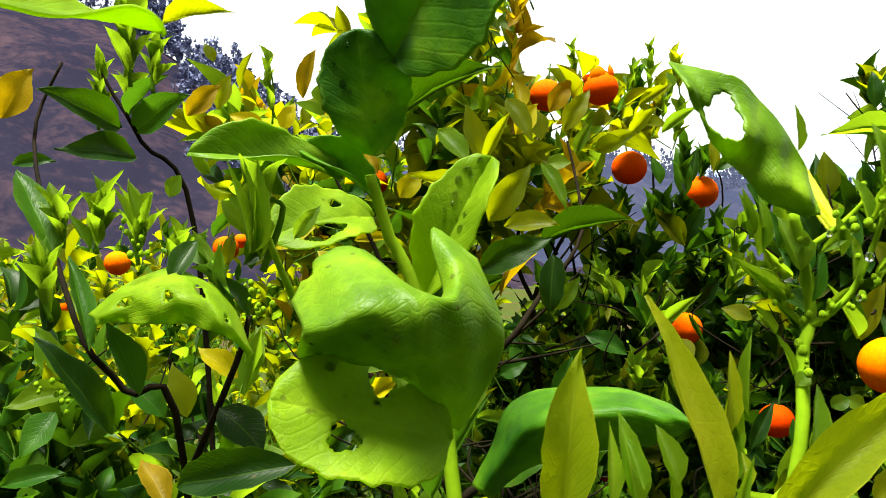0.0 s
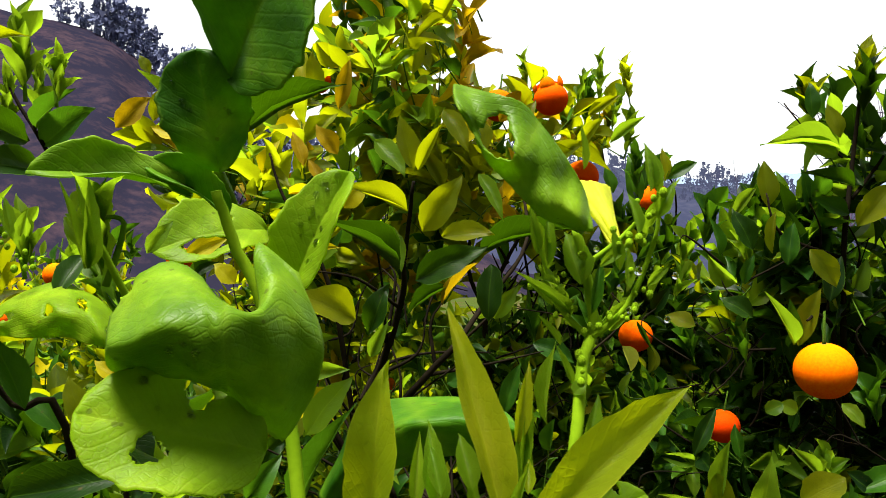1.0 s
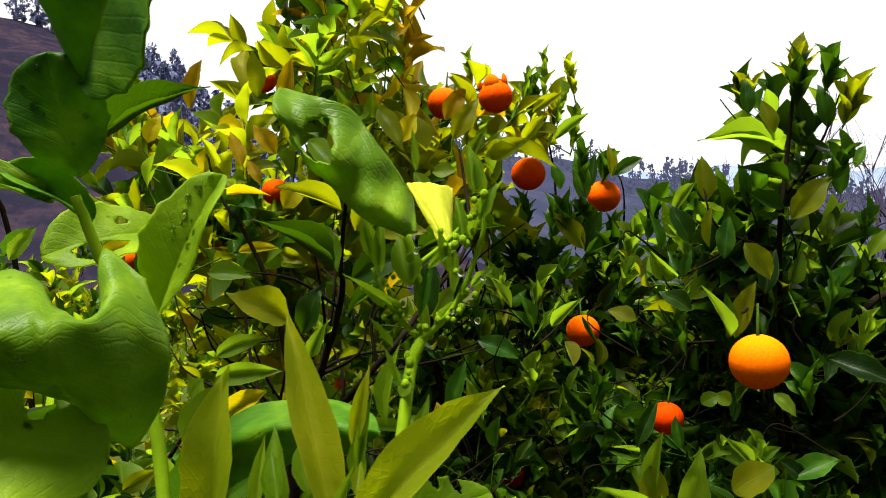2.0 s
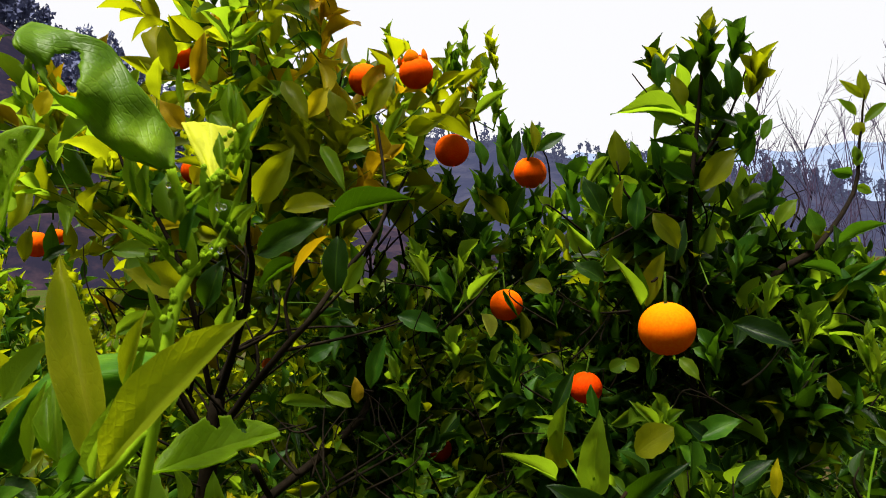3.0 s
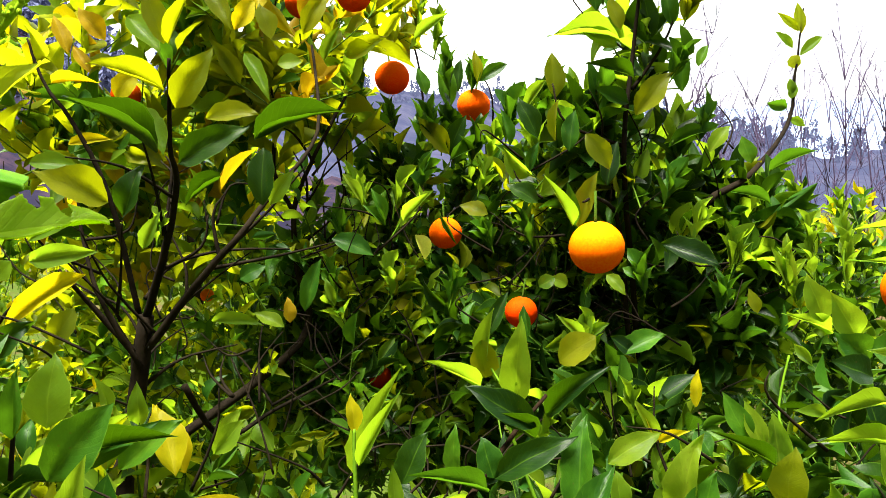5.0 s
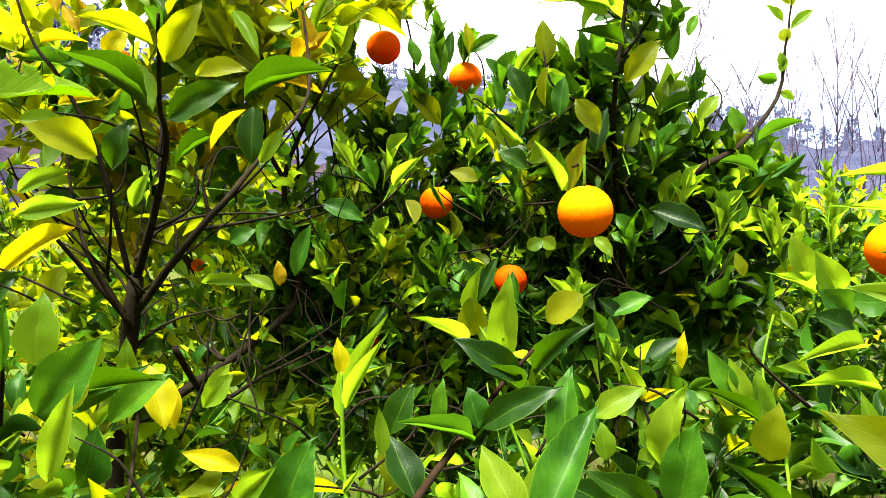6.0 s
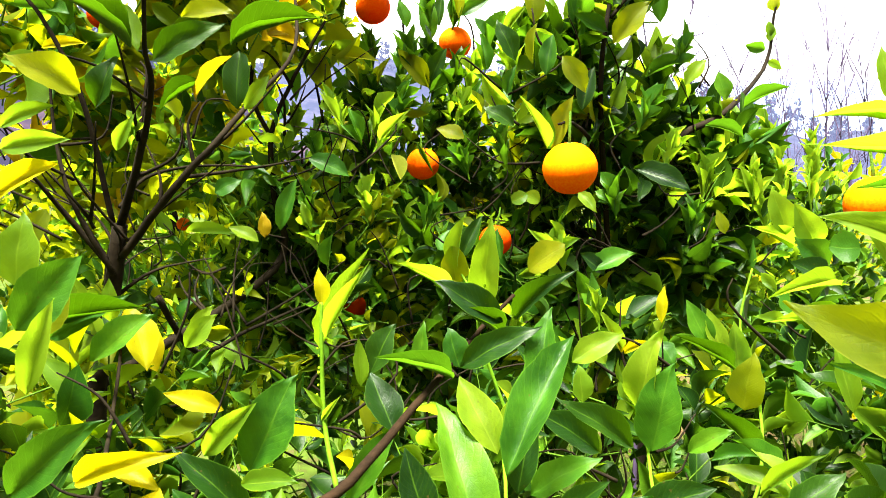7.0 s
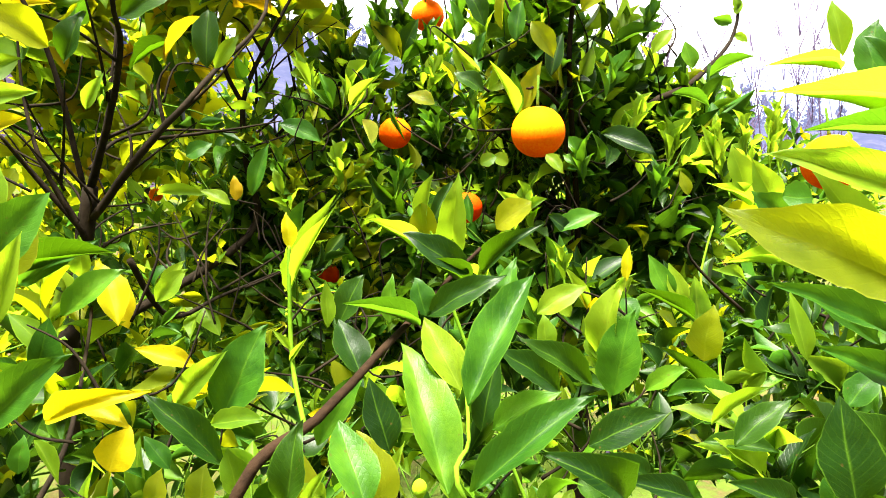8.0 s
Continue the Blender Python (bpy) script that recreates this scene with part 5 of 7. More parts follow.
leaf(front_right, (0.629, 0.698, 1.177), (0.630, 0.687, 1.241), 0.039, (-0.74, -0.67, -0.11), "olive", "flat")
leaf(front_right, (0.597, 0.711, 1.240), (0.574, 0.721, 1.292), 0.025, (-0.18, -0.98, 0.11), "green", "flat")
leaf(front_right, (0.609, 0.708, 1.234), (0.595, 0.716, 1.283), 0.022, (-0.21, -0.97, 0.10), "lime", "flat")
leaf(front_right, (0.612, 0.689, 1.223), (0.547, 0.689, 1.263), 0.016, (0.21, -0.92, 0.33), "dark", "keel")
leaf(front_right, (0.438, 0.690, 1.237), (0.489, 0.683, 1.268), 0.027, (-0.41, -0.77, 0.48), "lime", "flat")
leaf(front_right, (0.487, 0.723, 1.226), (0.467, 0.730, 1.250), 0.017, (0.02, -0.96, 0.28), "lime", "flat")
leaf(front_right, (0.317, 0.644, 1.247), (0.307, 0.650, 1.283), 0.025, (0.05, -0.98, 0.17), "green", "flat")
leaf(front_right, (0.317, 0.644, 1.247), (0.384, 0.617, 1.290), 0.028, (-0.56, -0.72, 0.41), "dark", "flat")
leaf(front_right, (0.309, 0.627, 1.242), (0.240, 0.605, 1.271), 0.016, (0.46, -0.70, 0.55), "green", "keel")
leaf(front_right, (0.364, 0.674, 1.281), (0.299, 0.674, 1.323), 0.030, (0.18, -0.94, 0.27), "dark", "flat")
leaf(front_right, (0.223, 0.548, 1.259), (0.222, 0.552, 1.296), 0.012, (0.16, -0.98, 0.12), "lime", "flat")
leaf(front_right, (0.253, 0.595, 1.207), (0.236, 0.623, 1.253), 0.031, (0.09, -0.84, 0.54), "dark", "flat")
leaf(front_right, (0.215, 0.597, 1.148), (0.257, 0.595, 1.214), 0.025, (-0.46, -0.84, 0.28), "green", "flat")
leaf(front_right, (0.256, 0.436, 1.200), (0.244, 0.443, 1.248), 0.024, (0.10, -0.98, 0.18), "dark", "flat")
leaf(front_right, (0.248, 0.375, 1.200), (0.256, 0.377, 1.229), 0.007, (-0.45, -0.88, 0.17), "lime", "keel")
leaf(front_right, (0.231, 0.332, 1.211), (0.219, 0.362, 1.250), 0.025, (0.06, -0.78, 0.62), "green", "flat")
leaf(front_right, (0.242, 0.352, 1.198), (0.229, 0.360, 1.243), 0.025, (0.22, -0.95, 0.22), "olive", "flat")
leaf(front_right, (0.191, 0.296, 1.230), (0.198, 0.299, 1.270), 0.016, (-0.25, -0.96, 0.11), "dark", "wavy")
leaf(front_right, (0.200, 0.316, 1.220), (0.211, 0.316, 1.242), 0.006, (-0.47, -0.85, 0.23), "lime", "keel")
leaf(front_right, (0.705, 0.631, 1.191), (0.690, 0.642, 1.261), 0.022, (-0.33, -0.94, 0.07), "lime", "flat")
leaf(front_right, (0.472, 0.284, 1.213), (0.465, 0.291, 1.269), 0.033, (-0.43, -0.90, 0.06), "dark", "flat")
leaf(front_right, (0.510, 0.301, 1.227), (0.484, 0.310, 1.257), 0.026, (-0.12, -0.98, 0.17), "dark", "flat")
leaf(front_right, (0.476, 0.305, 1.201), (0.477, 0.307, 1.224), 0.017, (-0.41, -0.91, 0.11), "green", "flat")
leaf(front_right, (0.483, 0.339, 1.187), (0.431, 0.327, 1.213), 0.019, (0.39, -0.82, 0.43), "dark", "flat")
leaf(front_right, (0.422, 0.351, 1.193), (0.371, 0.340, 1.214), 0.016, (0.39, -0.74, 0.55), "dark", "flat")
leaf(front_right, (0.422, 0.400, 1.184), (0.380, 0.391, 1.208), 0.017, (0.40, -0.82, 0.41), "dark", "flat")
leaf(front_right, (0.486, 0.386, 1.173), (0.454, 0.375, 1.199), 0.010, (0.41, -0.90, 0.14), "dark", "keel")
leaf(front_right, (0.340, 0.438, 1.194), (0.366, 0.416, 1.230), 0.018, (-0.80, -0.52, 0.29), "dark", "flat")
leaf(front_right, (0.469, 0.512, 1.208), (0.494, 0.490, 1.231), 0.017, (-0.78, -0.46, 0.42), "green", "flat")
leaf(front_right, (0.434, 0.644, 1.210), (0.430, 0.648, 1.245), 0.020, (-0.05, -0.99, 0.13), "lime", "flat")
leaf(side_spray, (0.453, 0.232, 1.331), (0.370, 0.252, 1.368), 0.033, (-0.15, -0.97, 0.21), "olive", "flat")
leaf(side_spray, (0.675, 0.473, 1.420), (0.541, 0.483, 1.445), 0.020, (-0.02, -0.95, 0.30), "lime", "keel")
leaf(side_spray, (0.611, 0.401, 1.366), (0.498, 0.407, 1.394), 0.028, (-0.01, -0.99, 0.17), "lime", "flat")
leaf(side_spray, (0.626, 0.507, 1.462), (0.558, 0.502, 1.465), 0.009, (0.09, -0.91, 0.40), "lime", "keel")
leaf(side_spray, (0.641, 0.526, 1.475), (0.633, 0.532, 1.523), 0.018, (-0.47, -0.88, 0.05), "lime", "flat")
leaf(side_spray, (0.648, 0.502, 1.452), (0.655, 0.506, 1.504), 0.028, (-0.77, -0.62, 0.16), "green", "flat")
leaf(side_spray, (0.667, 0.477, 1.443), (0.629, 0.490, 1.486), 0.025, (-0.33, -0.94, -0.03), "green", "flat")
leaf(side_spray, (0.562, 0.339, 1.253), (0.488, 0.336, 1.284), 0.022, (0.14, -0.97, 0.21), "green", "flat")
leaf(side_spray, (0.532, 0.327, 1.288), (0.448, 0.324, 1.324), 0.021, (0.18, -0.92, 0.34), "green", "flat")
leaf(side_spray, (0.643, 0.438, 1.403), (0.554, 0.448, 1.414), 0.019, (-0.04, -0.89, 0.46), "green", "keel")
leaf(side_spray, (0.602, 0.421, 1.260), (0.548, 0.437, 1.301), 0.019, (-0.08, -0.96, 0.26), "green", "flat")
leaf(side_spray, (0.654, 0.570, 1.358), (0.627, 0.575, 1.358), 0.028, (-0.19, -0.94, 0.29), "green", "round")
leaf(side_spray, (0.572, 0.486, 1.339), (0.510, 0.478, 1.334), 0.014, (0.03, -0.72, 0.70), "lime", "keel")
leaf(side_spray, (0.580, 0.481, 1.309), (0.517, 0.494, 1.313), 0.011, (-0.12, -0.75, 0.65), "lime", "keel")
leaf(side_spray, (0.640, 0.470, 1.323), (0.590, 0.487, 1.383), 0.025, (-0.24, -0.97, 0.06), "lime", "flat")
leaf(side_spray, (0.544, 0.381, 1.231), (0.565, 0.379, 1.256), 0.020, (-0.65, -0.56, 0.52), "green", "flat")
leaf(front_left, (0.021, 0.841, 1.205), (-0.011, 0.847, 1.282), 0.036, (0.39, -0.89, 0.23), "yellow", "flat")
leaf(front_left, (0.095, 0.797, 1.172), (0.034, 0.794, 1.195), 0.024, (0.21, -0.86, 0.46), "yellow", "flat")
leaf(front_left, (0.018, 0.543, 1.200), (0.090, 0.521, 1.227), 0.020, (-0.39, -0.86, 0.34), "yellow", "droop")
leaf(front_left, (0.045, 0.549, 1.210), (0.082, 0.530, 1.196), 0.017, (-0.09, -0.71, 0.70), "yellow", "flat")
leaf(front_left, (0.065, 0.530, 1.163), (0.080, 0.530, 1.197), 0.029, (-0.14, -0.99, 0.08), "yellow", "flat")
leaf(front_left, (0.089, 0.682, 1.164), (0.137, 0.659, 1.218), 0.023, (-0.45, -0.89, 0.03), "lime", "flat")
leaf(front_left, (0.130, 0.672, 1.152), (0.174, 0.672, 1.240), 0.047, (-0.24, -0.96, 0.13), "green", "flat")
leaf(front_left, (0.138, 0.611, 1.131), (0.075, 0.611, 1.201), 0.028, (0.40, -0.84, 0.37), "dark", "flat")
leaf(front_left, (0.133, 0.558, 1.186), (0.176, 0.531, 1.195), 0.018, (-0.51, -0.58, 0.63), "lime", "flat")
leaf(front_left, (0.153, 0.548, 1.130), (0.147, 0.553, 1.168), 0.024, (0.36, -0.92, 0.18), "lime", "flat")
leaf(front_left, (0.062, 0.767, 1.246), (0.094, 0.764, 1.280), 0.022, (-0.23, -0.97, 0.13), "lime", "flat")
leaf(front_left, (-0.011, 0.510, 1.206), (0.054, 0.483, 1.261), 0.031, (-0.44, -0.89, 0.08), "green", "flat")
leaf(front_left, (0.002, 0.499, 1.317), (0.044, 0.496, 1.365), 0.033, (-0.09, -1.00, 0.00), "green", "flat")
leaf(front_left, (-0.013, 0.619, 1.298), (0.061, 0.587, 1.319), 0.016, (-0.46, -0.73, 0.51), "dark", "keel")
leaf(front_left, (-0.021, 0.629, 1.286), (0.047, 0.600, 1.326), 0.021, (-0.43, -0.90, 0.08), "green", "flat")
leaf(front_left, (0.016, 0.473, 1.282), (0.035, 0.466, 1.342), 0.017, (-0.06, -0.99, -0.10), "lime", "flat")
leaf(front_left, (-0.101, 0.767, 1.441), (-0.031, 0.736, 1.450), 0.022, (-0.42, -0.90, 0.14), "lime", "flat")
leaf(front_left, (0.001, 0.583, 1.172), (0.021, 0.575, 1.137), 0.012, (0.52, -0.71, 0.48), "lime", "lance")
leaf(front_left, (0.005, 0.532, 1.165), (0.009, 0.534, 1.193), 0.015, (0.01, -1.00, 0.07), "green", "flat")
leaf(front_left, (0.087, 0.658, 1.113), (0.065, 0.666, 1.143), 0.019, (0.35, -0.81, 0.46), "green", "flat")
leaf(front_left, (0.123, 0.553, 1.121), (0.130, 0.555, 1.155), 0.024, (-0.21, -0.97, 0.11), "olive", "flat")
leaf(front_left, (0.089, 0.560, 1.120), (0.096, 0.562, 1.151), 0.018, (-0.17, -0.98, 0.10), "olive", "flat")
leaf(front_left, (-0.011, 0.540, 1.340), (-0.005, 0.541, 1.391), 0.030, (0.09, -1.00, 0.00), "lime", "flat")
leaf(front_left, (-0.009, 0.568, 1.300), (0.021, 0.555, 1.350), 0.033, (-0.24, -0.97, -0.10), "olive", "flat")
leaf(front_left, (0.020, 0.796, 1.218), (-0.005, 0.837, 1.286), 0.035, (0.30, -0.76, 0.57), "yellow", "flat")
leaf(front_left, (-0.033, 0.787, 1.231), (0.031, 0.779, 1.280), 0.033, (-0.39, -0.85, 0.36), "green", "flat")
leaf(front_left, (0.062, 0.790, 1.247), (0.088, 0.788, 1.286), 0.018, (-0.29, -0.95, 0.12), "lime", "flat")
leaf(front_left, (-0.014, 0.492, 1.347), (-0.006, 0.482, 1.392), 0.013, (0.04, -0.97, -0.22), "green", "flat")
leaf(front_right, (0.195, 0.560, 1.319), (0.193, 0.563, 1.348), 0.012, (0.17, -0.98, 0.13), "yellow", "flat")
leaf(front_right, (0.197, 0.557, 1.295), (0.229, 0.547, 1.355), 0.011, (-0.42, -0.90, 0.07), "lime", "lance")
leaf(front_right, (0.194, 0.552, 1.242), (0.180, 0.556, 1.259), 0.006, (0.20, -0.90, 0.39), "lime", "lance")
leaf(front_right, (0.194, 0.551, 1.233), (0.208, 0.550, 1.253), 0.005, (-0.34, -0.92, 0.20), "lime", "lance")
leaf(front_right, (0.194, 0.585, 1.280), (0.230, 0.583, 1.362), 0.014, (-0.48, -0.86, 0.18), "lime", "lance")
leaf(front_right, (0.238, 0.675, 1.236), (0.263, 0.672, 1.284), 0.028, (-0.46, -0.86, 0.21), "dark", "flat")
leaf(front_right, (0.292, 0.711, 1.227), (0.293, 0.712, 1.278), 0.018, (-0.50, -0.87, 0.03), "green", "flat")
leaf(front_left, (-0.203, 0.487, 1.622), (-0.223, 0.429, 1.634), 0.021, (0.95, -0.32, 0.04), "dark", "flat")
leaf(front_left, (-0.193, 0.488, 1.604), (-0.219, 0.440, 1.603), 0.020, (0.81, -0.46, 0.37), "dark", "flat")
leaf(front_left, (-0.196, 0.487, 1.620), (-0.155, 0.469, 1.640), 0.021, (-0.30, -0.93, -0.22), "green", "flat")
leaf(front_left, (-0.200, 0.487, 1.630), (-0.172, 0.478, 1.655), 0.011, (-0.21, -0.97, -0.11), "green", "keel")
leaf(front_left, (-0.216, 0.486, 1.649), (-0.219, 0.485, 1.671), 0.005, (0.64, -0.76, 0.04), "lime", "lance")
leaf(front_left, (-0.208, 0.505, 1.661), (-0.211, 0.504, 1.685), 0.006, (0.62, -0.79, 0.05), "lime", "lance")
leaf(front_left, (-0.204, 0.505, 1.673), (-0.196, 0.505, 1.687), 0.005, (0.19, -0.97, -0.11), "lime", "lance")
leaf(front_left, (-0.165, 0.470, 1.577), (-0.158, 0.470, 1.591), 0.011, (0.03, -1.00, -0.02), "lime", "flat")
leaf(front_left, (-0.203, 0.414, 1.539), (-0.236, 0.430, 1.591), 0.021, (0.53, -0.65, 0.54), "green", "flat")
leaf(front_left, (-0.284, 0.503, 1.600), (-0.255, 0.504, 1.603), 0.011, (0.01, -0.94, 0.34), "green", "flat")
leaf(front_left, (-0.243, 0.698, 1.672), (-0.211, 0.698, 1.701), 0.021, (0.09, -0.99, -0.08), "amber", "flat")
leaf(front_left, (-0.248, 0.797, 1.698), (-0.234, 0.796, 1.736), 0.018, (0.10, -0.99, -0.05), "olive", "flat")
leaf(front_left, (-0.252, 0.795, 1.748), (-0.264, 0.794, 1.768), 0.012, (0.37, -0.91, 0.18), "olive", "flat")
leaf(front_left, (-0.225, 0.797, 1.719), (-0.212, 0.796, 1.763), 0.009, (-0.00, -1.00, -0.01), "olive", "keel")
leaf(front_left, (-0.144, 0.606, 1.645), (-0.174, 0.604, 1.656), 0.014, (0.13, -0.96, 0.24), "yellow", "flat")
leaf(front_left, (-0.180, 0.800, 1.678), (-0.168, 0.799, 1.708), 0.019, (-0.06, -1.00, 0.01), "yellow", "flat")
leaf(front_left, (-0.292, 0.502, 1.630), (-0.271, 0.502, 1.664), 0.024, (0.25, -0.95, -0.16), "amber", "flat")
leaf(front_left, (-0.183, 0.374, 1.535), (-0.177, 0.374, 1.546), 0.004, (0.18, -0.98, -0.10), "lime", "lance")
leaf(front_left, (-0.184, 0.374, 1.521), (-0.180, 0.374, 1.543), 0.006, (0.23, -0.97, -0.06), "yellow", "lance")
leaf(front_left, (-0.159, 0.367, 1.495), (-0.178, 0.382, 1.542), 0.011, (0.63, -0.64, 0.45), "green", "flat")
leaf(front_left, (-0.122, 0.368, 1.528), (-0.115, 0.384, 1.550), 0.012, (0.13, -0.82, 0.56), "dark", "flat")
leaf(front_left, (-0.124, 0.334, 1.555), (-0.128, 0.334, 1.572), 0.005, (0.61, -0.79, 0.09), "lime", "lance")
leaf(front_left, (-0.121, 0.335, 1.554), (-0.117, 0.334, 1.568), 0.004, (0.14, -0.99, -0.05), "lime", "lance")
leaf(front_left, (-0.133, 0.351, 1.553), (-0.142, 0.350, 1.571), 0.004, (0.53, -0.81, 0.24), "lime", "lance")
leaf(front_left, (-0.165, 0.382, 1.549), (-0.161, 0.382, 1.578), 0.005, (0.20, -0.98, -0.05), "lime", "lance")
leaf(front_left, (-0.168, 0.382, 1.543), (-0.180, 0.381, 1.562), 0.006, (0.60, -0.73, 0.32), "lime", "lance")
leaf(front_left, (-0.119, 0.417, 1.551), (-0.103, 0.417, 1.567), 0.007, (-0.12, -0.98, 0.14), "green", "keel")
leaf(front_left, (-0.140, 0.353, 1.459), (-0.167, 0.334, 1.506), 0.015, (0.79, -0.56, 0.24), "dark", "flat")
leaf(front_left, (-0.135, 0.369, 1.474), (-0.151, 0.367, 1.511), 0.014, (0.66, -0.71, 0.27), "green", "flat")
leaf(front_left, (-0.131, 0.419, 1.454), (-0.139, 0.418, 1.484), 0.014, (0.59, -0.79, 0.13), "olive", "flat")
leaf(front_left, (-0.143, 0.418, 1.454), (-0.162, 0.417, 1.474), 0.015, (0.54, -0.72, 0.43), "green", "round")
leaf(front_left, (-0.103, 0.387, 1.466), (-0.078, 0.380, 1.446), 0.022, (0.33, -0.69, 0.65), "dark", "flat")
leaf(front_left, (-0.166, 0.351, 1.469), (-0.173, 0.335, 1.452), 0.014, (0.31, -0.75, 0.59), "green", "flat")
leaf(front_left, (-0.108, 0.338, 1.431), (-0.127, 0.353, 1.450), 0.012, (0.25, -0.61, 0.75), "amber", "flat")
leaf(front_left, (-0.181, 0.335, 1.440), (-0.152, 0.336, 1.446), 0.010, (-0.10, -0.83, 0.54), "green", "flat")
leaf(front_left, (-0.104, 0.419, 1.476), (-0.126, 0.418, 1.493), 0.013, (0.41, -0.80, 0.44), "yellow", "flat")
leaf(front_left, (-0.171, 0.376, 1.475), (-0.196, 0.359, 1.469), 0.013, (0.38, -0.74, 0.56), "lime", "flat")
leaf(front_left, (-0.206, 0.374, 1.477), (-0.196, 0.374, 1.488), 0.008, (-0.01, -1.00, 0.02), "green", "flat")
leaf(front_left, (-0.089, 0.386, 1.511), (-0.107, 0.385, 1.533), 0.010, (0.53, -0.76, 0.37), "dark", "keel")
leaf(front_left, (-0.112, 0.511, 1.548), (-0.083, 0.512, 1.563), 0.014, (-0.08, -0.98, 0.19), "yellow", "flat")
leaf(front_left, (-0.051, 0.420, 1.534), (-0.063, 0.419, 1.545), 0.011, (0.32, -0.89, 0.32), "yellow", "flat")
leaf(near_tree, (0.092, 0.213, 1.500), (0.095, 0.220, 1.523), 0.003, (-0.54, -0.77, 0.34), "lime", "lance")
leaf(near_tree, (0.085, 0.204, 1.488), (0.088, 0.212, 1.510), 0.003, (-0.05, -0.94, 0.34), "lime", "lance")
leaf(near_tree, (0.064, 0.212, 1.476), (0.060, 0.220, 1.500), 0.007, (0.05, -0.95, 0.31), "lime", "lance")
leaf(near_tree, (0.057, 0.212, 1.476), (0.058, 0.220, 1.497), 0.004, (0.09, -0.94, 0.34), "lime", "lance")
leaf(near_tree, (0.073, 0.213, 1.476), (0.071, 0.212, 1.495), 0.003, (0.03, -1.00, -0.03), "lime", "lance")
leaf(near_tree, (0.044, 0.214, 1.468), (0.049, 0.212, 1.517), 0.014, (-0.14, -0.99, -0.02), "citron", "flat")
leaf(near_tree, (0.081, 0.194, 1.475), (0.066, 0.208, 1.533), 0.011, (0.20, -0.94, 0.28), "citron", "flat")
leaf(near_tree, (0.085, 0.181, 1.481), (0.119, 0.176, 1.517), 0.012, (-0.44, -0.84, 0.31), "citron", "flat")
leaf(near_tree, (0.081, 0.190, 1.477), (0.085, 0.189, 1.496), 0.003, (-0.40, -0.92, 0.05), "lime", "lance")
leaf(near_tree, (0.117, 0.195, 1.560), (0.114, 0.195, 1.572), 0.003, (-0.01, -1.00, -0.04), "lime", "lance")
leaf(near_tree, (0.114, 0.196, 1.549), (0.121, 0.191, 1.564), 0.003, (-0.58, -0.82, 0.00), "lime", "lance")
leaf(near_tree, (0.100, 0.203, 1.567), (0.099, 0.202, 1.579), 0.002, (0.09, -1.00, -0.03), "lime", "lance")
leaf(near_tree, (0.091, 0.204, 1.541), (0.086, 0.203, 1.557), 0.004, (0.14, -0.99, -0.00), "lime", "lance")
leaf(near_tree, (0.097, 0.204, 1.529), (0.082, 0.195, 1.541), 0.002, (0.54, -0.84, 0.04), "lime", "lance")
leaf(near_tree, (0.096, 0.193, 1.511), (0.099, 0.193, 1.514), 0.004, (-0.46, -0.84, 0.28), "lime", "flat")
leaf(near_tree, (-0.007, 0.267, 1.587), (0.029, 0.266, 1.607), 0.010, (-0.16, -0.95, 0.27), "dark", "keel")
leaf(near_tree, (0.012, 0.295, 1.479), (0.029, 0.295, 1.502), 0.012, (-0.27, -0.95, 0.17), "lime", "flat")
leaf(near_tree, (0.005, 0.321, 1.444), (0.027, 0.312, 1.489), 0.010, (-0.41, -0.91, 0.00), "green", "keel")
leaf(near_tree, (-0.048, 0.243, 1.540), (-0.052, 0.234, 1.568), 0.004, (0.68, -0.72, -0.14), "lime", "lance")
leaf(near_tree, (-0.047, 0.243, 1.540), (-0.047, 0.234, 1.568), 0.003, (0.67, -0.71, -0.23), "lime", "lance")
leaf(near_tree, (-0.047, 0.243, 1.540), (-0.043, 0.234, 1.568), 0.006, (0.59, -0.74, -0.33), "lime", "lance")
leaf(near_tree, (-0.042, 0.276, 1.546), (-0.033, 0.276, 1.558), 0.006, (0.04, -1.00, -0.06), "lime", "flat")
leaf(near_tree, (0.029, 0.293, 1.458), (0.055, 0.294, 1.477), 0.014, (-0.31, -0.83, 0.46), "green", "flat")
leaf(near_tree, (-0.030, 0.233, 1.479), (-0.066, 0.232, 1.472), 0.013, (-0.05, -0.89, 0.45), "dark", "round")
leaf(near_tree, (-0.054, 0.188, 1.593), (-0.037, 0.189, 1.597), 0.005, (-0.00, -0.99, 0.14), "olive", "keel")
leaf(right_tree, (1.058, 1.324, 1.800), (1.052, 1.327, 1.859), 0.021, (-0.42, -0.91, -0.00), "citron", "flat")
leaf(right_tree, (1.053, 1.325, 1.804), (1.015, 1.332, 1.841), 0.018, (-0.23, -0.97, -0.05), "citron", "flat")
leaf(right_tree, (1.055, 1.324, 1.760), (1.100, 1.318, 1.797), 0.020, (-0.43, -0.82, 0.38), "lime", "flat")
leaf(right_tree, (1.042, 1.326, 1.773), (1.010, 1.332, 1.806), 0.017, (-0.10, -0.99, 0.08), "lime", "flat")
leaf(right_tree, (1.048, 1.324, 1.735), (1.040, 1.326, 1.760), 0.025, (-0.42, -0.91, -0.06), "citron", "round")
leaf(right_tree, (1.039, 1.324, 1.689), (1.035, 1.325, 1.718), 0.018, (-0.25, -0.97, 0.02), "lime", "flat")
leaf(right_tree, (1.037, 1.324, 1.679), (1.048, 1.323, 1.705), 0.018, (-0.70, -0.66, 0.27), "lime", "flat")
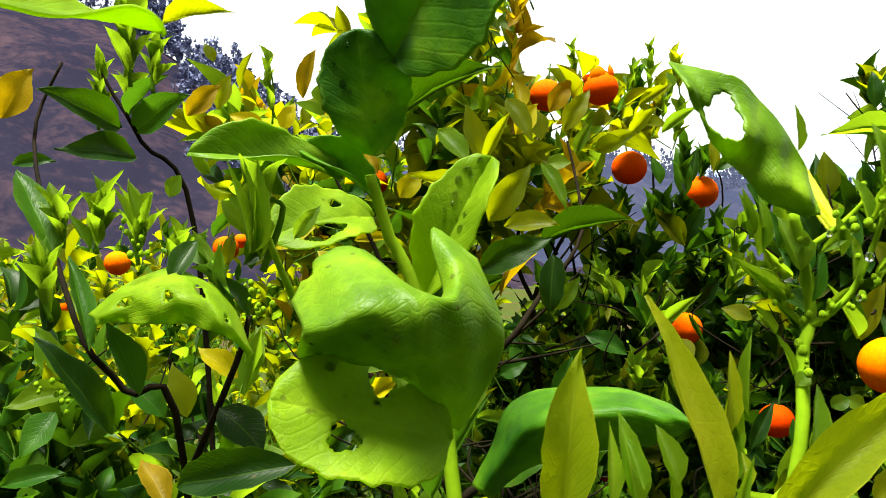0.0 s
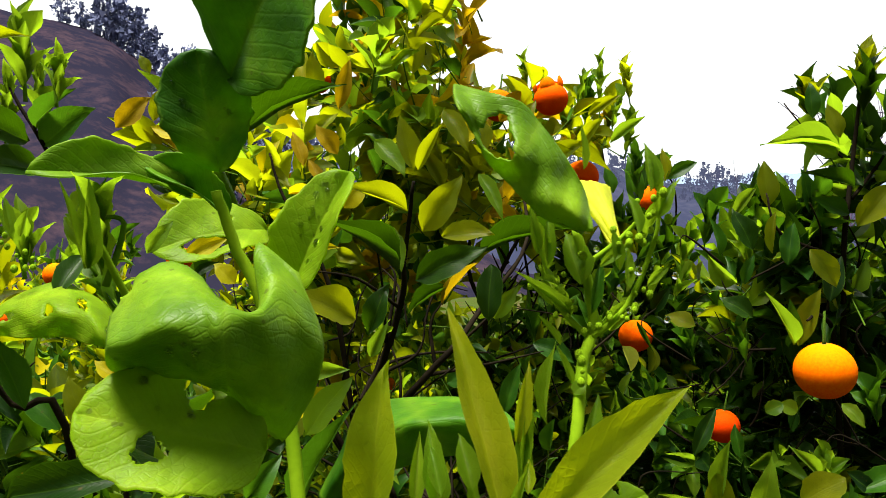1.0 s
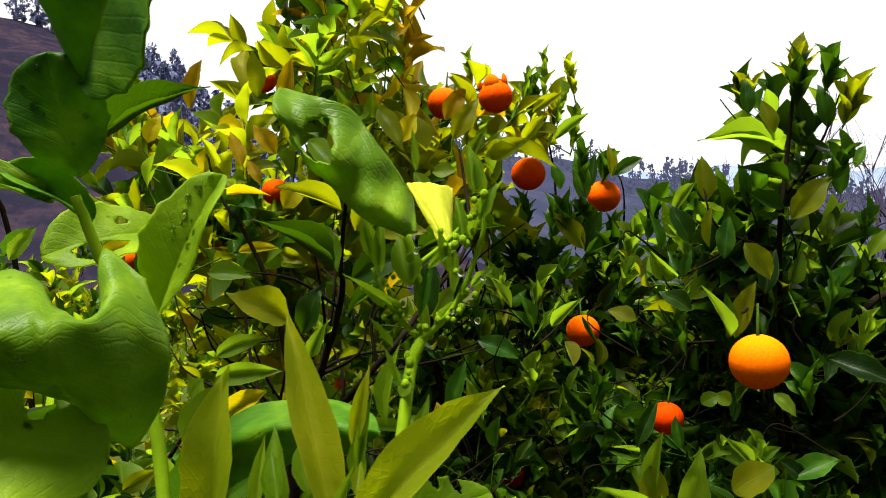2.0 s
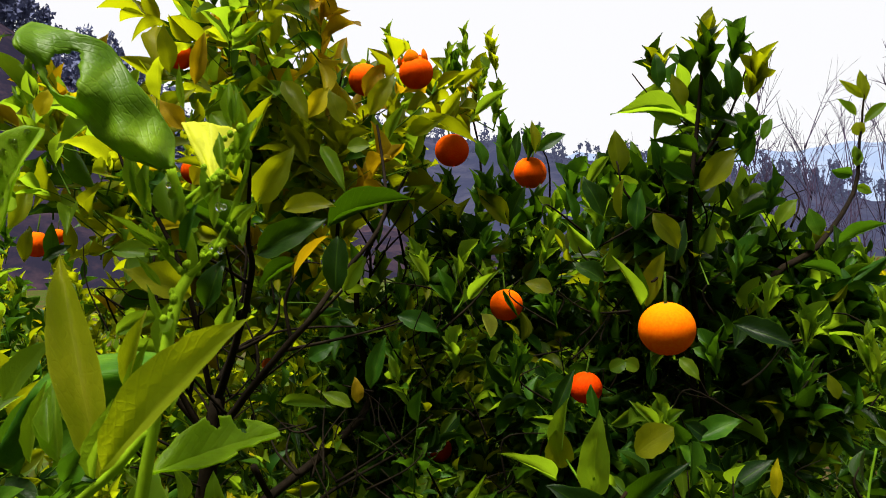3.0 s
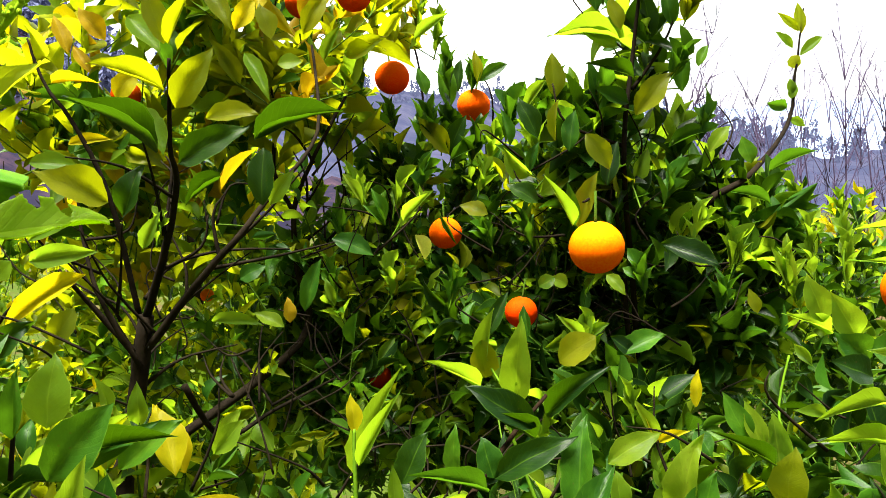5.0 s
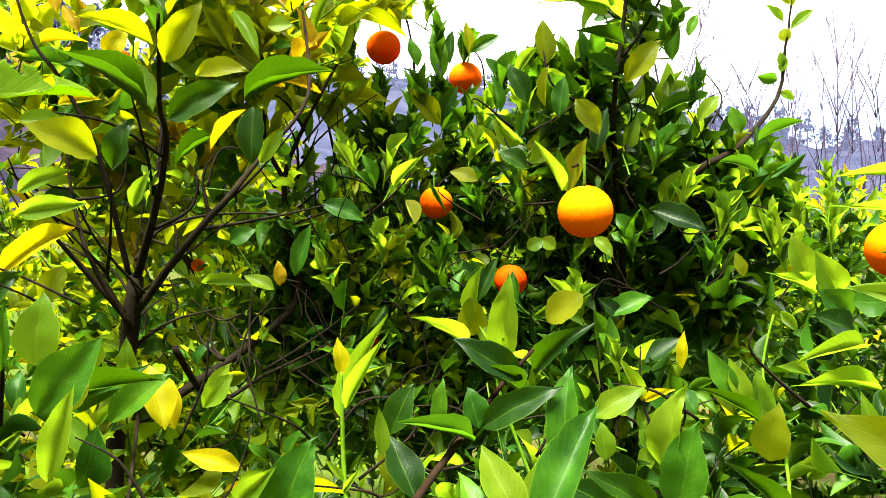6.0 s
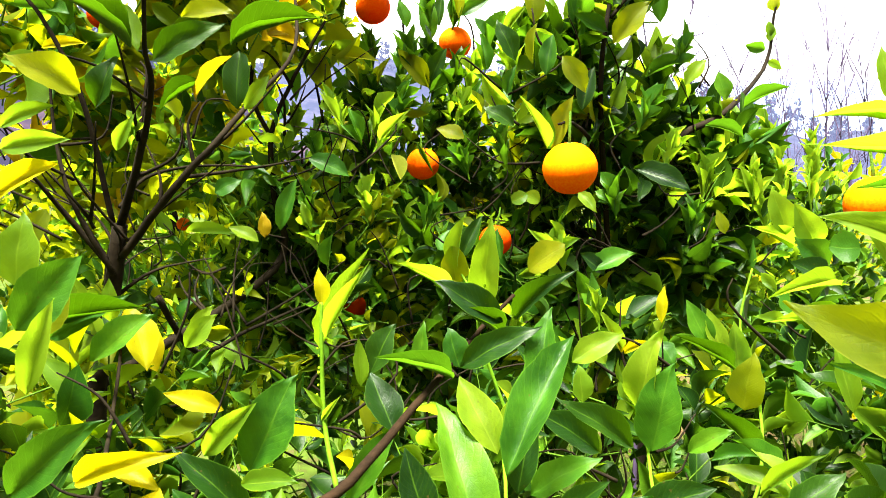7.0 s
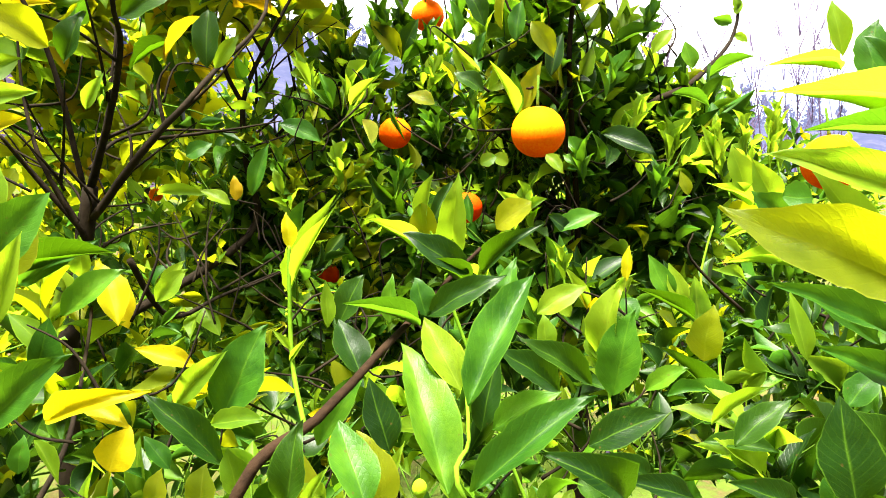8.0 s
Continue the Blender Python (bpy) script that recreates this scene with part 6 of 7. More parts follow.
leaf(right_tree, (1.030, 1.324, 1.663), (0.993, 1.330, 1.672), 0.021, (-0.13, -0.98, 0.13), "green", "twist")
leaf(right_tree, (1.034, 1.323, 1.642), (1.065, 1.318, 1.629), 0.018, (-0.13, -0.99, 0.08), "lime", "flat")
leaf(near_tree, (0.088, 0.202, 1.545), (0.086, 0.201, 1.558), 0.003, (0.07, -1.00, -0.03), "lime", "lance")
leaf(near_tree, (0.092, 0.202, 1.532), (0.084, 0.200, 1.540), 0.003, (0.32, -0.95, 0.06), "lime", "lance")
leaf(near_tree, (0.108, 0.197, 1.541), (0.106, 0.195, 1.552), 0.003, (0.08, -0.98, -0.17), "lime", "flat")
leaf(near_tree, (0.115, 0.196, 1.534), (0.120, 0.196, 1.544), 0.002, (-0.51, -0.83, 0.22), "lime", "lance")
leaf(near_tree, (0.096, 0.201, 1.529), (0.093, 0.201, 1.538), 0.002, (0.22, -0.97, 0.05), "lime", "lance")
leaf(near_tree, (0.103, 0.197, 1.542), (0.111, 0.196, 1.548), 0.003, (-0.38, -0.89, 0.26), "lime", "flat")
leaf(near_tree, (0.096, 0.195, 1.513), (0.092, 0.195, 1.523), 0.002, (0.17, -0.98, 0.03), "lime", "lance")
leaf(near_tree, (0.094, 0.201, 1.522), (0.088, 0.200, 1.530), 0.002, (0.29, -0.95, 0.08), "lime", "lance")
leaf(near_tree, (0.105, 0.199, 1.527), (0.111, 0.197, 1.535), 0.002, (-0.50, -0.84, 0.20), "lime", "lance")
leaf(near_tree, (0.0906, 0.2001, 1.5422), (0.0909, 0.2035, 1.5566), 0.0032, (0.05, -0.9, 0.4), "lime", "lance")
leaf(near_tree, (0.0986, 0.1975, 1.5375), (0.0950, 0.2025, 1.5514), 0.0075, (0.05, -0.9, 0.4), "lime", "lance")
leaf(near_tree, (0.1139, 0.1902, 1.5601), (0.1131, 0.1931, 1.5728), 0.0036, (0.05, -0.9, 0.4), "lime", "lance")
leaf(near_tree, (0.1149, 0.1896, 1.5607), (0.1152, 0.1926, 1.5701), 0.0028, (0.05, -0.9, 0.4), "lime", "lance")
leaf(near_tree, (0.1116, 0.1921, 1.5497), (0.1098, 0.1963, 1.5607), 0.0030, (0.05, -0.9, 0.4), "lime", "lance")
leaf(near_tree, (0.1154, 0.1901, 1.5536), (0.1199, 0.1914, 1.5633), 0.0036, (0.05, -0.9, 0.4), "lime", "lance")
leaf(near_tree, (0.0928, 0.1994, 1.5374), (0.0880, 0.2051, 1.5391), 0.0024, (0.05, -0.9, 0.4), "lime", "lance")
leaf(near_tree, (0.1090, 0.1935, 1.5358), (0.1099, 0.1972, 1.5479), 0.0026, (0.05, -0.9, 0.4), "lime", "lance")
leaf(near_tree, (0.1133, 0.1916, 1.5373), (0.1195, 0.1932, 1.5426), 0.0024, (0.05, -0.9, 0.4), "lime", "lance")
leaf(near_tree, (0.1009, 0.1964, 1.5302), (0.1041, 0.1997, 1.5451), 0.0030, (0.05, -0.9, 0.4), "green", "lance")
leaf(near_tree, (0.0978, 0.1915, 1.4914), (0.1032, 0.1980, 1.5113), 0.0050, (0.05, -0.9, 0.4), "lime", "lance")
leaf(near_tree, (0.0835, 0.2055, 1.4956), (0.0874, 0.2123, 1.5173), 0.0042, (0.05, -0.9, 0.4), "citron", "lance")
leaf(near_tree, (0.0849, 0.2024, 1.4851), (0.0846, 0.2109, 1.5030), 0.0048, (0.05, -0.9, 0.4), "lime", "lance")
leaf(near_tree, (0.0853, 0.1941, 1.4865), (0.0860, 0.2002, 1.4941), 0.0030, (0.05, -0.9, 0.4), "citron", "lance")
leaf(near_tree, (0.0724, 0.2051, 1.4839), (0.0684, 0.2134, 1.4977), 0.0060, (0.05, -0.9, 0.4), "lime", "lance")
leaf(near_tree, (0.0642, 0.2061, 1.4823), (0.0608, 0.2139, 1.4945), 0.0045, (0.05, -0.9, 0.4), "lime", "lance")
leaf(right_tree, (0.3983, 1.0582, 1.3009), (0.4306, 1.0619, 1.3670), 0.022, (-0.2, -0.8, 0.55), "dark", "flat")
leaf(right_tree, (0.4526, 1.0341, 1.3033), (0.4482, 1.0439, 1.3490), 0.016, (-0.4, -0.8, 0.4), "green", "keel")
leaf(middle_tree, (0.3560, 1.2083, 1.4745), (0.3818, 1.2022, 1.4246), 0.008, (-0.4, -0.8, 0.4), "dark", "lance")
leaf(left_tree, (-0.1139, 1.1935, 1.7996), (-0.0948, 1.1772, 1.8770), 0.026, (0.2, -0.9, 0.3), "amber", "flat")
leaf(left_tree, (-0.1484, 1.1820, 1.8141), (-0.1502, 1.1621, 1.8847), 0.028, (0.2, -0.9, 0.3), "olive", "flat")
leaf(left_tree, (-0.2313, 1.1119, 1.7811), (-0.2122, 1.0994, 1.8531), 0.026, (-0.2, -0.9, 0.3), "amber", "flat")


# ---- broad near leaves with holes, bites and rolled blades ----
def holed(rows, cols, surface, holes):
    """A sheet surface(u, v) with rounded holes (u, v, ru, rv) eaten out of it."""
    def depth(u, v):
        best = None
        for hu, hv, ru, rv in holes:
            du, dv = (u - hu) / ru, (v - hv) / rv
            ang = math.atan2(dv, du)
            s = math.hypot(du, dv) / (1 + 0.13 * math.sin(3 * ang + hu * 20) + 0.07 * math.sin(7 * ang))
            if best is None or s < best[0]:
                best = (s, hu, hv)
        return best or (9.0, 0, 0)
    grid = [(j / cols, i / rows) for i in range(rows + 1) for j in range(cols + 1)]
    faces = []
    for i in range(rows):
        for j in range(cols):
            a = i * (cols + 1) + j
            if depth((j + 0.5) / cols, (i + 0.5) / rows)[0] >= 1.0:
                faces.append((a, a + 1, a + cols + 2, a + cols + 1))
    moved = []
    for u, v in grid:
        s, hu, hv = depth(u, v)
        if s < 1.0 and s > 0.05:
            u, v = hu + (u - hu) / s, hv + (v - hv) / s
        moved.append((min(max(u, 0), 1), min(max(v, 0), 1)))
    used = sorted({k for f in faces for k in f})
    index = {k: i for i, k in enumerate(used)}
    uvs = [moved[k] for k in used]
    return [tuple(surface(*q)) for q in uvs], [tuple(index[k] for k in f) for f in faces], uvs


def thick_leaf(plant, verts, faces, uvs, mat, label=""):
    me = mesh_from("leaf", verts, faces, [mat], uvs)
    ob = child("leaf", me, plant, label)
    rim = ob.modifiers.new("rim", "SOLIDIFY")
    rim.thickness, rim.offset = 0.0006, 0.0
    return ob


def broad(plant, base, tip, width, face, holes=(), mat=HOLEY, fold=0.2, curl=0.2, round_=0.6, mid=0.52, wave=0.04, label=""):
    m = leaf_matrix(base, tip, width, face)

    def surface(u, v):
        w = 0.5 * max(math.sin(math.pi * min(max(v, 0.0), 1.0) ** (math.log(0.5) / math.log(mid))), 0.0) ** round_ + 0.012
        s = 2 * u - 1
        w *= 1 + 0.03 * math.sin(v * 31) + 0.02 * math.sin(v * 57 + 1)
        z = fold * abs(s) * w - curl * (v - 0.35) ** 2 + wave * abs(s) * math.sin(v * 8 + s * 2) + 0.003 * math.sin(v * 34 - abs(s) * 9) * (1 - abs(s))
        return m @ Vector((s * w, v, z))
    return thick_leaf(plant, *holed(48, 34, surface, holes), mat, label), surface


def spline(points, t):
    pts = [Vector(p) for p in points]
    n = len(pts) - 1
    i = min(int(t * n), n - 1)
    s = t * n - i
    p0, p1, p2, p3 = pts[max(i - 1, 0)], pts[i], pts[i + 1], pts[min(i + 2, n)]
    return 0.5 * ((2 * p1) + (p2 - p0) * s + (2 * p0 - 5 * p1 + 4 * p2 - p3) * s * s + (3 * p1 - p0 - 3 * p2 + p3) * s ** 3)


def rolled(plant, lines, holes=(), mat=HOLEY, label="", ripple=0.0012, bites=(), ragged=0.05):
    """A leaf rolled over itself: a sheet through a few edge and ridge lines, with a ragged margin.
    bites: where along the first edge it is bitten, how wide and how deep."""
    def surface(u, v):
        top = ragged * (0.5 + 0.5 * noise.noise((u * 9, 1.5, len(lines))) + 0.45 * noise.noise((u * 34, 2.5, 0)))
        foot = ragged * (0.5 + 0.5 * noise.noise((u * 9, 7.5, len(lines))) + 0.45 * noise.noise((u * 34, 8.5, 0)))
        top += sum(deep * max(0.0, 1 - ((u - at) / wide) ** 2) ** 0.5 for at, wide, deep in bites)
        v = top + v * (1 - top - foot)
        p = spline([spline(line, u) for line in lines], v)
        return p + Vector((0, 1, 0.3)) * ripple * (math.sin(u * 17 + v * 6) + 0.6 * math.sin(u * 31 - v * 9))
    return thick_leaf(plant, *holed(30, 40, surface, holes), mat, label), surface


DROP = bmesh.new()
bmesh.ops.create_uvsphere(DROP, u_segments=12, v_segments=8, radius=1.0)
for f in DROP.faces:
    f.smooth = True
DROP_MESH = bpy.data.meshes.new("water_drop")
DROP.to_mesh(DROP_MESH)
DROP_MESH.materials.append(WATER)
BUD_MESH = DROP_MESH.copy()
BUD_MESH.name = "flower_bud"
BUD_MESH.materials.clear()
BUD_MESH.materials.append(NEAR_SHOOT)
DROP.free()


def wet(surface, count, seed, box=(0.15, 0.85, 0.1, 0.9), size=(0.0005, 0.0013)):
    """Rain drops that rest on a leaf's blade, on the side towards the camera."""
    rng = random.Random(seed)
    for _ in range(count):
        u, v = rng.uniform(*box[:2]), rng.uniform(*box[2:])
        p = surface(u, v)
        a, b = surface(u + 0.02, v) - p, surface(u, v + 0.02) - p
        n = a.cross(b).normalized()
        if n.dot(CAMERA_SIDE - p) < 0:
            n = -n
        r = rng.uniform(*size)
        ob = tagged(new("water_drop", DROP_MESH), "clear rain drop resting on a wet leaf", "water drop", "rain drops")
        x, y, z = up_from(b, n)
        ob.matrix_world = Matrix.Translation(p + n * r * 0.35) @ Matrix((x, y, z)).transposed().to_4x4() @ Matrix.Diagonal((r, r * 1.15, r * 0.6, 1))


def buds(plant, start, end, count, size, seed, spread=0.006):
    """Round green flower buds along a shoot."""
    rng = random.Random(seed)
    start, end = Vector(start), Vector(end)
    for i in range(count):
        ob = child("flower_bud", BUD_MESH, plant)
        p = start.lerp(end, (i + 0.5) / count) + Vector([rng.gauss(0, spread) for _ in range(3)])
        r = size * rng.uniform(0.6, 1.2)
        ob.matrix_basis = Matrix.Translation(p) @ Matrix.Diagonal((r, r, r * 1.25, 1))


_, surf_u = broad(near_tree, (-0.0127, 0.2629, 1.5734), (-0.0173, 0.2492, 1.6111), 0.0290, (0.15, -0.95, 0.25), mat=NEAR_DARK, curl=0.12, round_=0.48, mid=0.58, wave=0.05, label="broad upright dark green leaf with pale veins")
broad(near_tree, (-0.0063, 0.2496, 1.6018), (0.0241, 0.2157, 1.6425), .0520, (0.1, -0.85, 0.4), curl=0.15, round_=0.42, mat=NEAR_DARK, label="broad dark green leaf overhead")
_, surf_fin = broad(near_tree, (0.0029, 0.2948, 1.5268), (0.0251, 0.2918, 1.5789), 0.0235, (-0.25, -0.92, 0.3), curl=0.22, round_=0.36, mid=0.56, fold=0.32, mat=NEAR_LIME, label="rounded bright green leaf beaded with rain")
broad(near_tree, (-0.0304, 0.4059, 1.5639), (-0.0734, 0.3657, 1.5554), 0.040, (0.1, -0.8, 0.6), holes=((0.30, 0.62, 0.17, 0.20), (0.72, 0.35, 0.06, 0.05)), curl=0.35, round_=0.5, mat=NEAR_LIME, label="pale green leaf eaten through by insects")
_, surf_disc = broad(near_tree, (0.0153, 0.2195, 1.4900), (-0.0297, 0.2021, 1.5033), 0.0365, (0.05, -0.74, 0.67), holes=((0.33, 0.60, 0.115, 0.080), (0.86, 0.42, 0.13, 0.075)), curl=0.05, round_=0.42, mid=0.5, fold=0.06, mat=NEAR_LIME, label="round chewed leaf with a hole through it")
_, surf_roll = rolled(near_tree, [
    [(-0.0295, 0.2209, 1.5268), (-0.0244, 0.2271, 1.5390), (-0.0122, 0.2288, 1.5426), (0.0029, 0.2212, 1.5300), (0.0121, 0.2213, 1.5292), (0.0079, 0.2313, 1.5477), (0.0213, 0.2317, 1.5405)],
    [(-0.0221, 0.2015, 1.5213), (-0.0094, 0.1982, 1.5265), (0.0006, 0.1999, 1.5293), (0.0082, 0.2032, 1.5293), (0.0160, 0.2083, 1.5286), (0.0187, 0.2212, 1.5353), (0.0258, 0.2280, 1.5296)],
    [(-0.0232, 0.2050, 1.5171), (-0.0121, 0.2018, 1.5182), (0.0002, 0.2019, 1.5175), (0.0079, 0.2054, 1.5152), (0.0158, 0.2121, 1.5142), (0.0228, 0.2202, 1.5178), (0.0295, 0.2269, 1.5167)],
    [(-0.0264, 0.2182, 1.5121), (-0.0156, 0.2167, 1.5114), (-0.0053, 0.2186, 1.5094), (0.0027, 0.2238, 1.5041), (0.0115, 0.2292, 1.4942), (0.0171, 0.2327, 1.4895), (0.0256, 0.2356, 1.5032)]], label="rolled and bitten bright green leaf", bites=((0.46, 0.045, 0.13), (0.12, 0.03, 0.06)))
rolled(front_left, [
    [(-0.1604, 0.3672, 1.5118), (-0.1462, 0.3713, 1.5252), (-0.1294, 0.3756, 1.5335), (-0.1116, 0.3762, 1.5306), (-0.0964, 0.3770, 1.5177), (-0.0846, 0.3781, 1.4947)],
    [(-0.1537, 0.3593, 1.5101), (-0.1364, 0.3554, 1.5177), (-0.1178, 0.3516, 1.5225), (-0.1012, 0.3522, 1.5203), (-0.0899, 0.3569, 1.5107), (-0.0826, 0.3699, 1.4944)],
    [(-0.1511, 0.3594, 1.5081), (-0.1349, 0.3557, 1.5087), (-0.1176, 0.3521, 1.5090), (-0.1023, 0.3525, 1.5080), (-0.0910, 0.3571, 1.5035), (-0.0844, 0.3699, 1.4928)]], holes=((0.19, 0.46, 0.028, 0.12), (0.42, 0.52, 0.022, 0.09), (0.60, 0.32, 0.030, 0.13), (0.78, 0.5, 0.016, 0.07)), mat=NEAR_LIME, label="arched pale leaf with small brown-edged holes")
rolled(near_tree, [
    [(0.0661, 0.1952, 1.5869), (0.0736, 0.1945, 1.5850), (0.0827, 0.1930, 1.5821), (0.0920, 0.1938, 1.5715), (0.0985, 0.1938, 1.5609), (0.1003, 0.1936, 1.5513)],
    [(0.0662, 0.1861, 1.5816), (0.0711, 0.1860, 1.5764), (0.0779, 0.1861, 1.5710), (0.0855, 0.1870, 1.5644), (0.0925, 0.1883, 1.5569), (0.0986, 0.1906, 1.5500)],
    [(0.0682, 0.1844, 1.5772), (0.0710, 0.1871, 1.5728), (0.0749, 0.1889, 1.5660), (0.0813, 0.1906, 1.5597), (0.0884, 0.1915, 1.5534), (0.0972, 0.1914, 1.5499)]], holes=((0.36, 0.55, 0.105, 0.27),), mat=HOLEY, label="hooked green leaf with a large hole eaten out")
rolled(near_tree, [
    [(0.0214, 0.2719, 1.4635), (0.0279, 0.2743, 1.4764), (0.0337, 0.2804, 1.4898), (0.0493, 0.2804, 1.4955), (0.0694, 0.2731, 1.4975), (0.0840, 0.2634, 1.4940), (0.0880, 0.2506, 1.4912)],
    [(0.0241, 0.2626, 1.4640), (0.0329, 0.2602, 1.4788), (0.0432, 0.2549, 1.4887), (0.0584, 0.2508, 1.4933), (0.0716, 0.2479, 1.4942), (0.0809, 0.2477, 1.4933), (0.0883, 0.2492, 1.4906)],
    [(0.0280, 0.2664, 1.4615), (0.0408, 0.2667, 1.4711), (0.0551, 0.2630, 1.4770), (0.0670, 0.2588, 1.4801), (0.0766, 0.2542, 1.4827), (0.0839, 0.2490, 1.4868), (0.0885, 0.2499, 1.4896)]], mat=NEAR_DARK, label="long arching deep green leaf", ripple=0.0006)
broad(near_tree, (-0.0238, 0.2705, 1.5678), (-0.0667, 0.2435, 1.5740), 0.0165, (0.15, -0.75, 0.65), mat=HOLEY, curl=0.25, round_=0.45, fold=0.3, label="broad yellow-green leaf held level")
broad(near_tree, (-0.0132, 0.2769, 1.5604), (-0.0380, 0.2621, 1.5774), 0.0135, (0.3, -0.75, 0.5), mat=NEAR_DARK, curl=0.25, round_=0.55, fold=0.5, label="dark folded leaf under the shoot tip")
broad(near_tree, (-0.0523, 0.1081, 1.5706), (-0.0354, 0.1447, 1.5793), 0.0140, (0.1, -0.55, 0.8), mat=NEAR_LIME, curl=0.10, round_=0.6, fold=0.1, label="pale leaf close to the path overhead")
broad(near_tree, (0.0917, 0.1988, 1.4756), (0.1207, 0.2192, 1.4811), 0.0129, (-0.1, -0.72, 0.68), holes=((0.0, 0.72, 0.30, 0.05), (0.0, 0.52, 0.16, 0.05), (1.0, 0.60, 0.20, 0.05)), mat=NEAR_LIME, curl=0.15, round_=0.5, fold=0.25, label="yellow-green leaf with a bitten ragged edge")
# dark leaves added behind the chewed holes to stand in for shade
leaf(near_tree, (-0.0107, 0.2418, 1.4777), (-0.0324, 0.2371, 1.4870), 0.018, (0.1, -0.3, -0.95), "dark", "round")
leaf(near_tree, (-0.0096, 0.2533, 1.5018), (-0.0314, 0.2532, 1.4961), 0.016, (0.1, -0.3, -0.95), "dark", "round")
wet(surf_fin, 26, 1, (0.2, 0.8, 0.35, 0.95))
wet(surf_roll, 10, 2, (0.05, 0.5, 0.45, 0.95), (0.0006, 0.0015))
wet(surf_u, 6, 3)
wet(surf_disc, 6, 4, (0.6, 0.9, 0.4, 0.8), (0.0006, 0.0014))

def hanging_drop(place, size):
    """A rain drop that hangs from a twig of the near shoot."""
    ob = tagged(new("water_drop", DROP_MESH), "clear rain drop hanging from a green shoot", "water drop", "rain drops")
    ob.matrix_world = Matrix.Translation(place) @ Matrix.Diagonal((size, size, size * 1.2, 1))


hanging_drop((0.1001, 0.1864, 1.5459), 0.0007)
hanging_drop((0.1109, 0.1902, 1.5409), 0.0010)
hanging_drop((0.1087, 0.1905, 1.5315), 0.0007)
hanging_drop((0.1150, 0.1738, 1.5397), 0.0007)
hanging_drop((0.1138, 0.1757, 1.5301), 0.0007)

# The torn pale young leaf on the near shoot, and a pale bud in the middle tree.
rolled(near_tree, [
    [(0.0975, 0.2108, 1.5652), (0.1017, 0.2115, 1.5654), (0.1067, 0.2157, 1.5653), (0.1101, 0.2213, 1.5650)],
    [(0.1007, 0.2074, 1.5589), (0.1039, 0.2064, 1.5592), (0.1076, 0.2094, 1.5592), (0.1098, 0.2150, 1.5588)],
    [(0.1041, 0.2041, 1.5526), (0.1061, 0.2021, 1.5529), (0.1083, 0.2039, 1.5529), (0.1093, 0.2085, 1.5525)],
    [(0.1066, 0.2009, 1.5472), (0.1078, 0.1992, 1.5474), (0.1089, 0.2001, 1.5474), (0.1093, 0.2032, 1.5471)]], mat=PETAL, label="torn pale yellow young leaf like a trumpet", ripple=0.0004)
pale = child("petal", mesh_from("petal", *blade(10, 4, fold=0.5, curl=0.3, broad=0.6, point=0.5)[:2], [PETAL], blade(10, 4)[2]), middle_tree, "pale flower petal")
pale.matrix_basis = leaf_matrix((0.3104, 1.0448, 1.4152), (0.2992, 1.0389, 1.4507), 0.024, (0.1, -0.62, 0.78))
buds(near_tree, (0.1009, 0.1971, 1.5241), (0.1094, 0.1953, 1.5327), 5, 0.0008, 1, 0.0015)
buds(near_tree, (0.1094, 0.1953, 1.5327), (0.1167, 0.1944, 1.5591), 7, 0.0008, 2, 0.002)
buds(near_tree, (0.1009, 0.1971, 1.5241), (0.0886, 0.2021, 1.5422), 9, 0.0007, 3, 0.002)
buds(near_tree, (0.0987, 0.1932, 1.5189), (0.0965, 0.1918, 1.5109), 2, 0.0009, 4, 0.001)
buds(near_tree, (0.1000, 0.1973, 1.5423), (0.1135, 0.1953, 1.5550), 7, 0.0009, 5, 0.002)
buds(near_tree, (0.0985, 0.1972, 1.5288), (0.0994, 0.1957, 1.5155), 3, 0.0012, 21, 0.0011)
buds(near_tree, (0.1066, 0.1939, 1.5245), (0.1133, 0.1916, 1.5366), 5, 0.0008, 22, 0.0011)
buds(near_tree, (0.0913, 0.1999, 1.5408), (0.0973, 0.1976, 1.5287), 5, 0.0007, 23, 0.0011)
buds(near_tree, (0.1132, 0.1913, 1.5517), (0.1181, 0.1882, 1.5606), 6, 0.0010, 24, 0.0011)
buds(near_tree, (0.1111, 0.1925, 1.5464), (0.1141, 0.1906, 1.5555), 5, 0.0009, 25, 0.0011)
buds(front_right, (0.3496, 0.7491, 1.3215), (0.3667, 0.7275, 1.2750), 10, 0.0014, 6, 0.003)
buds(front_right, (0.1936, 0.5586, 1.3065), (0.1886, 0.5537, 1.2505), 8, 0.0011, 8, 0.0015)
buds(front_right, (0.2590, 0.3280, 1.2243), (0.2576, 0.3278, 1.2201), 2, 0.0035, 10, 0.002)
buds(front_left, (-0.1341, 0.3505, 1.5531), (-0.1359, 0.3672, 1.5407), 10, 0.0014, 11, 0.003)
buds(front_left, (-0.0730, 0.3370, 1.5291), (-0.0749, 0.3538, 1.5135), 12, 0.0012, 12, 0.003)
buds(front_left, (-0.1761, 0.3508, 1.4810), (-0.1633, 0.3514, 1.4762), 10, 0.0012, 13, 0.003)


